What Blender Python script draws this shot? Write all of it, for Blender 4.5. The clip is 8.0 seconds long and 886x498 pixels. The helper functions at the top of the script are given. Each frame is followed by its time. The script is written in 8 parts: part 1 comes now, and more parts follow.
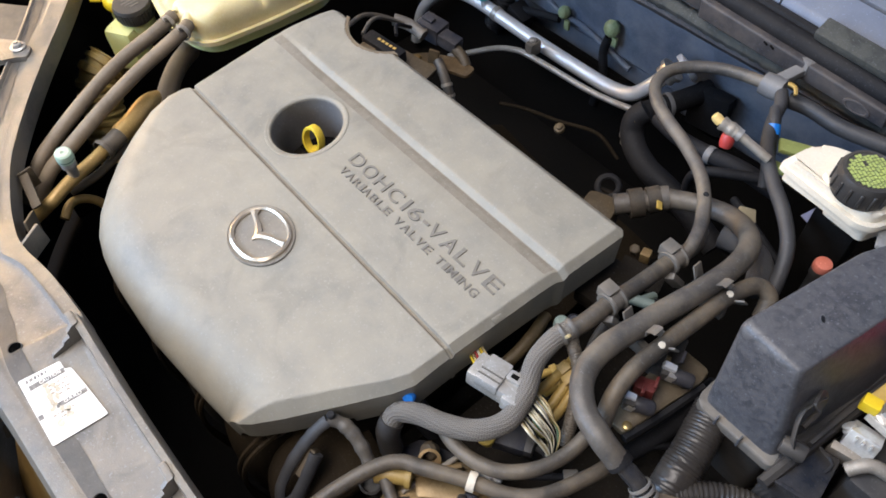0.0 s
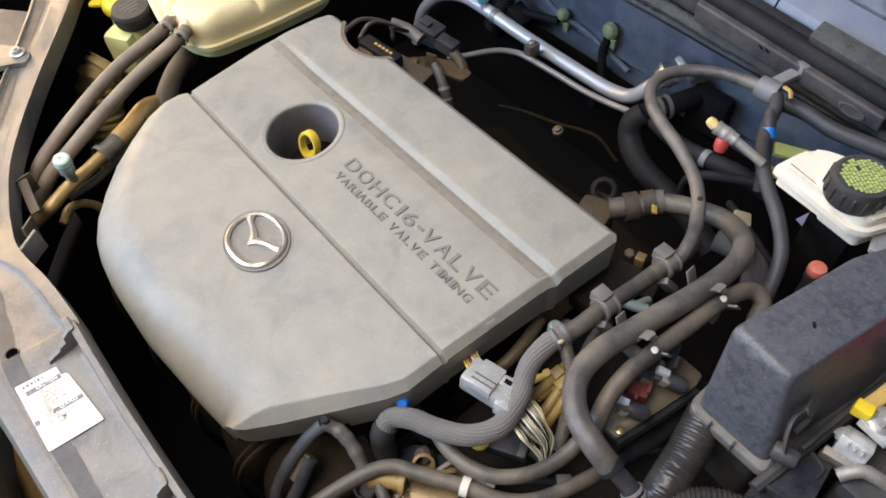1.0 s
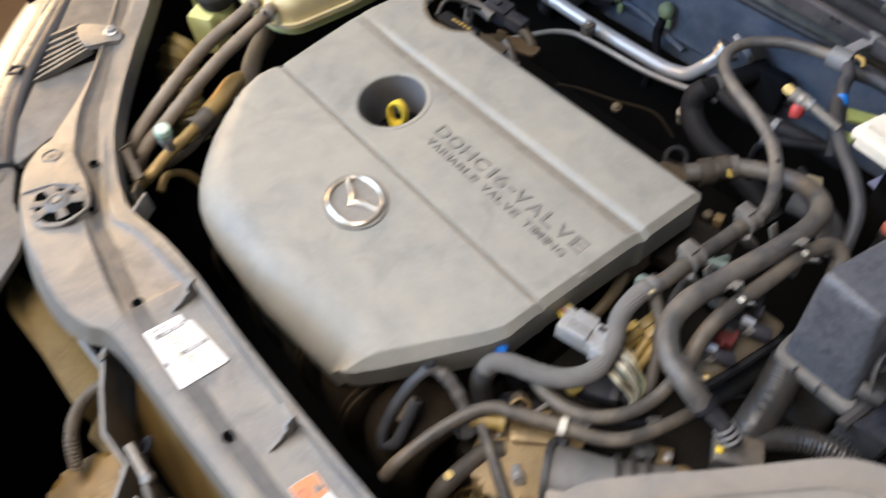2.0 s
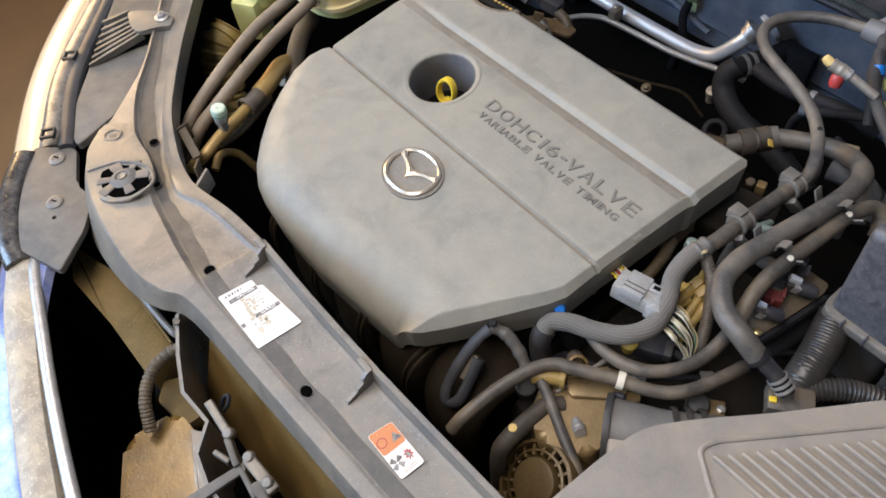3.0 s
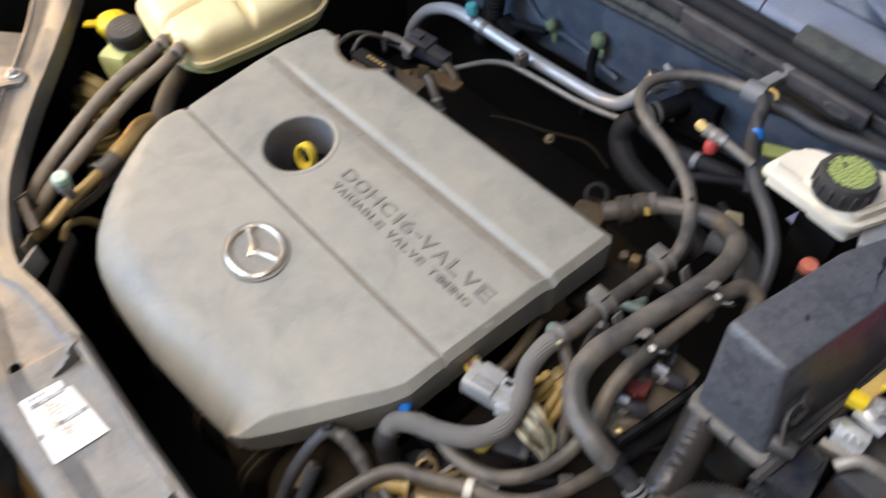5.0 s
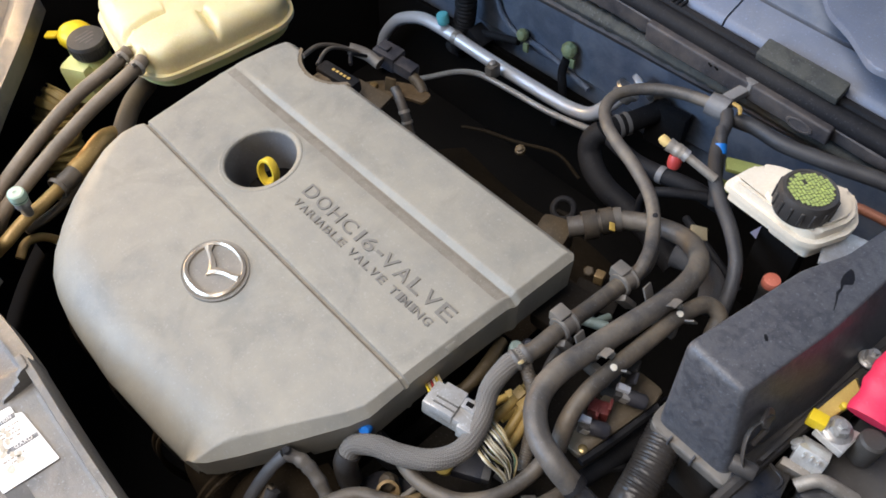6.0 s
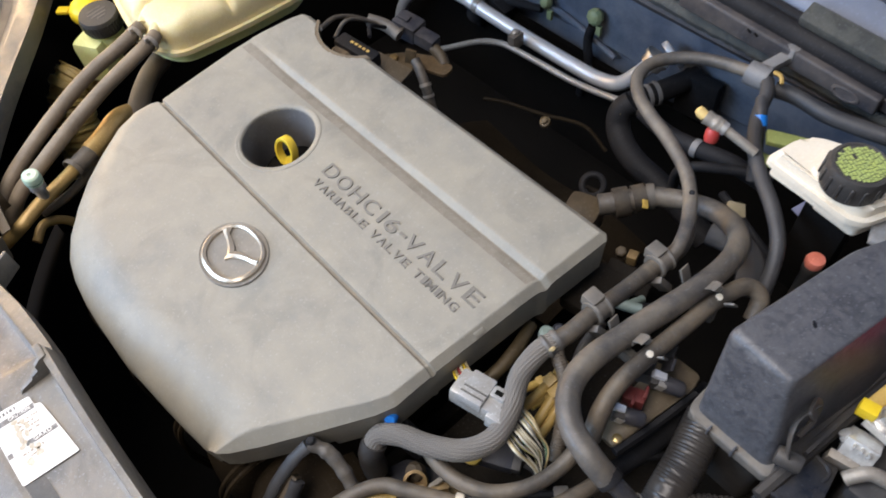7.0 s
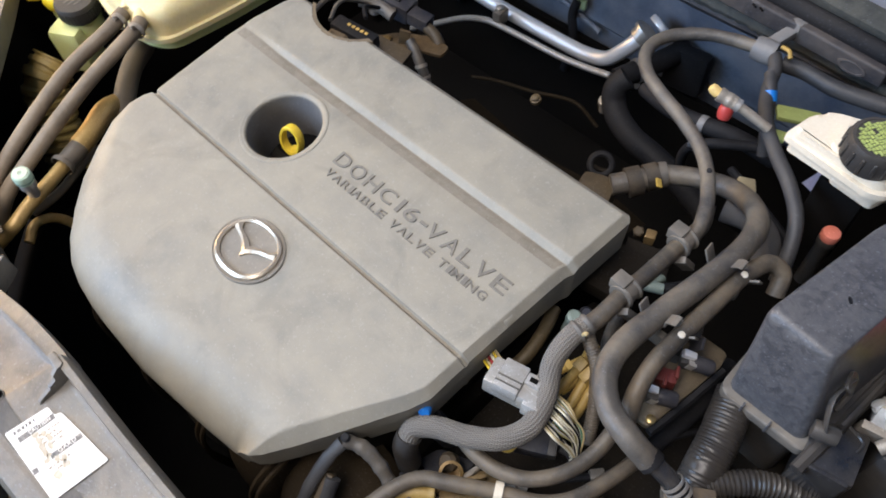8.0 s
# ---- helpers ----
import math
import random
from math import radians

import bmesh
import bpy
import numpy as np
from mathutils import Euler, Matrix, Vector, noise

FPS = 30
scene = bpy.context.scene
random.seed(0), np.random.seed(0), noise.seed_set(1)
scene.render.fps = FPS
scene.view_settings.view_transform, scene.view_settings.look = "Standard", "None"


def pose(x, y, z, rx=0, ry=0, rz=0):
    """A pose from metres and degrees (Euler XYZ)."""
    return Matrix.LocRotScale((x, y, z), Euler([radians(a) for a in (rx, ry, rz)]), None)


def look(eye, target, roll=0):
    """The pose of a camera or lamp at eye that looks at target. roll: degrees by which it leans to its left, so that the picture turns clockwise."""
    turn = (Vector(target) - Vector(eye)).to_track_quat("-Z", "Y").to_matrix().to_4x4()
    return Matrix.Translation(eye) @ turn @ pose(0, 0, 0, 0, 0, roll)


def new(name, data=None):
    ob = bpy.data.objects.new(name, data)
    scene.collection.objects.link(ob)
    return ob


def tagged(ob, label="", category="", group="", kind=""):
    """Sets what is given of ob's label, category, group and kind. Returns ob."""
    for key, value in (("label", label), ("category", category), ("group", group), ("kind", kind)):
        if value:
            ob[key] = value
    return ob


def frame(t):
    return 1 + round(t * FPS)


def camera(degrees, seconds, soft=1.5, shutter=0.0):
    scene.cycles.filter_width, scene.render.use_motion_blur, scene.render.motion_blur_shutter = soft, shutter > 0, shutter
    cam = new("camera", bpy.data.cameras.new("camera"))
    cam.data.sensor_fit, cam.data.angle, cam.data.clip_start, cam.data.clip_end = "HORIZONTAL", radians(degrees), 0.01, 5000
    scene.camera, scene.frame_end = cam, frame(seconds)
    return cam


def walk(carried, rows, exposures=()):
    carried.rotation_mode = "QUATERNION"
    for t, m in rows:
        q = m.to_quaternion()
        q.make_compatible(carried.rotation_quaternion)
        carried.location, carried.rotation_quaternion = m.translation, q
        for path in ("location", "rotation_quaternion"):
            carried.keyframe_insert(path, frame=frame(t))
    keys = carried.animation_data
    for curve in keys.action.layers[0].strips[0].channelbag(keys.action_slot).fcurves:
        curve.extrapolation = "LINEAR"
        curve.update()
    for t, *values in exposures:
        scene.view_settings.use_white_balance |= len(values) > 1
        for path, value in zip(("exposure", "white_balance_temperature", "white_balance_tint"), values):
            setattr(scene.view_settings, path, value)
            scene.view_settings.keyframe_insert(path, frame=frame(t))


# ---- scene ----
cam = camera(62.0, 8.0, soft=1.7, shutter=0.5)
PATH = [
    (0, (0.268, -0.198, 1.556), (-0.699, 0.509, -0.046), -4.7),
    (0.5, (0.273, -0.193, 1.561), (-0.703, 0.503, -0.04), -5.2),
    (1, (0.273, -0.187, 1.561), (-0.702, 0.508, -0.041), -5.4),
    (1.5, (0.272, -0.182, 1.569), (-0.702, 0.495, -0.041), -5.9),
    (2, (0.269, -0.285, 1.582), (-0.728, 0.362, -0.027), -7.3),
    (2.2, (0.265, -0.341, 1.589), (-0.727, 0.292, -0.027), -7.7),
    (3.3, (0.272, -0.364, 1.596), (-0.73, 0.274, -0.013), -8.4),
    (3.5, (0.273, -0.366, 1.587), (-0.735, 0.284, -0.013), -8.0),
    (4, (0.27, -0.363, 1.585), (-0.736, 0.293, -0.014), -7.9),
    (4.5, (0.275, -0.316, 1.578), (-0.73, 0.358, -0.014), -7.6),
    (5, (0.281, -0.199, 1.564), (-0.706, 0.531, -0.014), -6.0),
    (5.2, (0.279, -0.168, 1.568), (-0.683, 0.603, -0.007), -4.3),
    (6.3, (0.283, -0.172, 1.564), (-0.68, 0.592, -0.014), -4.9),
    (6.5, (0.279, -0.17, 1.563), (-0.685, 0.57, -0.025), -5.6),
    (7, (0.257, -0.158, 1.548), (-0.694, 0.527, -0.073), -7.5),
    (7.5, (0.223, -0.166, 1.534), (-0.674, 0.483, -0.132), -7.3),
    (8, (0.202, -0.191, 1.552), (-0.633, 0.531, -0.116), -5.5),
]
walk(cam, [(t, look(eye, target, roll)) for t, eye, target, roll in PATH], [(0.0, 0.04), (1.5, 0.05), (2.1, 0.08), (3.3, -0.26), (4.5, -0.30), (5.0, -0.03), (8.0, -0.05)])

# ---- light ----
world = bpy.data.worlds.new("world")
scene.world = world
world.use_nodes = True
wn = world.node_tree
sky = wn.nodes.new("ShaderNodeTexSky")
sky.sky_type = "NISHITA"
sky.sun_disc = False
sky.sun_elevation, sky.sun_rotation = radians(40), radians(200)
wn.nodes["Background"].inputs["Strength"].default_value = 0.12
wn.links.new(sky.outputs["Color"], wn.nodes["Background"].inputs["Color"])


def area(name, eye, target, sx, sy, watts, colour):
    lamp = bpy.data.lights.new(name, "AREA")
    lamp.shape, lamp.size, lamp.size_y, lamp.energy, lamp.color = "RECTANGLE", sx, sy, watts, colour
    ob = new(name, lamp)
    ob.matrix_world = look(eye, target)
    return ob


# a bright ceiling light, daylight in the workshop's open door at the car's nose, and a warm lamp on the side wall
area("ceiling_light", (-0.5, -0.5, 3.3), (-0.1, 0.1, 0.92), 3.0, 1.5, 137, (1.0, 0.922, 0.868))
area("door_daylight", (-1.75, -2.3, 2.3), (-0.1, 0.0, 0.92), 2.2, 1.3, 128, (0.46, 0.67, 1.0))
area("wall_lamp", (-3.2, -0.4, 1.6), (-0.6, -0.1, 0.9), 1.1, 0.9, 60, (1.0, 0.64, 0.30))
# added blue fill from behind, standing in for the unseen hood's reflection
area("rear_blue_fill", (1.0, 4.2, 2.5), (0.1, 0.3, 0.95), 2.2, 1.2, 30, (0.60, 0.77, 1.0))


# ---- materials ----
def material(name, colour, rough=0.6, metal=0.0, second=None, mix=0.5, scale=30.0, fine=350.0, bump=0.15, dust=None, dusty=0.0, spec=0.5, coat=0.0, sheen_scale=6.0, wear=0.5):
    """A surface of two colours mixed by noise, with fine grain, relief and dust that lies in patches."""
    m = bpy.data.materials.new(name)
    m.use_nodes = True
    nt = m.node_tree
    p = nt.nodes["Principled BSDF"]
    co = nt.nodes.new("ShaderNodeTexCoord")

    def noisy(s, detail, rough_):
        n = nt.nodes.new("ShaderNodeTexNoise")
        n.inputs["Scale"].default_value, n.inputs["Detail"].default_value, n.inputs["Roughness"].default_value = s, detail, rough_
        nt.links.new(co.outputs["Object"], n.inputs["Vector"])
        return n

    def ramp(src, a, b):
        r = nt.nodes.new("ShaderNodeMapRange")
        r.inputs["From Min"].default_value, r.inputs["From Max"].default_value = a, b
        nt.links.new(src, r.inputs["Value"])
        return r.outputs["Result"]

    def blend(fac, a, b):
        x = nt.nodes.new("ShaderNodeMix")
        x.data_type = "RGBA"
        for value, socket in ((fac, x.inputs[0]), (a, x.inputs[6]), (b, x.inputs[7])):
            if isinstance(value, (tuple, list)):
                socket.default_value = (*value, 1.0) if len(value) == 3 else value
            elif isinstance(value, float):
                socket.default_value = value
            else:
                nt.links.new(value, socket)
        return x.outputs[2]

    def times(a, b):
        x = nt.nodes.new("ShaderNodeMath")
        x.operation = "MULTIPLY"
        nt.links.new(a, x.inputs[0])
        x.inputs[1].default_value = b
        return x.outputs[0]

    big, small = noisy(scale, 6.0, 0.62), noisy(fine, 3.0, 0.6)
    second = second or tuple(c * 0.72 for c in colour)
    col = blend(times(ramp(big.outputs["Fac"], 0.35, 0.68), mix), colour, second)
    grain = ramp(small.outputs["Fac"], 0.3, 0.72)
    col = blend(times(grain, 0.22), col, tuple(min(1.0, c * 1.35 + 0.01) for c in colour))
    if dust:
        d = noisy(sheen_scale, 8.0, 0.68)
        col = blend(times(ramp(d.outputs["Fac"], 0.3, 0.66), dusty), col, dust)
    if wear:
        # broad stains, pale specks and fine scratches
        st = noisy(sheen_scale * 0.45 + 3, 7.0, 0.6)
        st.inputs["Distortion"].default_value = 1.2
        col = blend(times(ramp(st.outputs["Fac"], 0.5, 0.62), 0.5 * wear), col, tuple(c * 0.6 for c in colour))
        sp = noisy(360.0, 2.0, 0.6)
        col = blend(times(ramp(sp.outputs["Fac"], 0.61, 0.71), 0.75 * wear), col, tuple(min(0.85, c * 1.7 + 0.05) for c in colour))
        sc = noisy(9.0, 4.0, 0.55)
        mp = nt.nodes.new("ShaderNodeMapping")
        mp.inputs["Rotation"].default_value, mp.inputs["Scale"].default_value = (0.3, 0.2, 0.6), (1.0, 22.0, 6.0)
        nt.links.new(co.outputs["Object"], mp.inputs["Vector"])
        nt.links.new(mp.outputs["Vector"], sc.inputs["Vector"])
        col = blend(times(ramp(sc.outputs["Fac"], 0.64, 0.70), 0.3 * wear), col, tuple(min(0.85, c * 1.4 + 0.03) for c in colour))
    nt.links.new(col, p.inputs["Base Color"])
    p.inputs["Metallic"].default_value = metal
    p.inputs["Specular IOR Level"].default_value = spec
    p.inputs["Coat Weight"].default_value = coat
    r = nt.nodes.new("ShaderNodeMapRange")
    r.inputs["To Min"].default_value, r.inputs["To Max"].default_value = rough * 0.75, min(1.0, rough * 1.3)
    nt.links.new(big.outputs["Fac"], r.inputs["Value"])
    if bump:
        nt.links.new(r.outputs["Result"], p.inputs["Roughness"])
    p.inputs["Roughness"].default_value = rough
    if bump:
        b = nt.nodes.new("ShaderNodeBump")
        b.inputs["Strength"].default_value, b.inputs["Distance"].default_value = bump, 0.001
        nt.links.new(small.outputs["Fac"], b.inputs["Height"])
        wide = nt.nodes.new("ShaderNodeBump")
        wide.inputs["Strength"].default_value, wide.inputs["Distance"].default_value = 0.35, 0.0012
        mid = noisy(55.0, 4.0, 0.55)
        nt.links.new(mid.outputs["Fac"], wide.inputs["Height"])
        nt.links.new(wide.outputs["Normal"], b.inputs["Normal"])
        nt.links.new(b.outputs["Normal"], p.inputs["Normal"])
    return m


def braided(name, colour, second):
    """Woven sleeve over a hose: crossed threads wound round the sweep's own lengthwise map."""
    m = material(name, colour, 0.7, 0.0, second, 0.6, 40, 500, 0.2)
    nt = m.node_tree
    p = nt.nodes["Principled BSDF"]
    uv = nt.nodes.new("ShaderNodeTexCoord")
    waves = []
    for turn in (9, -38):
        mp = nt.nodes.new("ShaderNodeMapping")
        mp.inputs["Rotation"].default_value = (0, 0, radians(turn))
        nt.links.new(uv.outputs["UV"], mp.inputs["Vector"])
        w = nt.nodes.new("ShaderNodeTexWave")
        w.inputs["Scale"].default_value = 185
        nt.links.new(mp.outputs["Vector"], w.inputs["Vector"])
        waves.append(w.outputs["Fac"])
    mx = nt.nodes.new("ShaderNodeMath")
    mx.operation = "MAXIMUM"
    nt.links.new(waves[0], mx.inputs[0]), nt.links.new(waves[1], mx.inputs[1])
    b = nt.nodes.new("ShaderNodeBump")
    b.inputs["Strength"].default_value, b.inputs["Distance"].default_value = 0.8, 0.0008
    nt.links.new(mx.outputs[0], b.inputs["Height"])
    # the gaps between the threads are dark
    thread = nt.nodes.new("ShaderNodeMix")
    thread.data_type = "RGBA"
    thread.inputs[6].default_value = (0.045, 0.041, 0.036, 1)
    nt.links.new(mx.outputs[0], thread.inputs[0])
    nt.links.new(p.inputs["Base Color"].links[0].from_socket, thread.inputs[7])
    nt.links.new(thread.outputs[2], p.inputs["Base Color"])
    nt.links.new(b.outputs["Normal"], p.inputs["Normal"])
    return m


DUST = (0.27, 0.225, 0.165)
M_COVER = material("cover_plastic", (0.186, 0.181, 0.160), 0.48, 0, (0.258, 0.236, 0.187), 0.8, 7, 900, 0.25, (0.36, 0.322, 0.245), 0.46, 0.42, 0, 22, 0.45)
M_COVERD = material("lettering_shade", (0.145, 0.135, 0.115), 0.55, 0, (0.18, 0.165, 0.14), 0.6, 40, 900, 0.2)
M_WELL = material("well_plastic", (0.135, 0.135, 0.142), 0.42, 0, (0.08, 0.07, 0.06), 0.7, 25, 800, 0.15, DUST, 0.25)
M_EMBLEM = material("emblem_metal", (0.62, 0.54, 0.42), 0.27, 0.6, (0.48, 0.40, 0.30), 0.6, 60, 700, 0.0)
M_YELLOW = material("yellow_plastic", (0.72, 0.52, 0.04), 0.4, 0, (0.6, 0.4, 0.03), 0.6, 60, 500, 0.08)
M_YELLOWB = material("bright_yellow_plastic", (0.85, 0.60, 0.02), 0.38, 0, (0.75, 0.5, 0.02), 0.5, 40, 500, 0.05)
M_OCHRE = material("ochre_plastic", (0.62, 0.43, 0.12), 0.5, 0, (0.46, 0.31, 0.09), 0.6, 40, 500, 0.1)
M_OCHRES = material("dull_ochre_plastic", (0.36, 0.24, 0.065), 0.45, 0, (0.22, 0.145, 0.045), 0.8, 40, 500, 0.12)
M_GLOSSK = material("glossy_black_plastic", (0.014, 0.016, 0.021), 0.24, 0, (0.024, 0.026, 0.03), 0.6, 40, 500, 0.1, DUST, 0.12, 0.6, 0.3, 40)
M_OCHRED = material("stained_pipe", (0.11, 0.080, 0.040), 0.5, 0.2, (0.07, 0.05, 0.025), 0.7, 30, 400, 0.2)
M_SUPPORT = material("support_plastic", (0.112, 0.110, 0.108), 0.38, 0, (0.165, 0.148, 0.122), 0.8, 26, 700, 0.45, (0.30, 0.25, 0.18), 0.5, 0.55, 0, 19, 1.0)
# black for flat discs and slabs that imitate the darkness inside holes
M_VOID = material("hole_shade_black", (0.0015, 0.0014, 0.0013), 1.0, 0, (0.002, 0.002, 0.002), 0.5, 10, 300, 0.0, None, 0, 0.0, 0, 6, 0.0)
M_GROOVE = material("groove_plastic", (0.06, 0.057, 0.052), 0.6, 0, (0.15, 0.135, 0.115), 0.7, 25, 600, 0.2, DUST, 0.35, 0.5, 0, 20)
M_RUBBER = material("rubber_hose", (0.018, 0.020, 0.025), 0.5, 0, (0.038, 0.038, 0.040), 0.7, 22, 600, 0.15, (0.2, 0.185, 0.165), 0.16, 0.35, 0, 16)
M_RUBBERD = material("dusty_rubber", (0.032, 0.032, 0.033), 0.46, 0, (0.082, 0.068, 0.050), 0.8, 24, 600, 0.25, (0.25, 0.195, 0.13), 0.5, 0.5, 0, 24, 1.0)
M_RUBBERG = material("grey_dusty_rubber", (0.040, 0.040, 0.043), 0.46, 0, (0.084, 0.076, 0.066), 0.8, 24, 600, 0.25, (0.24, 0.20, 0.145), 0.5, 0.5, 0, 24, 1.0)
M_TANKHOSE = material("tan_dusty_rubber", (0.105, 0.084, 0.062), 0.55, 0, (0.19, 0.142, 0.092), 0.75, 18, 600, 0.18, (0.36, 0.275, 0.18), 0.5, 0.5, 0, 20, 0.6)
M_BRAID = braided("braided_sleeve", (0.19, 0.175, 0.155), (0.29, 0.26, 0.215))
M_BLACK = material("black_plastic", (0.024, 0.024, 0.026), 0.45, 0, (0.045, 0.043, 0.041), 0.7, 25, 600, 0.15, DUST, 0.14, 0.35, 0, 15)
M_FUSE = material("fuse_box_plastic", (0.050, 0.053, 0.063), 0.34, 0, (0.062, 0.063, 0.070), 0.8, 10, 900, 0.3, (0.27, 0.26, 0.25), 0.18, 0.5, 0, 150, 1.0)
M_AIRBOX = material("air_box_plastic", (0.175, 0.160, 0.142), 0.6, 0, (0.235, 0.212, 0.18), 0.7, 9, 600, 0.3, (0.34, 0.285, 0.22), 0.75, 0.5, 0, 11, 0.35)
# near-black with deep shade in it: gaps, recesses, discs that stand for holes
M_DARK = material("gap_black", (0.0045, 0.0042, 0.004), 0.9, 0, (0.008, 0.007, 0.006), 0.7, 10, 300, 0.1, None, 0, 0.06, 0, 6, 0.0)
M_BLUE = material("dusty_blue_paint", (0.075, 0.105, 0.165), 0.42, 0, (0.13, 0.155, 0.20), 0.7, 9, 500, 0.15, (0.30, 0.315, 0.34), 0.6, 0.5, 0.1, 14, 0.8)
M_BODY = material("blue_car_paint", (0.05, 0.095, 0.30), 0.25, 0.1, (0.10, 0.14, 0.32), 0.6, 12, 300, 0.05, (0.50, 0.47, 0.47), 0.55, 0.5, 0.5, 30, 1.0)
M_COWL = material("cowl_plastic", (0.018, 0.020, 0.028), 0.55, 0, (0.04, 0.040, 0.046), 0.7, 12, 600, 0.25, (0.14, 0.118, 0.10), 0.6, 0.35, 0, 22, 0.9)
M_COWLG = material("grey_cowl_panel", (0.105, 0.138, 0.215), 0.5, 0, (0.15, 0.17, 0.21), 0.7, 9, 600, 0.2, (0.22, 0.21, 0.19), 0.3, 0.5, 0, 12)
M_SEAL = material("seal_rubber", (0.007, 0.008, 0.011), 0.6, 0, (0.014, 0.015, 0.018), 0.6, 20, 500, 0.12, DUST, 0.04, 0.15)
M_CHROME = material("polished_aluminium", (0.8, 0.83, 0.88), 0.36, 0.5, (0.68, 0.7, 0.72), 0.2, 40, 500, 0.0, None, 0, 0.5, 0, 6, 0.0)
M_STEEL = material("dull_steel", (0.5, 0.5, 0.49), 0.36, 0.6, (0.35, 0.31, 0.26), 0.7, 80, 600, 0.12, DUST, 0.2, 0.5, 0, 40)
M_CAST = material("cast_aluminium", (0.23, 0.165, 0.080), 0.38, 0.35, (0.085, 0.060, 0.030), 1.0, 24, 350, 0.4, (0.33, 0.21, 0.08), 0.45, 0.5, 0, 14, 0.25)
M_BROWN = material("rust_brown_dust", (0.15, 0.090, 0.026), 0.40, 0.3, (0.07, 0.045, 0.017), 0.85, 16, 350, 0.35, (0.28, 0.165, 0.045), 0.45, 0.5, 0, 14, 0.6)
M_RUNNER = material("brown_black_plastic", (0.055, 0.044, 0.032), 0.6, 0, (0.10, 0.075, 0.045), 0.7, 14, 500, 0.2, (0.22, 0.155, 0.08), 0.4, 0.5, 0, 9)
M_TANK = material("yellowed_plastic", (0.72, 0.62, 0.36), 0.40, 0, (0.60, 0.47, 0.24), 0.7, 12, 400, 0.06, (0.68, 0.6, 0.3), 0.3, 0.5, 0, 7, 0.3)
M_TANK.node_tree.nodes["Principled BSDF"].inputs["Subsurface Weight"].default_value = 0.35
M_TANK.node_tree.nodes["Principled BSDF"].inputs["Subsurface Radius"].default_value = (0.02, 0.016, 0.006)
M_WHITE = material("aged_white_plastic", (0.74, 0.68, 0.56), 0.42, 0, (0.66, 0.57, 0.43), 0.7, 14, 400, 0.08, (0.5, 0.36, 0.22), 0.16, 0.5, 0, 20)
M_PAPER = material("label_paper", (0.82, 0.79, 0.74), 0.45, 0, (0.74, 0.69, 0.60), 0.6, 35, 500, 0.05, (0.46, 0.36, 0.24), 0.32, 0.5, 0, 55, 0.4)
M_INK = material("label_ink", (0.07, 0.065, 0.06), 0.55, 0, (0.45, 0.42, 0.38), 0.9, 160, 900, 0.02)
M_INKB = material("worn_ink", (0.30, 0.25, 0.19), 0.6, 0, (0.55, 0.48, 0.38), 0.9, 200, 900, 0.02)
M_RUBBED = material("rubbed_paper", (0.50, 0.42, 0.30), 0.6, 0, (0.66, 0.60, 0.50), 0.9, 220, 900, 0.05)
M_ORANGE = material("orange_label", (0.56, 0.185, 0.055), 0.5, 0, (0.46, 0.19, 0.08), 0.7, 60, 500, 0.04)
M_RED = material("red_plastic", (0.38, 0.040, 0.036), 0.45, 0, (0.30, 0.055, 0.04), 0.7, 40, 500, 0.08)
M_PINK = material("red_terminal_cover", (0.78, 0.035, 0.10), 0.5, 0, (0.68, 0.03, 0.07), 0.6, 30, 500, 0.25)
M_LIME = material("cap_print", (0.42, 0.50, 0.13), 0.6, 0, (0.24, 0.29, 0.12), 0.9, 160, 600, 0.05)
M_TEAL = material("pale_green_cap", (0.42, 0.58, 0.44), 0.45, 0, (0.52, 0.60, 0.46), 0.6, 60, 500, 0.05)
M_CYAN = material("blue_cap", (0.13, 0.52, 0.60), 0.4, 0, (0.1, 0.45, 0.52), 0.6, 60, 500, 0.05)
M_TAPE = material("bright_blue_tape", (0.01, 0.17, 0.58), 0.4, 0, (0.01, 0.18, 0.6), 0.6, 60, 500, 0.05)
M_OLIVE = material("olive_clip_plastic", (0.28, 0.32, 0.10), 0.5, 0, (0.20, 0.23, 0.08), 0.6, 40, 500, 0.08)
M_GREY = material("grey_connector_plastic", (0.42, 0.42, 0.41), 0.24, 0.1, (0.30, 0.27, 0.22), 0.7, 40, 500, 0.06, DUST, 0.3, 0.6, 0.3, 40)
M_NAVY = material("dark_blue_connector", (0.014, 0.017, 0.028), 0.45, 0, (0.026, 0.028, 0.038), 0.6, 40, 500, 0.08, DUST, 0.15, 0.3, 0, 40)
M_MAROON = material("maroon_plastic", (0.15, 0.03, 0.026), 0.4, 0, (0.1, 0.025, 0.02), 0.6, 40, 500, 0.08)
M_TAN = material("tan_wire", (0.48, 0.38, 0.2), 0.5, 0, (0.35, 0.27, 0.14), 0.6, 60, 500, 0.1)
M_CONDUIT = material("brown_black_conduit", (0.017, 0.017, 0.019), 0.30, 0, (0.042, 0.036, 0.030), 0.7, 20, 500, 0.1, DUST, 0.12, 0.45, 0.0, 18)
M_FLOOR = material("workshop_floor", (0.055, 0.03, 0.011), 0.6, 0, (0.034, 0.019, 0.008), 0.8, 3, 60, 0.3, (0.08, 0.045, 0.017), 0.5, 0.5, 0, 1.2)
# blue added to unseen surfaces so that black parts reflect it
M_WALLB = material("blue_bounce", (0.16, 0.27, 0.52), 0.7, 0, (0.13, 0.22, 0.44), 0.6, 1.5, 40, 0.15)
M_WALL = material("workshop_wall", (0.38, 0.37, 0.36), 0.8, 0, (0.3, 0.29, 0.28), 0.6, 1.5, 40, 0.15)


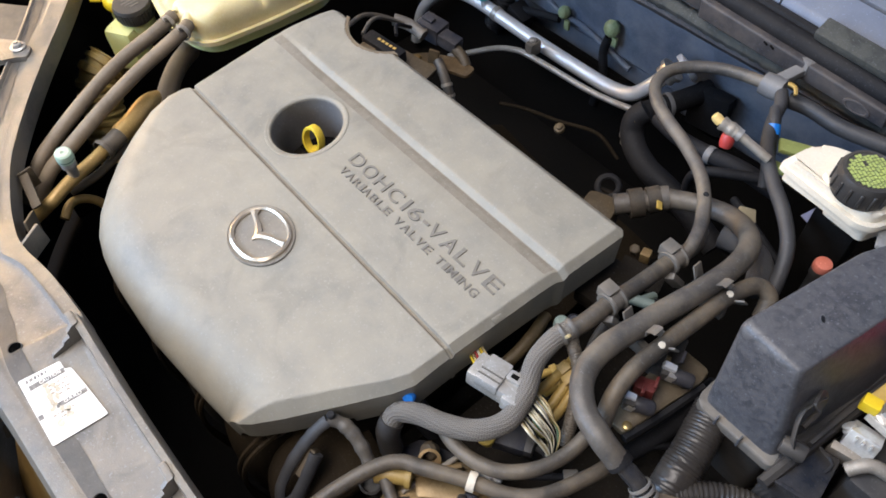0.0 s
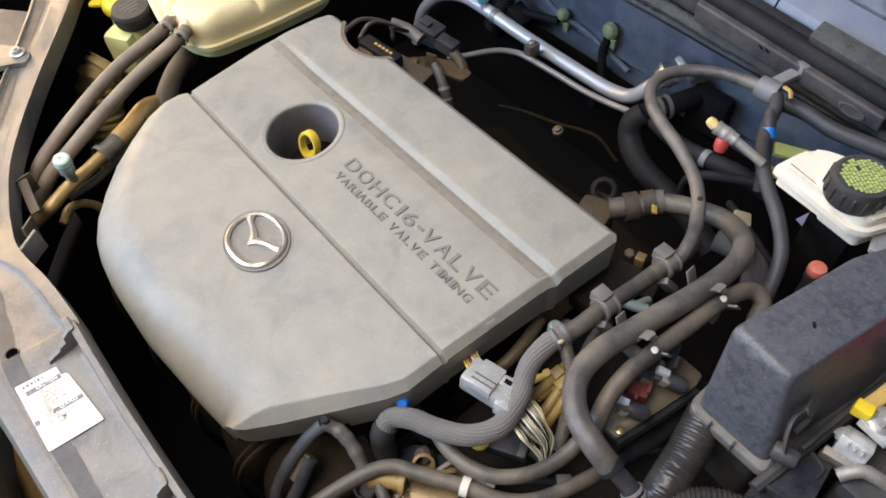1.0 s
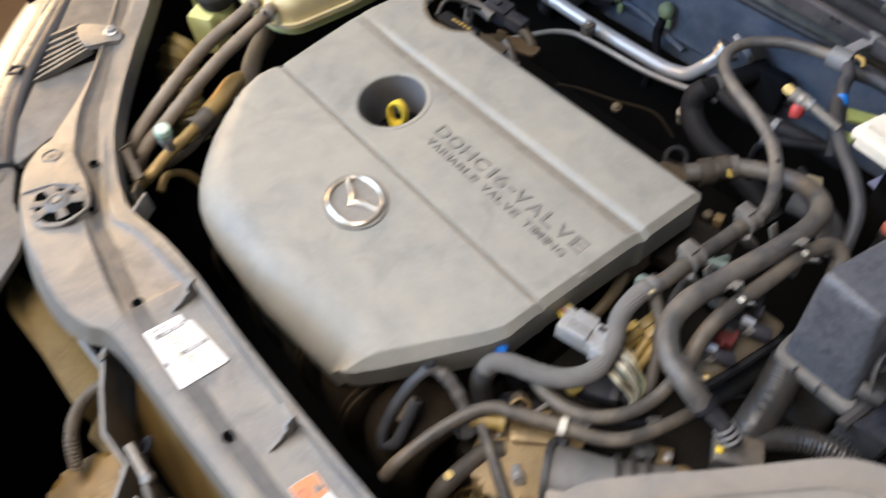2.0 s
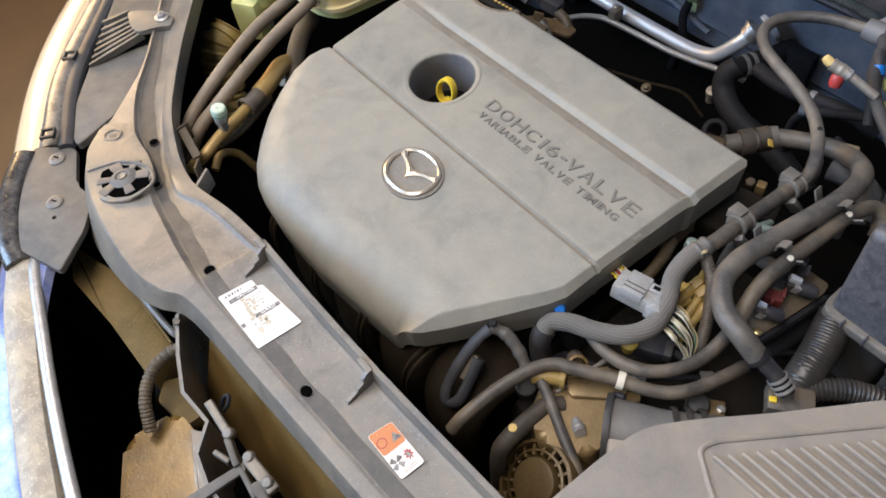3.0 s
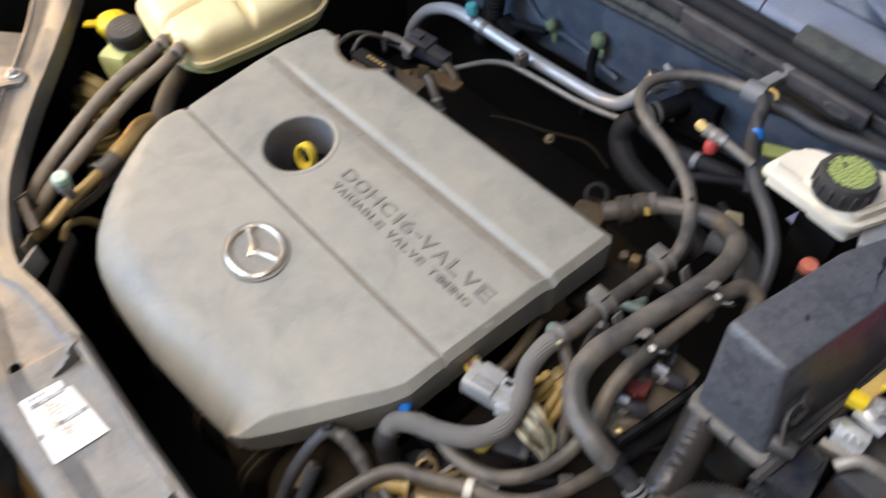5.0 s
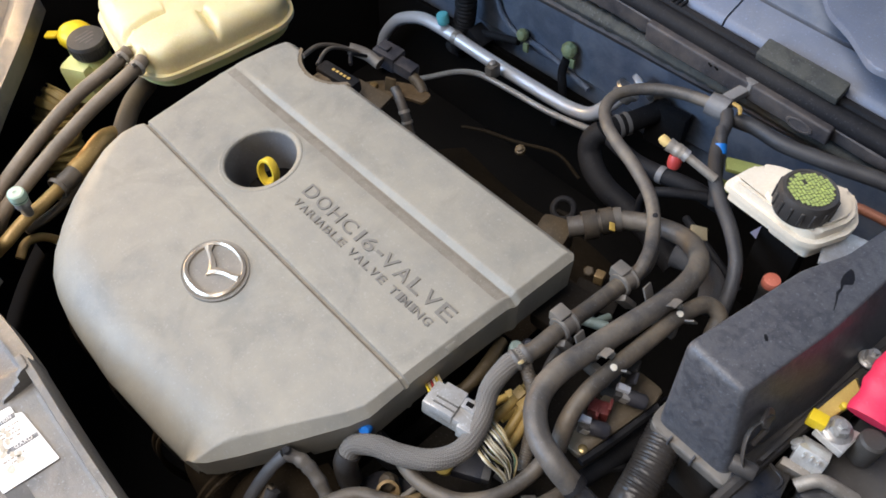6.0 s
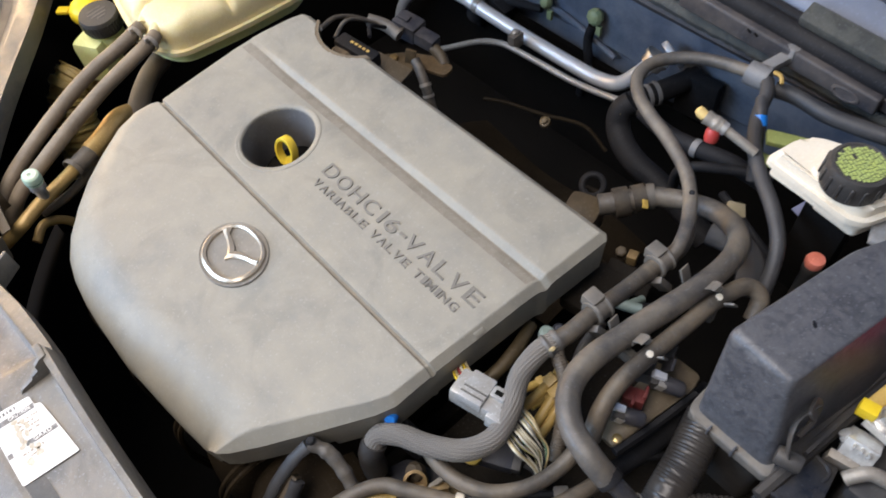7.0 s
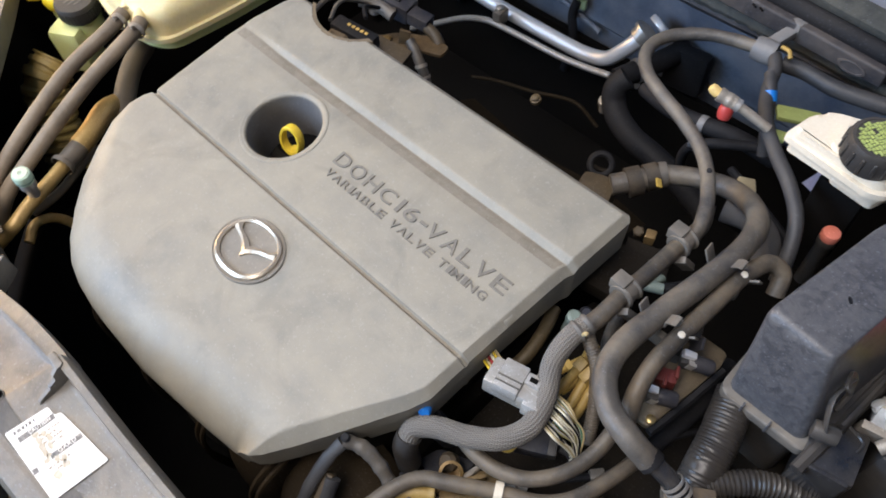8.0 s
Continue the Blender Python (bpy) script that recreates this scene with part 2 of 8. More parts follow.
# ---- shapes ----
def link(name, bm, mat, parent=None, label="", smooth=True):
    bmesh.ops.recalc_face_normals(bm, faces=bm.faces)
    me = bpy.data.meshes.new(name)
    bm.to_mesh(me)
    bm.free()
    for poly in me.polygons:
        poly.use_smooth = smooth
    if smooth:
        me.set_sharp_from_angle(angle=radians(38))
    me.materials.append(mat)
    ob = new(name, me)
    if parent is not None:
        ob.parent = parent
        if parent.type == "EMPTY":
            ob.matrix_parent_inverse = parent.matrix_basis.inverted()
    return tagged(ob, label)


def part(name, bm, mat, parent, label="", smooth=True):
    return link(name, bm, mat, parent, label, smooth)


def thing(name, label, category, at=(0, 0, 0), group="", kind=""):
    ob = new(name)
    ob.empty_display_size = 0.02
    ob.matrix_basis = Matrix.Translation(at)
    return tagged(ob, label, category, group, kind)


def curve_points(pts, n=8):
    """Points along a smooth line through pts (Catmull-Rom)."""
    p = [Vector(q) for q in pts]
    if len(p) < 3:
        return [p[0].lerp(p[-1], i / n) for i in range(n + 1)]
    p = [2 * p[0] - p[1], *p, 2 * p[-1] - p[-2]]
    out = []
    for i in range(1, len(p) - 2):
        a, b, c, d = p[i - 1 : i + 3]
        for k in range(n):
            t = k / n
            out.append(0.5 * (2 * b + (c - a) * t + (2 * a - 5 * b + 4 * c - d) * t * t + (3 * b - a - 3 * c + d) * t**3))
    out.append(p[-2])
    return out


def sweep(bm, pts, r, seg=16, n=8, rf=None, caps=True, step=None, flat=1.0, hollow=0.0, groove=None):
    """A tube of radius r along the smooth line through pts; rf(length) scales the radius; step resamples evenly; groove is ribs round it, their depth and twist."""
    line = curve_points(pts, n)
    if step:
        dense = curve_points(pts, 40)
        line, gone = [dense[0]], 0.0
        for a, b in zip(dense, dense[1:]):
            gone += (b - a).length
            if gone >= step:
                line.append(b)
                gone = 0.0
    uv = bm.loops.layers.uv.verify()
    rings, along, lens = [], 0.0, []
    up = Vector((0, 0, 1))
    last = None
    for i, c in enumerate(line):
        d = (line[min(i + 1, len(line) - 1)] - line[max(i - 1, 0)]).normalized()
        if last is None:
            side = d.cross(up)
            side = d.cross(Vector((1, 0, 0))) if side.length < 0.1 else side
        else:
            side = last - d * last.dot(d)
        side.normalize()
        last, other = side, side.cross(d).normalized()
        if i:
            along += (c - line[i - 1]).length
        k = r * (rf(along) if rf else 1.0)
        rings.append([bm.verts.new(c + k * (math.cos(a) * side + flat * math.sin(a) * other) * (1 + (groove[1] * math.cos(groove[0] * (a + groove[2] * along)) if groove else 0.0))) for a in (2 * math.pi * j / seg for j in range(seg))])
        lens.append(along)
    for i, (a, b) in enumerate(zip(rings, rings[1:])):
        for j in range(seg):
            f = bm.faces.new((a[j], a[(j + 1) % seg], b[(j + 1) % seg], b[j]))
            for lp, (u, v) in zip(f.loops, ((j, i), (j + 1, i), (j + 1, i + 1), (j, i + 1))):
                lp[uv].uv = (u / seg * 2 * math.pi * r, lens[v])
    if caps:
        for ring, back in ((rings[0], True), (rings[-1], False)):
            if hollow:
                mid = sum((v.co for v in ring), Vector()) / seg
                d = (line[1] - line[0] if back else line[-2] - line[-1]).normalized()
                inner = [bm.verts.new(mid + (v.co - mid) * hollow) for v in ring]
                deep = [bm.verts.new(v.co + d * r * 1.2) for v in inner]
                for j in range(seg):
                    k = (j + 1) % seg
                    bm.faces.new((ring[j], ring[k], inner[k], inner[j]))
                    bm.faces.new((inner[j], inner[k], deep[k], deep[j]))
                bm.faces.new(deep)
            else:
                bm.faces.new(ring)
    return bm


def tube(pts, r, **kw):
    return sweep(bmesh.new(), pts, r, **kw)


def worn(amount, pitch, seed=0.0):
    """An uneven radius along a hose."""
    return lambda s: 1 + amount * noise.noise((s / pitch, seed, 0.37))


def ribbed(pitch, depth):
    return lambda s: 1 + depth * (1 if (s / pitch) % 1 < 0.55 else -1)


def block(bm, centre, size, bevel=0.0, turn=(0, 0, 0), segs=2, taper=1.0):
    """A box with rounded edges; taper narrows its top."""
    m = pose(*centre, *turn)
    made = bmesh.ops.create_cube(bm, size=1.0)["verts"]
    for v in made:
        k = taper if v.co.z > 0 else 1.0
        v.co = Vector((v.co.x * size[0] * k, v.co.y * size[1] * k, v.co.z * size[2]))
    if bevel:
        edges = list({e for v in made for e in v.link_edges})
        out = bmesh.ops.bevel(bm, geom=edges, offset=bevel, segments=segs, affect="EDGES", profile=0.6)
        made = list({v for f in out["faces"] for v in f.verts} | {v for v in made if v.is_valid})
    bmesh.ops.transform(bm, matrix=m, verts=made)
    return bm


def slab(bm, outline, z0, z1, bevel=0.0, segs=2, m=None):
    """A plate of the given outline between two heights, its edges rounded."""
    low = [bm.verts.new((x, y, z0)) for x, y in outline]
    high = [bm.verts.new((x, y, z1)) for x, y in outline]
    n = len(outline)
    top = bm.faces.new(high)
    bm.faces.new(low[::-1])
    for i in range(n):
        bm.faces.new((low[i], low[(i + 1) % n], high[(i + 1) % n], high[i]))
    made = low + high
    if bevel:
        out = bmesh.ops.bevel(bm, geom=list(top.edges), offset=bevel, segments=segs, affect="EDGES", profile=0.6)
        made = list({v for f in out["faces"] for v in f.verts} | {v for v in made if v.is_valid})
    if m is not None:
        bmesh.ops.transform(bm, matrix=m, verts=made)
    return bm


def lathe(bm, profile, m, seg=28, scale_y=1.0, caps=True):
    """A round body: profile of (radius, height), placed by m."""
    rings = []
    for r, h in profile:
        rings.append([bm.verts.new(m @ Vector((r * math.cos(a), scale_y * r * math.sin(a), h))) for a in (2 * math.pi * j / seg for j in range(seg))])
    for a, b in zip(rings, rings[1:]):
        for j in range(seg):
            bm.faces.new((a[j], a[(j + 1) % seg], b[(j + 1) % seg], b[j]))
    if caps:
        bm.faces.new(rings[0][::-1])
        bm.faces.new(rings[-1])
    return bm


def upright(at, way=(0, 0, 1)):
    """A pose at a place whose z axis points along way."""
    return Matrix.Translation(at) @ Vector(way).to_track_quat("Z", "Y").to_matrix().to_4x4()


def round_outline(pts, r, n=4):
    """A polygon with its corners rounded by r."""
    out, k = [], len(pts)
    for i in range(k):
        a, b, c = Vector(pts[i - 1]), Vector(pts[i]), Vector(pts[(i + 1) % k])
        q = min(r, (a - b).length * 0.45, (c - b).length * 0.45)
        s, e = b + (a - b).normalized() * q, b + (c - b).normalized() * q
        for j in range(n + 1):
            t = j / n
            p = s * (1 - t) ** 2 + b * 2 * t * (1 - t) + e * t * t
            out.append((p.x, p.y))
    return out


def lettering(text, length, height, depth, bold=0.0):
    """Raised lettering in the built-in font, its lower left corner at the origin, fitted to a length and a height."""
    font = bpy.data.curves.new("lettering", "FONT")
    font.body, font.size, font.extrude, font.space_character, font.offset = text, 0.1, 0.001, 1.12, bold
    ob = bpy.data.objects.new("lettering", font)
    scene.collection.objects.link(ob)
    me = bpy.data.meshes.new_from_object(ob.evaluated_get(bpy.context.evaluated_depsgraph_get()))
    bm = bmesh.new()
    bm.from_mesh(me)
    bpy.data.objects.remove(ob)
    bpy.data.meshes.remove(me)
    lo = [min(v.co[i] for v in bm.verts) for i in range(3)]
    hi = [max(v.co[i] for v in bm.verts) for i in range(3)]
    for v in bm.verts:
        v.co = Vector(((v.co.x - lo[0]) / (hi[0] - lo[0]) * length, (v.co.y - lo[1]) / (hi[1] - lo[1]) * height, (v.co.z - lo[2]) / (hi[2] - lo[2]) * depth))
    return bm


def wide_lettering(text, cells, length, height, depth, bold):
    """Extended lettering: every glyph is stretched to its own cell of the line."""
    total, at, whole = sum(cells), 0.0, bmesh.new()
    for glyph, cell in zip(text, cells):
        if glyph != " ":
            w = length * cell / total
            tall = height * (0.2 if glyph == "-" else 1.0)
            one = lettering(glyph, w * (0.5 if glyph == "1" else 0.80), tall, depth, bold)
            for v in one.verts:
                v.co += Vector((at, height * 0.4 if glyph == "-" else 0.0, 0.0))
            me = bpy.data.meshes.new("glyph")
            one.to_mesh(me)
            one.free()
            whole.from_mesh(me)
            bpy.data.meshes.remove(me)
        at += length * cell / total
    return whole


def bolt(name, at, way, r, h, mat, label, category="bolt", group=""):
    """A hexagonal head with a washer and a rounded end."""
    t = thing(name, label, category, at, group)
    m = upright(at, way)
    part("washer", lathe(bmesh.new(), [(r * 1.45, -0.0004), (r * 1.5, h * 0.15), (r * 1.2, h * 0.3)], m), mat, t)
    part("head", lathe(bmesh.new(), [(r, h * 0.2), (r, h * 0.8), (r * 0.85, h), (r * 0.45, h * 1.02), (r * 0.4, h * 1.3)], m, seg=6), mat, t, smooth=False)
    return t


# ---- the workshop and the car's bay ----
def plate(name, label, corners, thick, mat, category="wall", kind="structure"):
    """A flat quadrilateral with thickness, turned away from its face."""
    a, b, c, d = (Vector(q) for q in corners)
    n = (b - a).cross(d - a).normalized() * thick
    bm = bmesh.new()
    vs = [bm.verts.new(q) for q in (a, b, c, d)] + [bm.verts.new(q - n) for q in (a, b, c, d)]
    for f in ((0, 1, 2, 3), (7, 6, 5, 4), (0, 4, 5, 1), (1, 5, 6, 2), (2, 6, 7, 3), (3, 7, 4, 0)):
        bm.faces.new([vs[i] for i in f])
    return tagged(link(name, bm, mat, None, "", False), label, category, "", kind)


plate("floor", "brown stained workshop floor of bare concrete", [(-6, -6, 0), (6, -6, 0), (6, 6, 0), (-6, 6, 0)], 0.1, M_FLOOR, "floor")
# ceiling and back wall are unseen and serve as blue reflectors
plate("ceiling", "plain unseen ceiling, blue to tint the reflections from above", [(-5, -4.4, 3.4), (-5, 4.4, 3.4), (5, 4.4, 3.4), (5, -4.4, 3.4)], 0.1, M_WALLB, "ceiling")
plate("wall_back", "plain unseen back wall, blue to tint the reflections at the rear", [(-5, 4.4, 0), (5, 4.4, 0), (5, 4.4, 3.4), (-5, 4.4, 3.4)], 0.15, M_WALLB)
plate("wall_left", "plain painted workshop side wall", [(-5, -4.4, 0), (-5, 4.4, 0), (-5, 4.4, 3.4), (-5, -4.4, 3.4)], 0.15, M_WALL)
plate("wall_right", "plain painted workshop wall on the near side", [(5, 4.4, 0), (5, -4.4, 0), (5, -4.4, 3.4), (5, 4.4, 3.4)], 0.15, M_WALL)
plate("wall_front", "plain workshop wall beside the open door", [(5, -4.4, 0), (2.2, -4.4, 0), (2.2, -4.4, 3.4), (5, -4.4, 3.4)], 0.15, M_WALL)
plate("wall_front_side", "plain workshop wall beside the open door", [(-3.4, -4.4, 0), (-5, -4.4, 0), (-5, -4.4, 3.4), (-3.4, -4.4, 3.4)], 0.15, M_WALL)

# unseen near-black sheets added to close the bay and stop light leaking in
plate("bay_floor_block", "near-black sheet added under the engine to stop light", [(-1.15, -0.62, 0.36), (0.75, -0.62, 0.36), (0.75, 0.8, 0.36), (-1.15, 0.8, 0.36)], 0.02, M_DARK, "tray")
plate("bay_side_block_far", "near-black sheet added to close the bay's side", [(-1.06, 0.8, 0.36), (-1.06, -0.2, 0.36), (-1.06, -0.2, 0.9), (-1.06, 0.8, 0.9)], 0.02, M_DARK, "panel")
plate("bay_side_block_near", "near-black sheet added to close the bay's side", [(0.62, -0.3, 0.36), (0.62, 0.8, 0.36), (0.62, 0.8, 0.93), (0.62, -0.3, 0.93)], 0.02, M_DARK, "panel")


def firewall():
    """Blue pressed sheet with two swages, closed at the top by the cowl."""
    t = thing("firewall", "dusty dark blue painted firewall of pressed sheet metal", "firewall", (-0.2, 0.79, 0.36), kind="structure")
    bm = bmesh.new()
    prof = [(0.74, 0.36), (0.765, 0.45), (0.772, 0.52), (0.785, 0.535), (0.786, 0.60), (0.776, 0.612), (0.777, 0.70), (0.772, 0.78), (0.77, 0.93), (0.80, 0.95), (0.82, 0.36)]
    xs = [-1.05 + 0.0418 * i for i in range(41)]
    rows = [[bm.verts.new((x, y + 0.004 * noise.noise((x * 3, z * 4, 1.0)), z)) for y, z in prof] for x in xs]
    for a, b in zip(rows, rows[1:]):
        for i in range(len(prof)):
            k = (i + 1) % len(prof)
            bm.faces.new((a[i], a[k], b[k], b[i]))
    bm.faces.new(rows[0]), bm.faces.new(rows[-1])
    part("panel", bm, M_BLUE, t)
    # sound pad edge: a raised curved line pressed in the sheet
    part("swage", tube([(-0.66, 0.775, 0.74), (-0.645, 0.772, 0.67), (-0.60, 0.772, 0.635), (-0.52, 0.772, 0.63), (-0.40, 0.772, 0.60)], 0.006, seg=8), M_BLUE, t)
    return t


firewall()
# sheet added to hold the deep shade below the pipes
plate("firewall_shade_sheet", "near-black sheet added low on the firewall for its shade", [(-1.05, 0.735, 0.36), (0.62, 0.735, 0.36), (0.62, 0.752, 0.585), (-1.05, 0.752, 0.585)], 0.012, M_DARK, "mat")


M_PAD = material("dusty_foam", (0.032, 0.036, 0.038), 0.9, 0, (0.06, 0.062, 0.056), 0.8, 40, 300, 0.5, (0.12, 0.12, 0.10), 0.4, 0.3, 0, 50, 1.0)


M_GREYD0 = material("dusty_ridge", (0.11, 0.098, 0.085), 0.7, 0, (0.06, 0.055, 0.05), 0.8, 60, 500, 0.3)


def cowl():
    """Dark channel along the scuttle, seal, vented trim and grey panel under the glass."""
    t = thing("cowl_panel", "dusty black plastic cowl panel with a rubber seal", "cowl", (-0.2, 0.6, 0.9), kind="structure")
    bm = bmesh.new()
    prof = [(0.585, 0.931), (0.572, 0.933), (0.563, 0.938), (0.560, 0.944), (0.566, 0.956), (0.570, 0.966), (0.563, 0.973), (0.553, 0.976), (0.550, 0.981), (0.549, 0.996), (0.553, 1.001), (0.560, 1.002), (0.577, 0.998), (0.605, 0.992), (0.605, 0.931)]
    xs = [-1.05 + 0.021 * i for i in range(82)]
    rows = [[bm.verts.new((x, y + 0.0016 * noise.noise((x * 22, z * 60, 2.0)), z + 0.0025 * noise.noise((x * 5, y * 8, z * 8)))) for y, z in prof] for x in xs]
    for a, b in zip(rows, rows[1:]):
        for i in range(len(prof)):
            k = (i + 1) % len(prof)
            bm.faces.new((a[i], a[k], b[k], b[i]))
    bm.faces.new(rows[0]), bm.faces.new(rows[-1])
    part("channel", bm, M_COWL, t)
    # crumbling foam strip lying in the recess above the firewall
    bm = bmesh.new()
    sweep(bm, [(-1.0 + 0.06 * k, 0.5635 + 0.002 * noise.noise((k * 1.3, 0, 0)), 0.958) for k in range(27)], 0.010, seg=10, n=10, flat=0.9, rf=worn(0.28, 0.007, 4.0))
    part("foam_strip", bm, M_PAD, t, "crumbling dark foam strip")
    # raised plate on the channel, with a pressed oval and two slots
    part("raised_plate", block(bmesh.new(), (-0.021, 0.5455, 0.9885), (0.256, 0.012, 0.024), 0.003, (4, 0, 0), 3), M_COWL, t)
    part("pressed_oval", lathe(bmesh.new(), [(0.017, 0), (0.0165, 0.0018), (0.013, 0.0022), (0.012, 0.0010)], upright((0.072, 0.5400, 0.985), (0, -1, 0.08)), 26, 0.5), M_COWL, t)
    for x in (-0.052, -0.043):
        part("slot", block(bmesh.new(), (x, 0.5392, 0.995), (0.006, 0.003, 0.0022), 0.0006, (0, 25, 0)), M_DARK, t)
    part("ridge", tube([(-1.05, 0.553, 1.0015), (-0.3, 0.552, 1.0025), (0.2, 0.552, 1.0025), (0.65, 0.553, 1.0015)], 0.0022, seg=6, rf=worn(0.3, 0.02)), M_GREYD0, t, "dusty moulded ridge")
    part("seal", tube([(-1.05, 0.562, 1.004), (-0.4, 0.560, 1.006), (0.1, 0.560, 1.005), (0.65, 0.562, 1.005)], 0.0125, seg=12), M_SEAL, t, "black rubber bulb seal")
    part("seal_lip", tube([(-1.05, 0.574, 1.014), (-0.4, 0.573, 1.016), (0.1, 0.573, 1.015), (0.65, 0.574, 1.015)], 0.006, seg=8), M_SEAL, t)
    # two lengths of grey panel that meet in a seam
    for x0, x1 in ((-1.05, -0.072), (-0.0695, 0.65)):
        bm = bmesh.new()
        p2 = [(0.579, 1.012), (0.583, 1.024), (0.588, 1.0275), (0.624, 1.04), (0.632, 1.034), (0.632, 1.0), (0.579, 1.0)]
        n = 12
        rr = [[bm.verts.new((x0 + (x1 - x0) * i / n, y, z)) for y, z in p2] for i in range(n + 1)]
        for a, b in zip(rr, rr[1:]):
            for i in range(len(p2)):
                k = (i + 1) % len(p2)
                bm.faces.new((a[i], a[k], b[k], b[i]))
        bm.faces.new(rr[0]), bm.faces.new(rr[-1])
        part("grey_panel", bm, M_COWLG, t, "dusty blue-grey plastic panel")
    # vent mesh beside the seam
    bm = bmesh.new()
    for i in range(26):
        block(bm, (-0.125 - 0.0065 * i, 0.577, 1.022), (0.0035, 0.016, 0.004), 0.0006, segs=1)
    tagged(part("vent_bars", bm, M_SEAL, t), "", "", "", "stuff")
    part("pad", block(bmesh.new(), (0.042, 0.568, 1.0275), (0.104, 0.026, 0.013), 0.003, (18, 0, 0)), M_PAD, t, "dusty dark foam pad")
    part("back_panel", block(bmesh.new(), (-0.2, 0.772, 1.040), (1.7, 0.27, 0.012), 0.003, (4, 0, 0)), M_BLUE, t)
    # the cowl's upper edge falls towards the wing
    for ob in t.children:
        for v in ob.data.vertices:
            v.co.z -= 0.07 * v.co.x * min(1.0, max(0.0, (v.co.z - 0.941) / 0.05))
    t.location += Vector((0, -0.010, -0.011))
    return t


cowl()


def wiper():
    """Wiper arm that lies on the scuttle."""
    t = thing("wiper_arm", "grey dusty wiper arm lying on the cowl", "wiper", (0.1, 0.68, 1.06))
    part("arm", slab(bmesh.new(), round_outline([(-0.02, 0.665), (0.03, 0.608), (0.065, 0.588), (0.108, 0.552), (0.20, 0.56), (0.24, 0.60), (0.10, 0.70)], 0.012, 4), 1.052, 1.060, 0.003, 2), M_COWLG, t)
    part("blade", tube([(-0.30, 0.70, 1.045), (-0.1, 0.685, 1.048), (0.06, 0.66, 1.052), (0.15, 0.645, 1.05)], 0.006, seg=8), M_SEAL, t)
    part("pivot", lathe(bmesh.new(), [(0.014, 0), (0.014, 0.012), (0.009, 0.018)], upright((0.25, 0.64, 1.052))), M_BLACK, t)
    return t


wiper()


# ---- radiator support across the nose ----
M_STRIP = material("strip_plastic", (0.042, 0.041, 0.04), 0.5, 0, (0.075, 0.07, 0.063), 0.7, 30, 600, 0.2, DUST, 0.2, 0.5, 0, 40, 0.6)


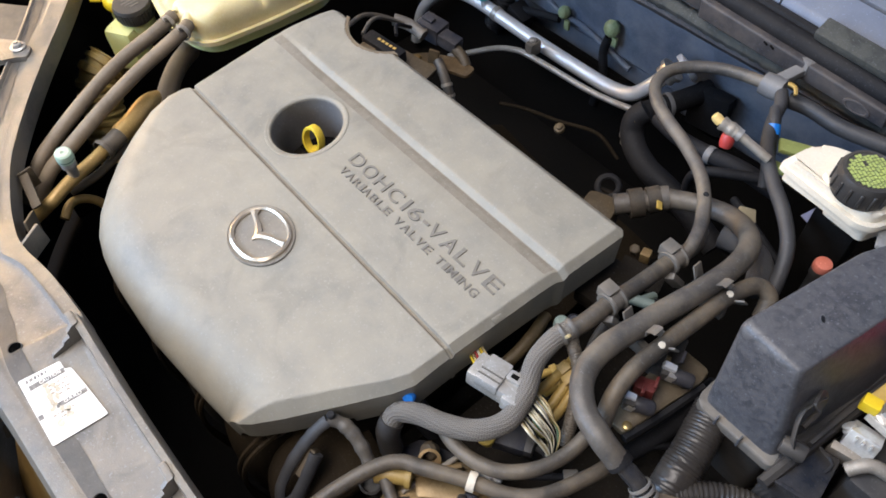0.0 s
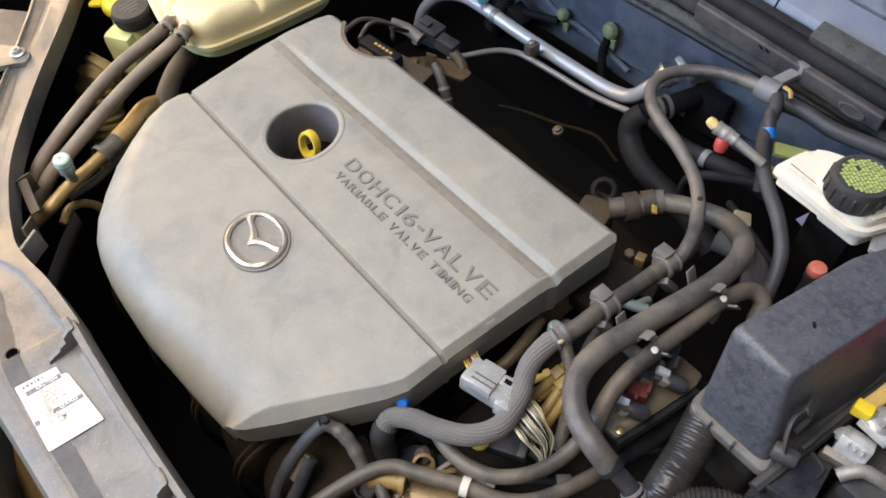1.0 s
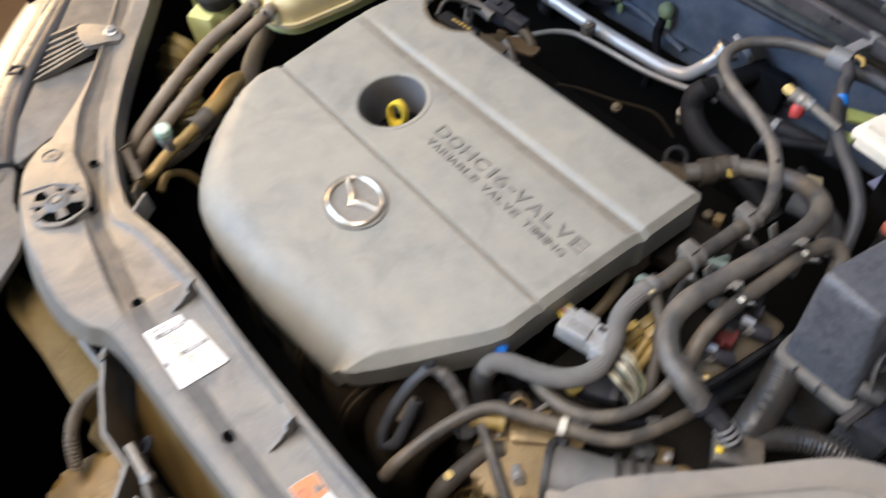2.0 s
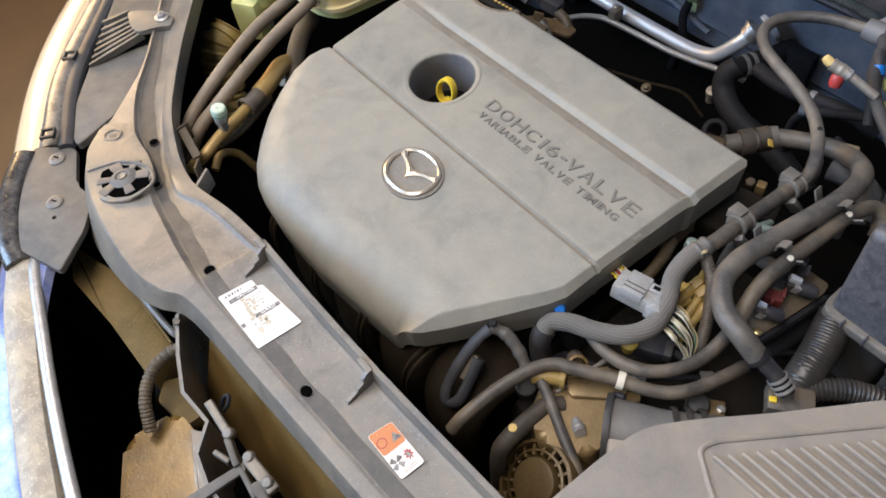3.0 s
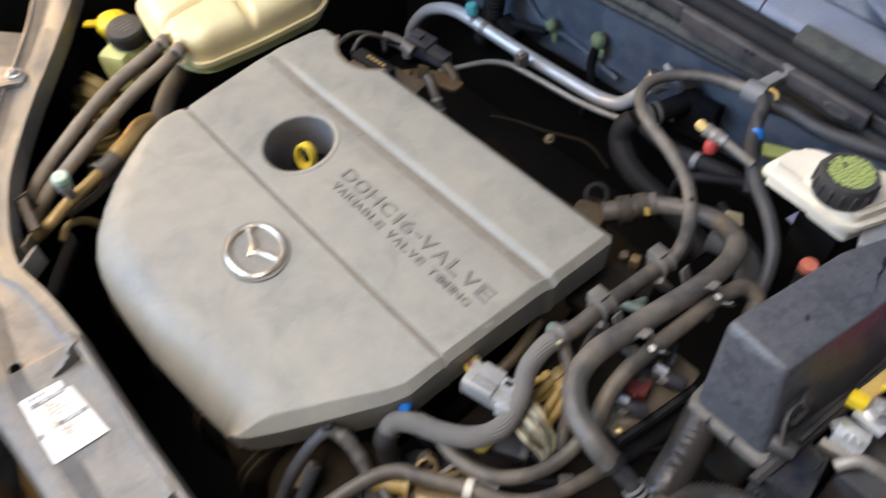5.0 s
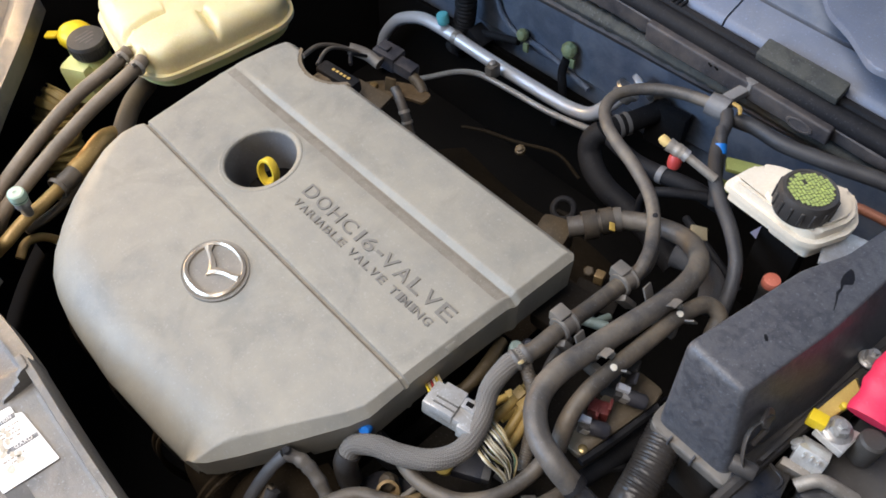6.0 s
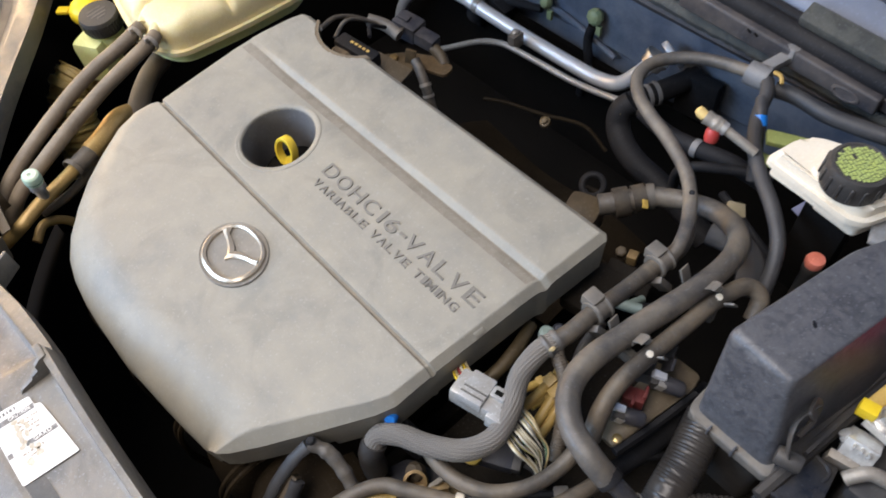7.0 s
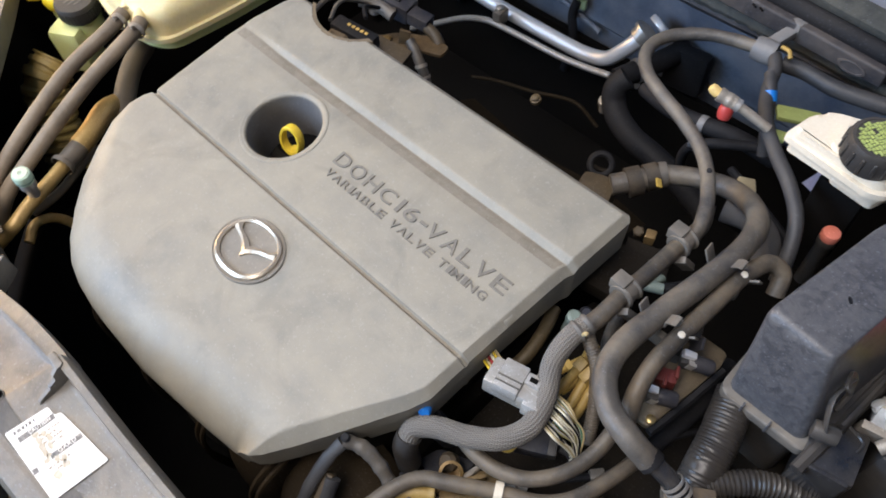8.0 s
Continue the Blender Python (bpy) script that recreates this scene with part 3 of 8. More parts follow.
def support():
    t = thing("radiator_support", "dusty grey plastic radiator support panel across the nose", "support panel", (-0.2, -0.31, 0.86))
    # outer edge x, y; inner edge x, y; height; height of the inner flange
    sec = [(-1.02, -0.02, -0.97, 0.03, 0.908, 0), (-0.90, -0.085, -0.86, -0.042, 0.911, 0), (-0.764, -0.174, -0.737, -0.131, 0.914, 0), (-0.704, -0.222, -0.65, -0.19, 0.915, 0), (-0.648, -0.283, -0.588, -0.227, 0.915, 0),
           (-0.607, -0.335, -0.53, -0.25, 0.916, 0), (-0.555, -0.364, -0.485, -0.262, 0.919, 0), (-0.47, -0.378, -0.43, -0.267, 0.93, 0), (-0.36, -0.38, -0.352, -0.257, 0.942, 0), (-0.30, -0.368, -0.282, -0.2525, 0.949, 0.006),
           (-0.26, -0.350, -0.262, -0.2525, 0.95, 0.02), (-0.13, -0.341, -0.13, -0.2525, 0.95, 0.02), (0.04, -0.330, 0.05, -0.246, 0.95, 0.02), (0.40, -0.308, 0.40, -0.225, 0.95, 0.02)]
    n = 7
    line = []
    for i in range(len(sec) - 1):
        p = [Vector(sec[max(0, min(len(sec) - 1, i + k))]) for k in (-1, 0, 1, 2)]
        for k in range(n):
            u = k / n
            line.append(0.5 * (2 * p[1] + (p[2] - p[0]) * u + (2 * p[0] - 5 * p[1] + 4 * p[2] - p[3]) * u * u + (3 * p[1] - p[0] - 3 * p[2] + p[3]) * u**3))
    line.append(Vector(sec[-1]))
    side = [(-0.30, -0.082), (-0.22, -0.057), (-0.13, -0.031), (-0.06, -0.0125), (-0.025, -0.0045), (0.0, -0.0009), (0.02, 0)]
    # the channel along the panel: outer edge, edge of the dark strip, inner edge, by the place along the panel
    along = [0, 1.9, 2.65, 3.25, 3.98, 4.9, 6.25, 7.3, 7.95, 8.93, 10.1, 13]
    c_out = lambda u: float(np.interp(u, along, [0.12, 0.12, 0.13, 0.18, 0.39, 0.62, 0.69, 0.57, 0.48, 0.36, 0.2, 0.2]))
    c_mid = lambda u: float(np.interp(u, along, [0.4, 0.36, 0.47, 0.52, 0.72, 0.82, 0.80, 0.71, 0.63, 0.52, 0.40, 0.40]))
    c_in = lambda u: float(np.interp(u, [0, 1.94, 2.63, 3.17, 3.96, 4.71, 6.14, 7.1, 7.3, 7.5, 13], [0.55, 0.55, 0.69, 0.77, 0.83, 0.86, 0.86, 0.80, 0.85, 0.885, 0.885]))
    deep = lambda u: float(np.interp(u, [0.5, 2, 8.5, 10], [0.002, 0.005, 0.005, 0.0008]))
    uneven = lambda x, k: 0.0008 * noise.noise((x * 18, k * 3, 0.5))
    bm = bmesh.new()
    rows = []
    strip = []
    for w, s in enumerate(line):
        u = w / n
        o, i, z = Vector((s[0], s[1])), Vector((s[2], s[3])), s[4]
        f = float(np.interp(s[2], [-0.266, -0.262], [0.0, 0.02]))
        g, a, b, c = deep(u), c_out(u), c_mid(u), c_in(u)
        fr = side + [(a - 0.085, 0.0), (a - 0.05, 0.0009 * g / 0.005), (a - 0.028, 0.0002 - 0.2 * g), (a - 0.008, -0.85 * g), (a + 0.012, -g), ((a + b) / 2, -g), (b, -g), ((b + c) / 2, -g), (c - 0.012, -g), (c + 0.004, -0.8 * g), (c + 0.022, 0.0), (c + 0.03, 0.0006 * g / 0.005), (0.925, 0)]
        shallow = float(np.interp(s[0], [-0.56, -0.46, -0.36, -0.29], [1.0, 0.72, 0.45, 0.35]))
        pts = [(*(o + (i - o) * (k if k > 0 else k * shallow)), z + (dz if k > 0 else dz * shallow) + uneven(s[0], k)) for k, dz in fr]
        for k, dz in ((0.945, f * 0.88), (0.955, f), (1.02, f), (1.03, f * 0.9), (1.035, -0.03), (1.0, -0.03), (0.9, -0.012), (0.1, -0.012), (-0.06, -0.04), (-0.26, -0.088)):
            pts.append((*(o + (i - o) * (k if k > 0 else k * shallow)), z + (dz if k > 0 else dz * shallow)))
        rows.append([bm.verts.new(q) for q in pts])
        strip.append([(*(o + (i - o) * k), z - g + 0.0005 + uneven(s[0], k)) for k in (a + 0.014 + 0.01 * noise.noise((s[0] * 40, 0, 0)), (a + b) / 2, b + 0.03 * noise.noise((s[0] * 25, 3, 0)))])
    m = len(rows[0])
    for a, b in zip(rows, rows[1:]):
        for k in range(m):
            bm.faces.new((a[k], a[(k + 1) % m], b[(k + 1) % m], b[k]))
    bm.faces.new(rows[0]), bm.faces.new(rows[-1])
    body = part("panel", bm, M_SUPPORT, t)
    # darker strip in the channel
    bm = bmesh.new()
    strip = [[bm.verts.new(q) for q in r] for r in strip]
    for a, b in zip(strip, strip[1:]):
        for k in range(2):
            bm.faces.new((a[k], a[k + 1], b[k + 1], b[k]))
    part("channel_strip", bm, M_STRIP, t, "darker strip along the panel")
    # ribs standing on the inner flange
    for x in (-0.2545, -0.0575):
        bm = bmesh.new()
        fin = [(-0.2905, 0.9492), (-0.2880, 0.9530), (-0.2760, 0.9560), (-0.2745, 0.9590), (-0.2675, 0.9610), (-0.2665, 0.9680), (-0.2600, 0.9720), (-0.2545, 0.9725), (-0.2545, 0.9485), (-0.2905, 0.9465)]
        near, far = ([bm.verts.new((x + dx - 0.10 * (y + 0.2545), y, z)) for y, z in fin] for dx in (0.0, 0.004))
        bm.faces.new(near), bm.faces.new(far[::-1])
        for k in range(len(fin)):
            n_ = (k + 1) % len(fin)
            bm.faces.new((near[k], near[n_], far[n_], far[k]))
        block(bm, (x - 0.006, -0.2565, 0.9675), (0.018, 0.0075, 0.0095), 0.002)
        part("rib", bm, M_SUPPORT, t, smooth=False)
    # round holes: a rolled rim round a black disc that stands for the depth
    for x, y, z, r, st in ((-0.285, -0.3145, 0.9478, 0.0062, 1.0), (-0.0885, -0.3125, 0.9490, 0.0072, 1.25), (-0.556, -0.2675, 0.9135, 0.006, 1.0), (-0.470, -0.300, 0.9245, 0.005, 1.0)):
        mm = upright((x, y, z))
        hole = part("hole", lathe(bmesh.new(), [(r * 1.12, -0.001), (r * 1.1, 0.0014), (r, 0.001), (r * 0.95, -0.012)], mm, 18, 1 / st, caps=False), M_GROOVE, t)
        part("well", lathe(bmesh.new(), [(r * 0.98, -0.0012), (r * 0.98, 0.0006)], mm, 18, 1 / st), M_VOID, hole)
    # raised land round the hood stop, tilted with the panel
    def tilted(bm):
        for v in bm.verts:
            v.co.z += 0.9165 + 0.10 * (v.co.x + 0.60)
        return bm

    out = round_outline([(-0.640, -0.302), (-0.608, -0.277), (-0.561, -0.283), (-0.517, -0.286), (-0.480, -0.295), (-0.456, -0.335), (-0.485, -0.366), (-0.548, -0.364), (-0.600, -0.343)], 0.016, 5)
    part("land", tilted(slab(bmesh.new(), out, -0.006, 0.0042, 0.0036, 4)), M_SUPPORT, t)
    rim = round_outline([(-0.613, -0.313), (-0.612, -0.298), (-0.597, -0.292), (-0.586, -0.303), (-0.600, -0.317)], 0.006, 4)
    part("slot_rim", tilted(tube([(x, y, 0.0042) for x, y in rim + rim[:1]], 0.0018, seg=6, n=2)), M_SUPPORT, t)
    part("slot", tilted(slab(bmesh.new(), round_outline([(-0.604, -0.309), (-0.601, -0.299), (-0.594, -0.301), (-0.597, -0.311)], 0.002, 2), 0.002, 0.0046)), M_GROOVE, t)
    well = round_outline([(-0.540, -0.346), (-0.537, -0.324), (-0.512, -0.305), (-0.488, -0.300), (-0.470, -0.307), (-0.466, -0.322), (-0.466, -0.334), (-0.480, -0.352), (-0.495, -0.356), (-0.515, -0.355)], 0.008, 4)
    # black slab on top of the land in place of the well's dark depth
    part("stop_well_shade", tilted(slab(bmesh.new(), well, 0.0, 0.0046)), M_VOID, t)
    part("well_lip", tilted(tube([(-0.556, -0.358, 0.0040), (-0.548, -0.336, 0.0045), (-0.538, -0.318, 0.0048), (-0.512, -0.3005, 0.005), (-0.488, -0.2955, 0.0048), (-0.467, -0.303, 0.0046), (-0.461, -0.320, 0.0044), (-0.462, -0.336, 0.0036)], 0.0024, seg=8, n=4)), M_SUPPORT, t)
    # lower front lip with a notched bracket
    part("front_lip", tube([(-0.50, -0.392, 0.875), (-0.40, -0.392, 0.872), (-0.30, -0.385, 0.872), (-0.285, -0.376, 0.90), (-0.27, -0.374, 0.925)], 0.004, seg=8), M_SUPPORT, t)
    # caution label
    lab = part("caution_label", slab(bmesh.new(), round_outline([(-0.2445, -0.3255), (-0.161, -0.3245), (-0.1575, -0.2735), (-0.2000, -0.2775), (-0.2260, -0.2805), (-0.2280, -0.2860), (-0.2395, -0.2862)], 0.002, 3), 0.9507, 0.9511), M_PAPER, t, "worn white paper caution label with black print")
    # two black bars with white words, a row of unreadable print above, worn brown patches where the paper has rubbed away
    q = Matrix.Translation((-0.2425, -0.3215, 0.9512)) @ pose(0, 0, 0, 0, 0, 86)
    for x0, x1, y, tall in ((0.003, 0.036, -0.0125, 0.0056), (0.0005, 0.0050, -0.0480, 0.0054), (0.0180, 0.0465, -0.0455, 0.0050)):
        bm = block(bmesh.new(), ((x0 + x1) / 2, y, 0.0), (x1 - x0, tall, 0.0003))
        bmesh.ops.transform(bm, matrix=q, verts=bm.verts)
        part("print_bar", bm, M_INK, lab)
    for text, x, y, length in (("CAUTION", 0.0125, -0.0143, 0.0200), ("GARD", 0.0250, -0.0471, 0.0165)):
        bm = lettering(text, length, 0.0042, 0.0003, 0.002)
        bmesh.ops.transform(bm, matrix=q @ Matrix.Translation((x, y, 0.0002)), verts=bm.verts)
        part("lettering", bm, M_PAPER, lab, "the word " + text + " in white")
    random.seed(11)
    for y, x0, x1 in ((-0.004, 0.002, 0.022), (-0.021, 0.015, 0.036), (-0.0255, 0.016, 0.03), (-0.030, 0.018, 0.034), (-0.0345, 0.02, 0.031), (-0.054, 0.012, 0.03), (-0.0585, 0.018, 0.026)):
        x = x0
        while x < x1:
            w = random.uniform(0.001, 0.0032)
            bm = block(bmesh.new(), (x + w / 2, y, 0.0), (w, 0.0018 if y < -0.01 else 0.0034, 0.0003))
            bmesh.ops.transform(bm, matrix=q, verts=bm.verts)
            part("print_dash", bm, M_INK if y > -0.01 else M_INKB, lab)
            x += w + random.uniform(0.0006, 0.002)
    patches = [(0.019 + random.uniform(-0.006, 0.008), -0.018 - 0.046 * k / 13, random.uniform(0.0022, 0.0056), random.uniform(0.0028, 0.0062)) for k in range(14)]
    for x, y, w, d in patches:
        pts = []
        for k in range(14):
            a = 2 * math.pi * k / 14
            r = 1 + 0.5 * noise.noise((x * 90, y * 90, k * 0.9))
            pts.append((x + w * r * math.cos(a) * 0.7, y + d * r * math.sin(a) * 0.7))
        part("worn_patch", slab(bmesh.new(), pts, 0.00005, 0.00022, m=q), M_RUBBED, lab)
    # fan warning label: orange half and white half
    warn = part("fan_label", slab(bmesh.new(), round_outline([(-0.0115, -0.2945), (0.0415, -0.2945), (0.0420, -0.2685), (-0.0085, -0.2685)], 0.003, 3), 0.9507, 0.9513), M_PAPER, t, "small orange and white fan warning label")
    part("orange_half", slab(bmesh.new(), round_outline([(-0.0111, -0.2941), (0.0145, -0.2941), (0.0150, -0.2689), (-0.0081, -0.2689)], 0.003, 3), 0.9513, 0.9515), M_ORANGE, warn)
    part("warning_triangle", slab(bmesh.new(), [(0.009, -0.2795), (0.009, -0.2695), (0.0, -0.2745)], 0.9515, 0.9517), M_INK, warn)
    part("print_ring", lathe(bmesh.new(), [(0.0052, 0), (0.0052, 0.0002), (0.0042, 0.0002), (0.0042, 0)], upright((0.003, -0.288, 0.9515)), 20, caps=False), M_RED, warn)
    for a in range(4):
        q = pose(0.027, -0.288, 0, 0, 0, 45 + 90 * a)
        part("fan_blade", slab(bmesh.new(), round_outline([(0.001, -0.0012), (0.0066, -0.0036), (0.0072, 0.0020), (0.001, 0.0012)], 0.0012, 3), 0.9513, 0.9515, m=q), M_INK, warn)
    pts = []
    for k in range(16):
        a = 2 * math.pi * k / 16
        r = 0.0062 if k % 2 else 0.0034
        pts.append((0.0265 + r * 1.05 * math.cos(a), -0.2752 + r * 0.75 * math.sin(a)))
    part("red_mark", slab(bmesh.new(), pts, 0.9513, 0.9515), M_RED, warn)
    part("dark_mark", slab(bmesh.new(), round_outline([(0.0245, -0.2775), (0.0300, -0.2765), (0.0290, -0.2735), (0.0240, -0.2745)], 0.001, 2), 0.9515, 0.9516), M_INK, warn)
    for x in (0.0365, 0.0385):
        part("print_line", block(bmesh.new(), (x, -0.281, 0.9514), (0.0007, 0.014, 0.0002)), M_INKB, warn)
    return t


support()


M_GREYC2 = material("dusty_stop_plastic", (0.11, 0.105, 0.10), 0.5, 0, (0.17, 0.155, 0.13), 0.7, 40, 500, 0.15)


M_STEELD0 = material("dusty_screw", (0.30, 0.26, 0.2), 0.5, 0.4, (0.2, 0.17, 0.13), 0.7, 60, 500, 0.2)


def hood_stop():
    t = thing("hood_stop", "dusty grey lobed hood stop screw in a round well", "hood stop", (-0.514, -0.327, 0.915))
    c = (-0.5055, -0.328)
    m = upright((*c, 0.9300), (-0.10, 0, 1))
    part("knob", lathe(bmesh.new(), [(0.0185, -0.006), (0.0182, 0.0006), (0.0145, 0.0034), (0.0095, 0.0046), (0.0080, 0.0030), (0.003, 0.0026)], m, 26), M_GREYC2, t)
    part("screw", lathe(bmesh.new(), [(0.0065, 0.0020), (0.0060, 0.0048), (0.0050, 0.0052), (0.0028, 0.0040)], m, 6), M_STEELD0, t, smooth=False)
    for a, w in ((14, 0.0084), (84, 0.0066), (150, 0.0092), (210, 0.0058), (268, 0.0086), (326, 0.0064)):
        part("spoke", slab(bmesh.new(), round_outline([(0.013, -w * 0.7), (0.034, -w), (0.034, w), (0.013, w * 0.7)], 0.002, 3), -0.004, 0.0016, 0.0012, m=m @ Matrix.Rotation(radians(a), 4, "Z")), M_GREYC2, t)
    return t


hood_stop()
bolt("panel_bolt", (-0.795, -0.136, 0.919), (0, 0, 1), 0.0075, 0.007, M_STEEL, "zinc bolt holding the support panel")


def grip_trim():
    """Black trim with a fan of thin ribs beside the support's bolt."""
    t = thing("ribbed_trim", "dusty grey plastic trim with a fan of thin ribs", "trim", (-0.84, -0.2, 0.895))
    part("plate", slab(bmesh.new(), round_outline([(-0.99, -0.13), (-0.90, -0.06), (-0.80, -0.155), (-0.68, -0.27), (-0.652, -0.35), (-0.70, -0.345), (-0.80, -0.27)], 0.012, 3), 0.882, 0.893, 0.002), M_GROOVE, t)
    part("tab", slab(bmesh.new(), round_outline([(-0.850, -0.171), (-0.847, -0.158), (-0.816, -0.133), (-0.784, -0.121), (-0.767, -0.134), (-0.778, -0.150), (-0.791, -0.181), (-0.817, -0.182)], 0.006, 3), 0.910, 0.9178, 0.0016), M_SUPPORT, t)
    # near-black plate gives the gaps between the fins their shade
    part("pan", slab(bmesh.new(), [(-0.884, -0.203), (-0.806, -0.260), (-0.794, -0.205), (-0.786, -0.172), (-0.80, -0.158), (-0.86, -0.165)], 0.893, 0.8952), M_DARK, t, "black plate for the shade between the fins")
    starts = [(-0.860, -0.167), (-0.844, -0.174), (-0.831, -0.177), (-0.820, -0.178), (-0.810, -0.178), (-0.801, -0.176), (-0.792, -0.174)]
    ends_ = [(-0.889, -0.207), (-0.871, -0.216), (-0.856, -0.227), (-0.841, -0.237), (-0.828, -0.246), (-0.815, -0.256), (-0.802, -0.266)]
    for p, q in zip(starts, ends_):
        a, b = Vector((*p, 0.914)), Vector((*q, 0.899))
        side = Vector((0.85, -0.53, 0.0))
        bm = bmesh.new()
        ends = []
        for c, w, deep in ((a, 0.0024, 0.012), (a.lerp(b, 0.6), 0.0038, 0.010), (b, 0.0022, 0.005)):
            ends.append([bm.verts.new(q) for q in (c - side * w, c + side * w, c + side * w - Vector((0, 0, deep)), c - side * w - Vector((0, 0, deep)))])
        for p_, q_ in zip(ends, ends[1:]):
            for i in range(4):
                bm.faces.new((p_[i], p_[(i + 1) % 4], q_[(i + 1) % 4], q_[i]))
        bm.faces.new(ends[0]), bm.faces.new(ends[-1])
        part("fin", bm, M_GROOVE, t, smooth=False)
    return t


grip_trim()


M_GREYC2B = material("dusty_nose_trim", (0.050, 0.047, 0.045), 0.28, 0, (0.11, 0.10, 0.085), 0.8, 30, 500, 0.25, (0.44, 0.40, 0.33), 0.4, 0.5, 0.2, 85, 1.0)


# cream base colour holds the warm reflection on the lens
M_LENS = material("cream_reflection_lens", (0.84, 0.62, 0.38), 0.18, 0, (0.76, 0.50, 0.27), 0.6, 8, 400, 0.03, None, 0, 0.6, 0.8, 10, 0.4)


def bumper():
    """Painted nose skin, bright edge, dusty trim, chrome strip and seal along the open nose."""
    t = thing("front_bumper", "dusty blue front bumper skin with a chrome grille strip", "bumper", (-0.6, -0.5, 0.5))
    bm = bmesh.new()
    sec = [(-1.12, -0.10), (-1.03, -0.205), (-0.89, -0.318), (-0.715, -0.412), (-0.565, -0.475), (-0.46, -0.535), (-0.36, -0.577), (-0.26, -0.606), (-0.1, -0.635), (0.2, -0.66), (0.55, -0.66)]
    line = curve_points([(x, y, 0) for x, y in sec], 5)
    prof = [(0.052, -0.002), (0.045, 0.006), (0.022, 0.0065), (0.0, 0.003), (-0.022, -0.006), (-0.036, -0.022), (-0.046, -0.06), (-0.055, -0.13), (-0.065, -0.28), (-0.06, -0.5), (-0.03, -0.5), (-0.03, -0.2), (0.03, -0.03)]
    rows = []
    for i, c in enumerate(line):
        d = (line[min(i + 1, len(line) - 1)] - line[max(i - 1, 0)]).normalized()
        inward = Vector((-d.y, d.x, 0))
        rows.append([bm.verts.new(c + inward * k + Vector((0, 0, 0.873 + dz))) for k, dz in prof])
    m = len(prof)
    split = min(range(len(line)), key=lambda i: abs(line[i].x + 0.60))
    rows = rows[split:]
    for a, b in zip(rows, rows[1:]):
        for k in range(m):
            bm.faces.new((a[k], a[(k + 1) % m], b[(k + 1) % m], b[k]))
    bm.faces.new(rows[0]), bm.faces.new(rows[-1])
    for v in [v for v in bm.verts if not v.link_faces]:
        bm.verts.remove(v)
    part("skin", bm, M_BODY, t)
    # headlamp at the corner: a cover with a moulded step, cream for the warm reflection
    lamp = thing("headlamp", "glossy headlamp cover at the open nose, warm reflection in its cream", "headlamp", (-0.85, -0.35, 0.7))
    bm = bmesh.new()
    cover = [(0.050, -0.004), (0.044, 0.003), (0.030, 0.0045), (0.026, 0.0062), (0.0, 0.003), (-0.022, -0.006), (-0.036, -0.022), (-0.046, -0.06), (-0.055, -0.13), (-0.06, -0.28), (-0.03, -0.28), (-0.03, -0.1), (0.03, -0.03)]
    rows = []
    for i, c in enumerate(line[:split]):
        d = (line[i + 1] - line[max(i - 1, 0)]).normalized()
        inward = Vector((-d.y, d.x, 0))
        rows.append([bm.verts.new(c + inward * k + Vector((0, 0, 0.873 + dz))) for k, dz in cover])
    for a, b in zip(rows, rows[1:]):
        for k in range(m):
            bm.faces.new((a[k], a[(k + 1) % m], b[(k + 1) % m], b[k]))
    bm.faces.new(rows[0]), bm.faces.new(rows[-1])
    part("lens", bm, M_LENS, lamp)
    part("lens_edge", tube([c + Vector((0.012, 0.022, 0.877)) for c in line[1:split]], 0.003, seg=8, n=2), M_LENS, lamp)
    bm = bmesh.new()
    rows = []
    for i, c in enumerate(line):
        d = (line[min(i + 1, len(line) - 1)] - line[max(i - 1, 0)]).normalized()
        inward = Vector((-d.y, d.x, 0))
        rows.append([bm.verts.new(c + inward * k + Vector((0, 0, 0.873 + dz))) for k, dz in ((0.05, -0.006), (0.034, -0.034), (-0.024, -0.2), (-0.024, -0.5))])
    for a, b in zip(rows, rows[1:]):
        for k in range(3):
            bm.faces.new((a[k], a[k + 1], b[k + 1], b[k]))
    part("liner", bm, M_DARK, t, "black sheet along the skin's inner side")
    part("chrome_strip", tube([(-0.548, -0.46, 0.876), (-0.50, -0.478, 0.878), (-0.431, -0.497, 0.878), (-0.319, -0.526, 0.876), (-0.19, -0.553, 0.875), (-0.05, -0.575, 0.873)], 0.0076, seg=14, flat=0.7), M_STEEL, t, "dull chrome strip")
    bm = bmesh.new()
    edge = curve_points([(-0.553, -0.472, 0), (-0.50, -0.497, 0), (-0.43, -0.523, 0), (-0.32, -0.555, 0), (-0.19, -0.585, 0), (-0.05, -0.61, 0)], 5)
    rr = []
    for i, c in enumerate(edge):
        d = (edge[min(i + 1, len(edge) - 1)] - edge[max(i - 1, 0)]).normalized()
        w = Vector((-d.y, d.x, 0))
        rr.append([bm.verts.new(c + w * k + Vector((0, 0, 0.8735 + dz))) for k, dz in ((-0.02, 0.002), (-0.012, 0.008), (0.004, 0.010), (0.018, 0.006), (0.022, -0.004), (-0.02, -0.01))])
    for a, b in zip(rr, rr[1:]):
        for k in range(6):
            bm.faces.new((a[k], a[(k + 1) % 6], b[(k + 1) % 6], b[k]))
    bm.faces.new(rr[0]), bm.faces.new(rr[-1])
    part("grille_trim", bm, M_CLEAR, t, "scratched dusty grey grille trim")
    part("seal", tube([(-1.02, -0.11, 0.886), (-0.94, -0.18, 0.888), (-0.80, -0.293, 0.889), (-0.665, -0.362, 0.889)], 0.012, seg=10, flat=0.7), M_RUBBER, t, "black rubber edge seal")
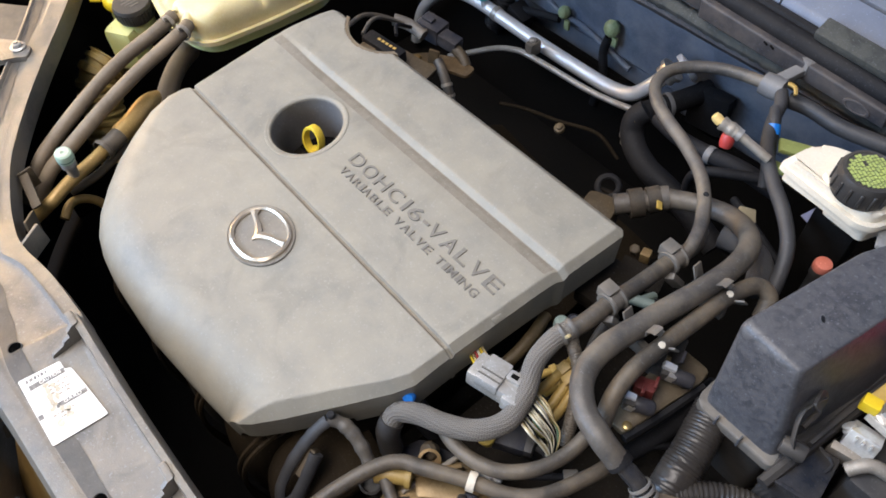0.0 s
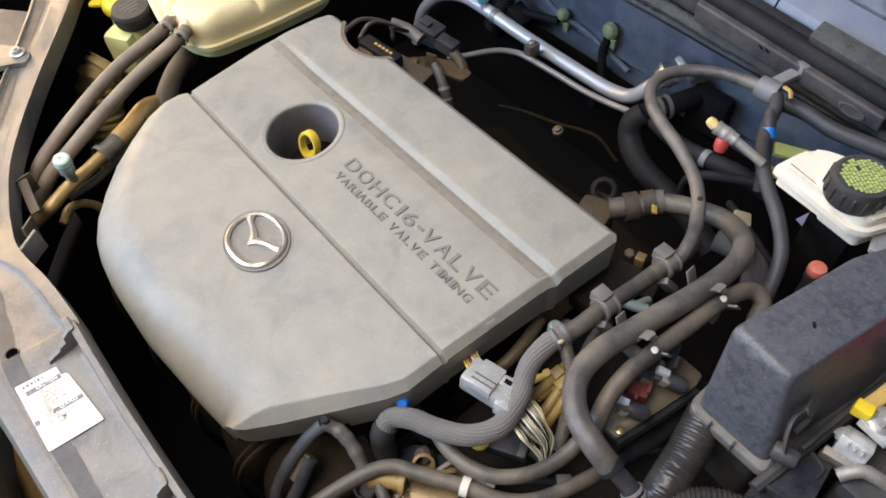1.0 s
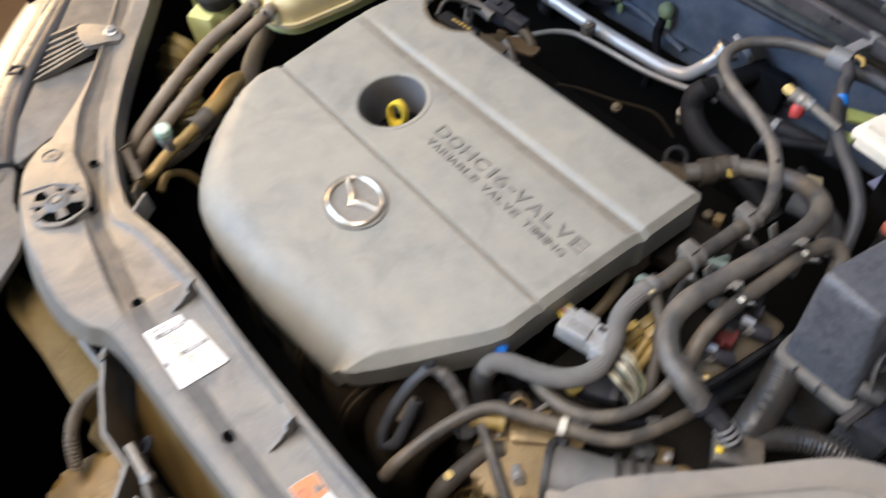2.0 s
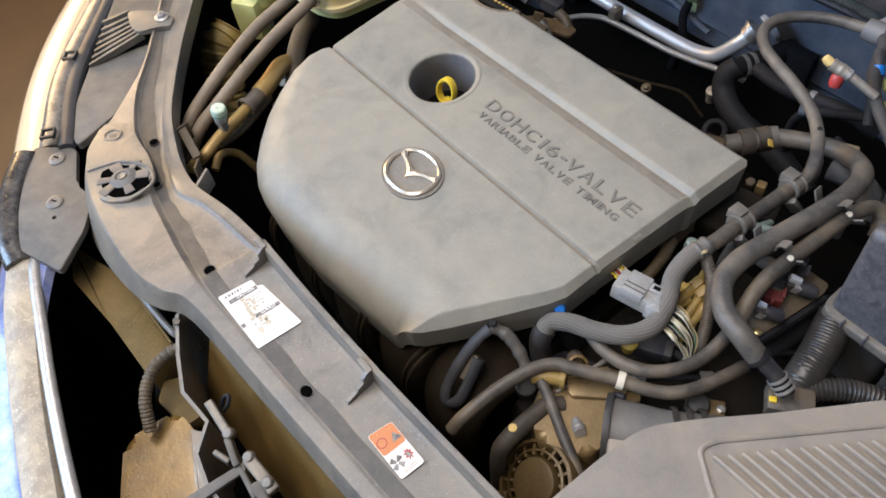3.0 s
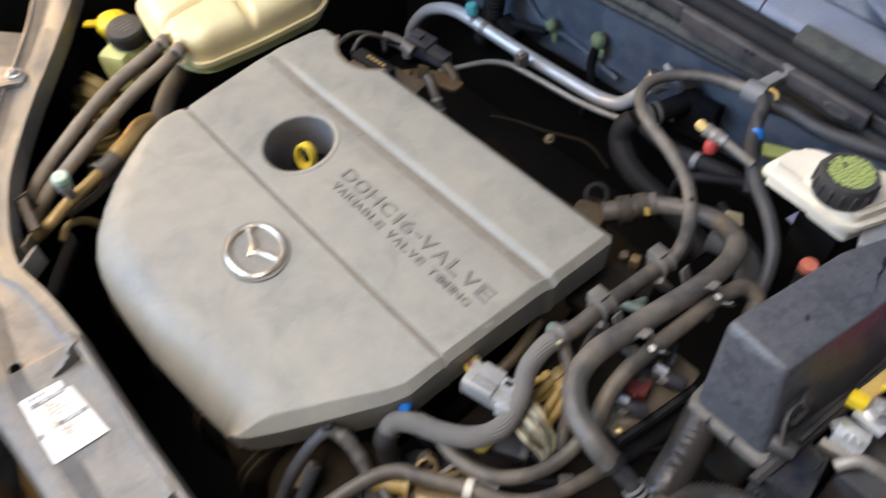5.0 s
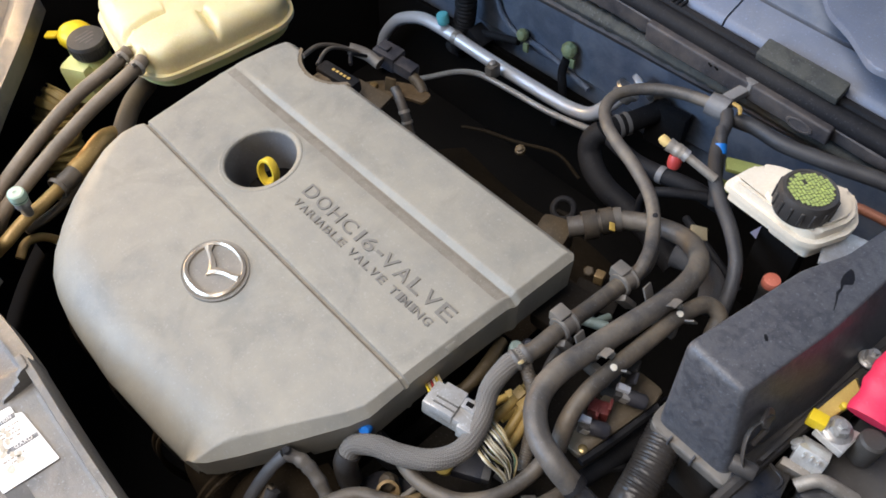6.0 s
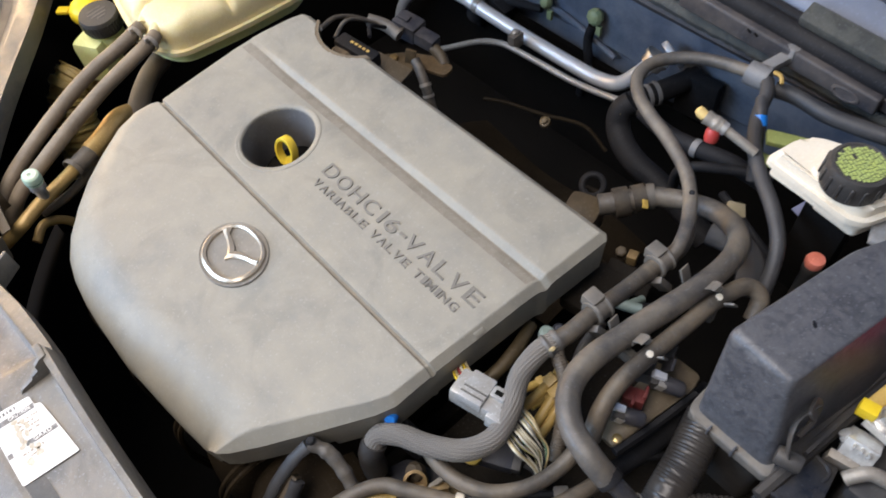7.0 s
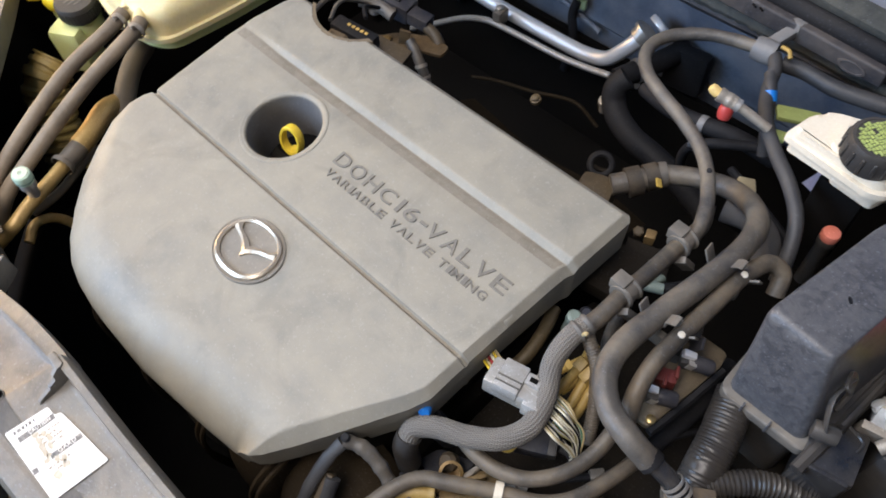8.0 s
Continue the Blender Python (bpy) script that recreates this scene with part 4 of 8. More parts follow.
    part("inner_trim", tube([(-1.04, -0.125, 0.878), (-0.957, -0.20, 0.88), (-0.83, -0.305, 0.881), (-0.69, -0.38, 0.881)], 0.019, seg=10, flat=0.4), M_GREYC2B, t)
    return t


M_CLEAR = material("scratched_trim", (0.42, 0.35, 0.25), 0.5, 0.0, (0.13, 0.135, 0.165), 0.95, 16, 300, 0.3, (0.58, 0.49, 0.33), 0.5, 0.4, 0.0, 70, 1.0)
bumper()


def seal_clip(at, turn):
    t = thing("seal_clip", "black plastic clip on the bumper's edge seal", "clip", at, "clips on the edge seal")
    bm = bmesh.new()
    for dx in (-0.012, 0.012):
        block(bm, (dx, 0, 0.004), (0.004, 0.026, 0.008), 0.001)
    block(bm, (0, 0.011, 0.006), (0.028, 0.005, 0.006), 0.001), block(bm, (0, -0.011, 0.006), (0.028, 0.005, 0.006), 0.001)
    bmesh.ops.transform(bm, matrix=pose(*at, 0, 0, turn) @ Matrix.Scale(0.72, 4), verts=bm.verts)
    part("frame", bm, M_BLACK, t)
    return t


seal_clip((-0.70, -0.372, 0.895), 60)
seal_clip((-0.845, -0.28, 0.895), 50)


M_SPECK = material("speckled_black", (0.012, 0.012, 0.014), 0.25, 0, (0.02, 0.02, 0.022), 0.6, 40, 500, 0.1, (0.30, 0.27, 0.22), 0.3, 0.6, 0.3, 90, 1.0)


def corner_bracket():
    """Black plate over the joint of the bumper with two push fasteners."""
    t = thing("corner_bracket", "dusty black plastic bracket with two push fasteners", "bracket", (-0.6, -0.41, 0.885))
    out = round_outline([(-0.70, -0.395), (-0.655, -0.352), (-0.588, -0.380), (-0.552, -0.372), (-0.507, -0.402), (-0.463, -0.452), (-0.54, -0.482), (-0.60, -0.468), (-0.685, -0.428)], 0.008, 3)
    part("plate", slab(bmesh.new(), out, 0.880, 0.889, 0.002), M_GROOVE, t)
    part("edge", tube([(-0.70, -0.412, 0.886), (-0.66, -0.442, 0.886), (-0.61, -0.468, 0.885), (-0.555, -0.486, 0.884), (-0.52, -0.490, 0.882)], 0.017, seg=14, flat=0.5), M_SPECK, t, "glossy black border with pale specks")
    for x, y in ((-0.654, -0.381), (-0.578, -0.414)):
        f = part("fastener", lathe(bmesh.new(), [(0.0115, 0), (0.0115, 0.0015), (0.0095, 0.003), (0.006, 0.0034), (0.0055, 0.0026)], upright((x, y, 0.889)), 22), M_SUPPORT, t)
        part("cross", block(bmesh.new(), (x, y, 0.8925), (0.007, 0.002, 0.001), turn=(0, 0, 30)), M_DARK, f)
    part("hole", lathe(bmesh.new(), [(0.003, 0), (0.003, 0.0005)], upright((-0.553, -0.425, 0.8888)), 12), M_DARK, t)
    return t


corner_bracket()


# ---- behind the grille: beam, duct, hood latch ----
def nose_parts():
    t = thing("bumper_beam", "brown dusty sheet metal beam behind the grille", "beam", (-0.42, -0.41, 0.77))
    part("beam", slab(bmesh.new(), round_outline([(-0.56, -0.430), (-0.458, -0.399), (-0.316, -0.395), (-0.300, -0.437), (-0.40, -0.441), (-0.50, -0.452)], 0.004, 2), 0.770, 0.830, 0.003), M_OLIVEB, t)
    part("lip", block(bmesh.new(), (-0.387, -0.3965, 0.834), (0.142, 0.003, 0.010), 0.001, (0, 0, 1.6)), M_OLIVEB, t)
    part("lower_plate", slab(bmesh.new(), round_outline([(-0.305, -0.428), (-0.285, -0.388), (-0.232, -0.392), (-0.232, -0.436), (-0.285, -0.446)], 0.004, 2), 0.775, 0.797, 0.002), M_OLIVEB, t)
    t = thing("air_duct_box", "dusty brown box with worn rust patches behind the grille", "box", (-0.2, -0.46, 0.70))
    part("box", slab(bmesh.new(), round_outline([(-0.262, -0.500), (-0.257, -0.432), (-0.212, -0.428), (-0.150, -0.458), (-0.11, -0.478), (-0.11, -0.545), (-0.19, -0.538)], 0.014, 5), 0.70, 0.800, 0.010, 4), M_RUSTBOX, t)
    part("flange", slab(bmesh.new(), round_outline([(-0.222, -0.431), (-0.205, -0.420), (-0.160, -0.440), (-0.140, -0.462), (-0.160, -0.458)], 0.003, 3), 0.799, 0.803, 0.001), M_STEELD, t, "worn bare metal flange")
    t = thing("corrugated_cable", "thin corrugated cable sleeve hanging behind the nose", "cable", (-0.3, -0.43, 0.8))
    part("sleeve", tube([(-0.272, -0.372, 0.862), (-0.288, -0.390, 0.858), (-0.293, -0.412, 0.852), (-0.286, -0.434, 0.846), (-0.268, -0.453, 0.836), (-0.244, -0.468, 0.812)], 0.0072, seg=12, step=0.0012, rf=ribbed(0.0046, 0.07)), M_RUNNER, t)
    t = thing("hood_latch", "dusty steel hood latch with levers and a spring", "latch", (-0.12, -0.41, 0.83))
    line = [(-0.288, -0.349, 0.925), (-0.284, -0.370, 0.915), (-0.240, -0.392, 0.914), (-0.196, -0.409, 0.913), (-0.150, -0.405, 0.912), (-0.129, -0.430, 0.908), (-0.10, -0.437, 0.902), (-0.05, -0.436, 0.895)]
    bm = bmesh.new()
    rows = []
    for k, q in enumerate(line):
        d = (Vector(line[min(k + 1, len(line) - 1)]) - Vector(line[max(k - 1, 0)])).normalized()
        w = Vector((-d.y, d.x, 0)).normalized() * 0.002
        c = Vector(q)
        rows.append([bm.verts.new(p) for p in (c + w, c - w, c - w - Vector((0, 0, 0.11)), c + w - Vector((0, 0, 0.11)))])
    for r0, r1 in zip(rows, rows[1:]):
        for k in range(4):
            bm.faces.new((r0[k], r0[(k + 1) % 4], r1[(k + 1) % 4], r1[k]))
    bm.faces.new(rows[0]), bm.faces.new(rows[-1])
    part("side_plate", bm, M_SUPPORT, t)
    for at_, size_, turn_, mat_ in (((-0.142, -0.394, 0.912), (0.046, 0.009, 0.014), (0, 10, -2), M_LATCH), ((-0.107, -0.401, 0.903), (0.030, 0.007, 0.020), (0, 14, -14), M_GROOVE),
                                     ((-0.112, -0.412, 0.900), (0.020, 0.006, 0.012), (0, 8, 20), M_LATCH), ((-0.070, -0.391, 0.902), (0.044, 0.013, 0.012), (0, 10, 4), M_LATCH),
                                     ((-0.086, -0.404, 0.890), (0.060, 0.006, 0.030), (0, 6, -6), M_GROOVE), ((-0.045, -0.402, 0.890), (0.050, 0.010, 0.022), (0, 16, -8), M_GROOVE)):
        part("lever", block(bmesh.new(), at_, size_, 0.0022, turn_, 3), mat_, t)
    for x, y, z in ((-0.122, -0.394, 0.915), (-0.090, -0.391, 0.909), (-0.058, -0.390, 0.905)):
        part("rivet", lathe(bmesh.new(), [(0.0062, -0.004), (0.0062, 0.002), (0.0045, 0.004), (0.002, 0.0042)], upright((x, y, z), (0.1, -0.3, 1)), 14), M_LATCH, t)
    part("catch", slab(bmesh.new(), round_outline([(-0.100, -0.470), (-0.087, -0.470), (-0.083, -0.400), (-0.092, -0.398)], 0.002, 2), 0.9005, 0.9045, 0.0008), M_GROOVE, t)
    part("hook", tube([(-0.158, -0.388, 0.90), (-0.160, -0.379, 0.914), (-0.155, -0.374, 0.920), (-0.149, -0.379, 0.917), (-0.150, -0.386, 0.910)], 0.0024, seg=8), M_SEAL, t)
    part("stud", lathe(bmesh.new(), [(0.006, 0), (0.006, 0.022), (0.004, 0.026)], upright((-0.02, -0.388, 0.895), (1, 0.1, 0.35)), 14), M_CHROME, t)
    part("back_plate", block(bmesh.new(), (-0.04, -0.362, 0.864), (0.40, 0.003, 0.118), 0.001, (-24, 0, 3)), M_BROWN, t, "brown dusty backing plate")


M_LATCH = material("dusty_latch_steel", (0.17, 0.155, 0.135), 0.45, 0.4, (0.10, 0.09, 0.075), 0.8, 50, 500, 0.2, DUST, 0.4, 0.5, 0, 40)
M_OLIVEB = material("olive_dusty_sheet", (0.135, 0.090, 0.030), 0.55, 0, (0.08, 0.054, 0.022), 0.8, 18, 350, 0.25, (0.22, 0.15, 0.055), 0.5, 0.2, 0, 34, 0.7)
M_RUSTBOX = material("rust_stained_brown", (0.17, 0.105, 0.030), 0.27, 0.3, (0.075, 0.050, 0.020), 0.85, 12, 350, 0.25, (0.36, 0.20, 0.03), 0.42, 0.7, 0.2, 26, 0.5)
M_STEELD = material("dusty_steel", (0.36, 0.33, 0.29), 0.55, 0.5, (0.27, 0.24, 0.2), 0.7, 50, 500, 0.2, DUST, 0.5, 0.5, 0, 25)
nose_parts()


# ---- the engine ----
SLOPE = 0.09
HOLE = (-0.3405, 0.0640)
COVER = Matrix.Translation((0, 0, 0.95)) @ Matrix.Rotation(math.atan(SLOPE), 4, "X")


def on_cover(x, y, h=0.0):
    return Vector((x, y, 0.95 + SLOPE * y + h))


M_DIRT = material("settled_dirt", (0.175, 0.155, 0.122), 0.7, 0, (0.215, 0.195, 0.16), 0.9, 45, 700, 0.3, (0.27, 0.24, 0.195), 0.5, 0.3, 0, 70, 0.5)


M_CUT = material("dirty_cut_edge", (0.085, 0.062, 0.038), 0.6, 0, (0.15, 0.115, 0.07), 0.8, 60, 600, 0.3, (0.2, 0.16, 0.11), 0.4, 0.4, 0, 40)


def engine_cover():
    t = thing("engine_cover", "dusty grey plastic engine cover with two grooves and raised lettering", "engine cover", (-0.25, 0, 0.9))
    left = [(-0.210, -0.27), (-0.2095, -0.32), (-0.2075, -0.355), (-0.203, -0.390), (-0.196, -0.416), (-0.182, -0.442), (-0.160, -0.468), (-0.130, -0.494), (-0.095, -0.515), (-0.060, -0.525), (-0.030, -0.523), (-0.012, -0.514), (0.0, -0.5065), (0.065, -0.508), (0.11, -0.5085), (0.15, -0.504), (0.19, -0.496), (0.207, -0.489), (0.212, -0.478)]
    right = [(-0.210, -0.255), (-0.207, -0.225), (-0.204, -0.19), (-0.2, -0.15), (-0.195, -0.112), (-0.189, -0.090), (-0.18, -0.081), (-0.153, -0.063), (-0.1056, -0.035), (-0.064, -0.0105), (-0.045, -0.0025), (0.0, 0.0), (0.05, 0.004), (0.123, 0.010), (0.134, 0.0135), (0.207, 0.0195), (0.212, 0.014)]
    ys = np.concatenate([np.linspace(-0.210, -0.15, 44), np.linspace(-0.149, -0.008, 64), np.linspace(-0.007, 0.005, 17), np.linspace(0.006, 0.108, 56), np.linspace(0.109, 0.143, 36), np.linspace(0.1445, 0.212, 42)])
    ss = np.concatenate([np.linspace(0, 0.03, 14), np.linspace(0.035, 0.965, 220), np.linspace(0.97, 1, 14)])
    xl, xr = np.interp(ys, *np.array(left).T), np.interp(ys, *np.array(right).T)
    X = xl[:, None] + (xr - xl)[:, None] * ss[None]
    Y = np.repeat(ys[:, None], len(ss), 1)

    def dist(poly):
        best = np.full(X.shape, 9.0)
        for (ax, ay), (bx, by) in zip(poly, poly[1:]):
            dx, dy = bx - ax, by - ay
            u = np.clip(((X - ax) * dx + (Y - ay) * dy) / (dx * dx + dy * dy), 0, 1)
            best = np.minimum(best, np.hypot(X - ax - u * dx, Y - ay - u * dy))
        return best

    lft = [(x, y) for y, x in left]
    rgt = [(x, y) for y, x in right]
    front = [q for q in lft if q[1] <= 0.0][::-1] + [q for q in rgt if q[1] <= -0.19]
    R = np.interp(Y, [-0.16, -0.09, -0.012], [0.064, 0.050, 0.007])
    d = np.clip(dist(front) / R, 0, 1)
    drop = 0.76 * R * (1 - np.sqrt(np.clip(1 - (1 - d) ** 2, 0, 1)))
    sides = [q for q in lft if q[1] >= -0.01]
    d2 = np.clip(dist(sides) / 0.007, 0, 1)
    drop = np.maximum(drop, 0.007 * (1 - np.sqrt(1 - (1 - d2) ** 2)))
    chamfer = np.interp(Y, [-0.2, -0.1, -0.02], [0.014, 0.012, 0.008])
    d3 = np.clip(dist([q for q in rgt[:-1] if q[1] > -0.195]) / chamfer, 0, 1)
    drop = np.maximum(drop, 0.95 * chamfer * (1 - d3))
    d4 = np.clip((0.212 - Y) / 0.006, 0, 1)
    drop = np.maximum(drop, 0.006 * (1 - d4))
    h = np.interp(ys, [-0.2, -0.03, -0.0045, -0.003, 0.0, 0.0012, 0.006, 0.104, 0.1180, 0.1260, 0.1302, 0.1315, 0.1362, 0.1376, 0.1425, 0.212], [-0.004, 0.0, 0.0003, -0.0028, -0.0024, 0.0012, 0.0016, 0.0016, 0.0006, -0.0008, -0.0022, -0.0022, 0.0026, 0.0034, 0.0036, 0.0034])[:, None]
    # the wide groove runs out before the right edge's chamfer, the cover sags a little between its fixings
    flush = np.interp(ys, [0.104, 0.1425], [0.0016, 0.0036])[:, None]
    fade = np.clip((X + 0.475) / 0.05, 0.12, 1.0) * ((Y > 0.104) & (Y < 0.1425)) + 1.0 * ((Y <= 0.104) | (Y >= 0.1425))
    H = h * fade + flush * (1 - fade) - drop + 0.0006 * np.sin(X * 9) * np.cos(Y * 11)
    bm = bmesh.new()
    keep = lambda x, y: ((x - HOLE[0]) ** 2 + (y - HOLE[1]) ** 2 > 0.0455**2) and (((x + 0.408) / 0.0605) ** 2 + ((y - 0.238) / 0.0535) ** 2 > 1)
    grid = [[bm.verts.new(on_cover(X[i, j], Y[i, j], H[i, j])) for j in range(X.shape[1])] for i in range(X.shape[0])]
    for i in range(X.shape[0] - 1):
        for j in range(X.shape[1] - 1):
            mx, my = (X[i, j] + X[i + 1, j + 1]) / 2, (Y[i, j] + Y[i + 1, j + 1]) / 2
            if keep(mx, my):
                bm.faces.new((grid[i][j], grid[i][j + 1], grid[i + 1][j + 1], grid[i + 1][j]))
    # side walls
    rim = grid[0] + [r[-1] for r in grid[1:]] + grid[-1][-2::-1] + [r[0] for r in grid[-2:0:-1]]
    low = []
    for v in rim:
        deep = 0.034 if v.co.y < -0.1 else 0.042
        low.append(bm.verts.new((v.co.x * 0.995 - 0.0012, v.co.y * 0.985, v.co.z - deep)))
    n = len(rim)
    notch = lambda v: (((v.co.x + 0.408) / 0.0605) ** 2 + ((v.co.y - 0.238) / 0.0535) ** 2 < 1)
    for i in range(n):
        k = (i + 1) % n
        if not (notch(rim[i]) and notch(rim[k])):
            bm.faces.new((rim[i], rim[k], low[k], low[i]))
    for v in [v for v in bm.verts if not v.link_faces]:
        bm.verts.remove(v)
    part("shell", bm, M_COVER, t)
    # brown dirt that has settled in the groove and in the trough
    for a, b in ((-0.0058, 0.0004), (0.1175, 0.1305)):
        bm = bmesh.new()
        rr = [i for i in range(len(ys)) if a <= ys[i] <= b]
        cc = range(8, X.shape[1] - 9, 2)
        lay = {(i, j): bm.verts.new(on_cover(X[i, j], Y[i, j], H[i, j] + 0.00022)) for i in rr for j in cc}
        for i0, i1 in zip(rr, rr[1:]):
            for j0, j1 in zip(cc, list(cc)[1:]):
                if keep(X[i0, j0], Y[i0, j0] - 0.006) and keep(X[i1, j1], Y[i1, j1] - 0.006):
                    bm.faces.new((lay[i0, j0], lay[i0, j1], lay[i1, j1], lay[i1, j0]))
        for v in [v for v in bm.verts if not v.link_faces]:
            bm.verts.remove(v)
        part("groove_dirt", bm, M_DIRT, t, "brown dirt settled in the groove")
    # wall of the rear cut-out
    bm = bmesh.new()
    arc = []
    for k in range(25):
        a = radians(207 + 126 * k / 24)
        arc.append((-0.408 + 0.0605 * math.cos(a), 0.238 + 0.0535 * math.sin(a), math.cos(a), math.sin(a)))
    rows = [[bm.verts.new(on_cover(x - cx * o, min(y - cy * o, 0.2115), hh)) for o, hh in ((0.005, 0.0018), (0.0045, 0.0028), (0.0, 0.0024), (-0.0015, 0.0), (-0.002, -0.04))] for x, y, cx, cy in arc]
    for a, b in zip(rows, rows[1:]):
        for k in range(4):
            bm.faces.new((a[k], a[k + 1], b[k + 1], b[k]))
    part("cut_out_wall", bm, M_CUT, t, "brown dirty wall of the cut-out")
    # round well for the dipstick
    mw = COVER @ Matrix.Translation((*HOLE, 0.0016))
    rim_ = part("well_rim", lathe(bmesh.new(), [(0.0515, -0.002), (0.0508, 0.0003), (0.0492, 0.0007), (0.0475, 0.0002), (0.0455, -0.0002), (0.0440, -0.0012), (0.0432, -0.003)], mw, 64, caps=False), M_COVER, t)
    part("well", lathe(bmesh.new(), [(0.0437, -0.0015), (0.041, -0.015), (0.0385, -0.035), (0.037, -0.062)], mw, 48, caps=False), M_WELL, t, "smooth dark grey well")
    part("well_floor", lathe(bmesh.new(), [(0.0375, -0.062), (0.022, -0.063), (0.018, -0.075)], mw, 40), M_DARK, t)
    # chipped tab on the right edge
    part("edge_tab", block(bmesh.new(), on_cover(0.0, 0.055, -0.0048), (0.006, 0.012, 0.006), 0.0012, (5, 42, 0)), M_COVER, t)
    # badge: recess, ring and two arms
    mb = COVER @ Matrix.Translation((-0.2460, -0.0610, 0.0))
    part("badge_recess", lathe(bmesh.new(), [(0.0428, -0.003), (0.0424, 0.0009), (0.0412, 0.0013), (0.0395, 0.0002), (0.030, 0.0002), (0.003, 0.0002)], mb, 64, 0.84), M_COVERD2, t)
    bm = bmesh.new()
    rings = []
    for k in range(72):
        a = 2 * math.pi * k / 72
        c, s = math.cos(a), math.sin(a)
        e = 1 / (abs(c) ** 2.25 + abs(s) ** 2.25) ** (1 / 2.25)
        wide = 0.0042 + 0.0020 * max(0.0, -s)
        out = Vector((0.0370 * e * c, 0.0310 * e * s, 0))
        inn = out - out.normalized() * wide
        mid = (out + inn) / 2
        rings.append([bm.verts.new(mb @ Vector((p.x, p.y, z))) for p, z in ((out, 0.0), (out, 0.003), (mid, 0.0046), (inn, 0.003), (inn, 0.0))])
    for k in range(72):
        a, b = rings[k], rings[(k + 1) % 72]
        for i in range(4):
            bm.faces.new((a[i], a[i + 1], b[i + 1], b[i]))
    part("badge_ring", bm, M_EMBLEM, t, "worn satin metal ring")
    for side in (-1, 1):
        bm = bmesh.new()
        top_line = [(0.0, 0.0025), (0.005, 0.0055), (0.0105, 0.0075), (0.017, 0.0092), (0.0235, 0.0115), (0.0275, 0.0175)]
        low_line = [(0.0, -0.0105), (0.003, -0.0055), (0.0068, -0.0022), (0.0145, 0.0028), (0.023, 0.0055), (0.0322, 0.0078)]
        q = [[bm.verts.new(mb @ Vector((side * x, y, z))) for (x, y), z in ((u, 0.0), (u, 0.003), (((u[0] + v[0]) / 2, (u[1] + v[1]) / 2), 0.0048), (v, 0.003), (v, 0.0))] for u, v in zip(top_line, low_line)]
        for a, b in zip(q, q[1:]):
            for i in range(4):
                bm.faces.new((a[i], a[i + 1], b[i + 1], b[i]))
        part("badge_arm", bm, M_EMBLEM, t)
    rows = (("DOHC 16-VALVE", [1, 1, 1, 1, 0.12, 0.42, 0.92, 0.5, 0.98, 0.95, 0.9, 0.98, 0.95], -0.2600, 0.0665, 0.2460, 0.0165, 0.0007),
            ("VARIABLE VALVE TIMING", [1, 1, 1, 0.5, 1, 1, 1, 1, 0.6, 1, 1, 1, 1, 1, 0.6, 1, 0.5, 1.1, 0.5, 1.1, 1], -0.2555, 0.0505, 0.2290, 0.0092, 0.0010))
    for text, cells, x, y, length, height, bold in rows:
        bm = wide_lettering(text, cells, length, height, 0.0012, bold)
        bmesh.ops.transform(bm, matrix=COVER @ Matrix.Translation((x, y, 0.0013)), verts=bm.verts)
        # letters are darker than the cover to carry the shade of their edges
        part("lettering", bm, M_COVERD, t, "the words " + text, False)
    return t


M_COVERD2 = material("badge_recess_plastic", (0.19, 0.175, 0.15), 0.55, 0, (0.13, 0.12, 0.1), 0.7, 50, 800, 0.2, DUST, 0.3, 0.5, 0, 40)
engine_cover()


def dipstick():
    t = thing("dipstick", "yellow plastic oil dipstick handle ring", "dipstick", (-0.345, 0.065, 0.89))
    at = Vector((-0.338, 0.0665, 0.933))
    q = Matrix.Translation(at) @ pose(0, 0, 0, 0, 0, 14) @ pose(0, 0, 0, 74, 0, 0) @ pose(0, 0, 0, 0, 0, 0)
    part("ring", lathe(bmesh.new(), [(0.0112, -0.005), (0.0136, -0.0054), (0.0142, -0.0044), (0.0142, 0.0044), (0.0136, 0.0054), (0.0112, 0.005), (0.0109, 0.0), (0.0112, -0.005)], q, 36, 1.32, caps=False), M_YELLOW, t)
    part("stem", tube([at - Vector((0, 0, 0.013)), at - Vector((0, 0, 0.03)), at - Vector((0.002, 0, 0.07))], 0.0042, seg=10), M_YELLOW, t)
    return t


dipstick()


def shield_sheet():
    """Pressed exhaust shield: a sheet that falls to the back, with folds and a raised rim."""
    bm = bmesh.new()
    rows = []
    for i in range(41):
        u = i / 40
        row = []
        for j in range(25):
            v = j / 24
            x, y = -0.50 + 0.40 * u, 0.27 + 0.26 * v
            z = 0.58 + 0.035 * math.sin(math.pi * v) - 0.05 * v + 0.012 * math.sin(u * 7.5 + v * 2)
            z += 0.010 * math.exp(-(((v - 0.62 - 0.12 * math.sin(u * 4)) / 0.035) ** 2)) - 0.02 * u
            row.append(bm.verts.new((x, y, z)))
        rows.append(row)
    for a, b in zip(rows, rows[1:]):
        for k in range(24):
            bm.faces.new((a[k], b[k], b[k + 1], a[k + 1]))
    return bm


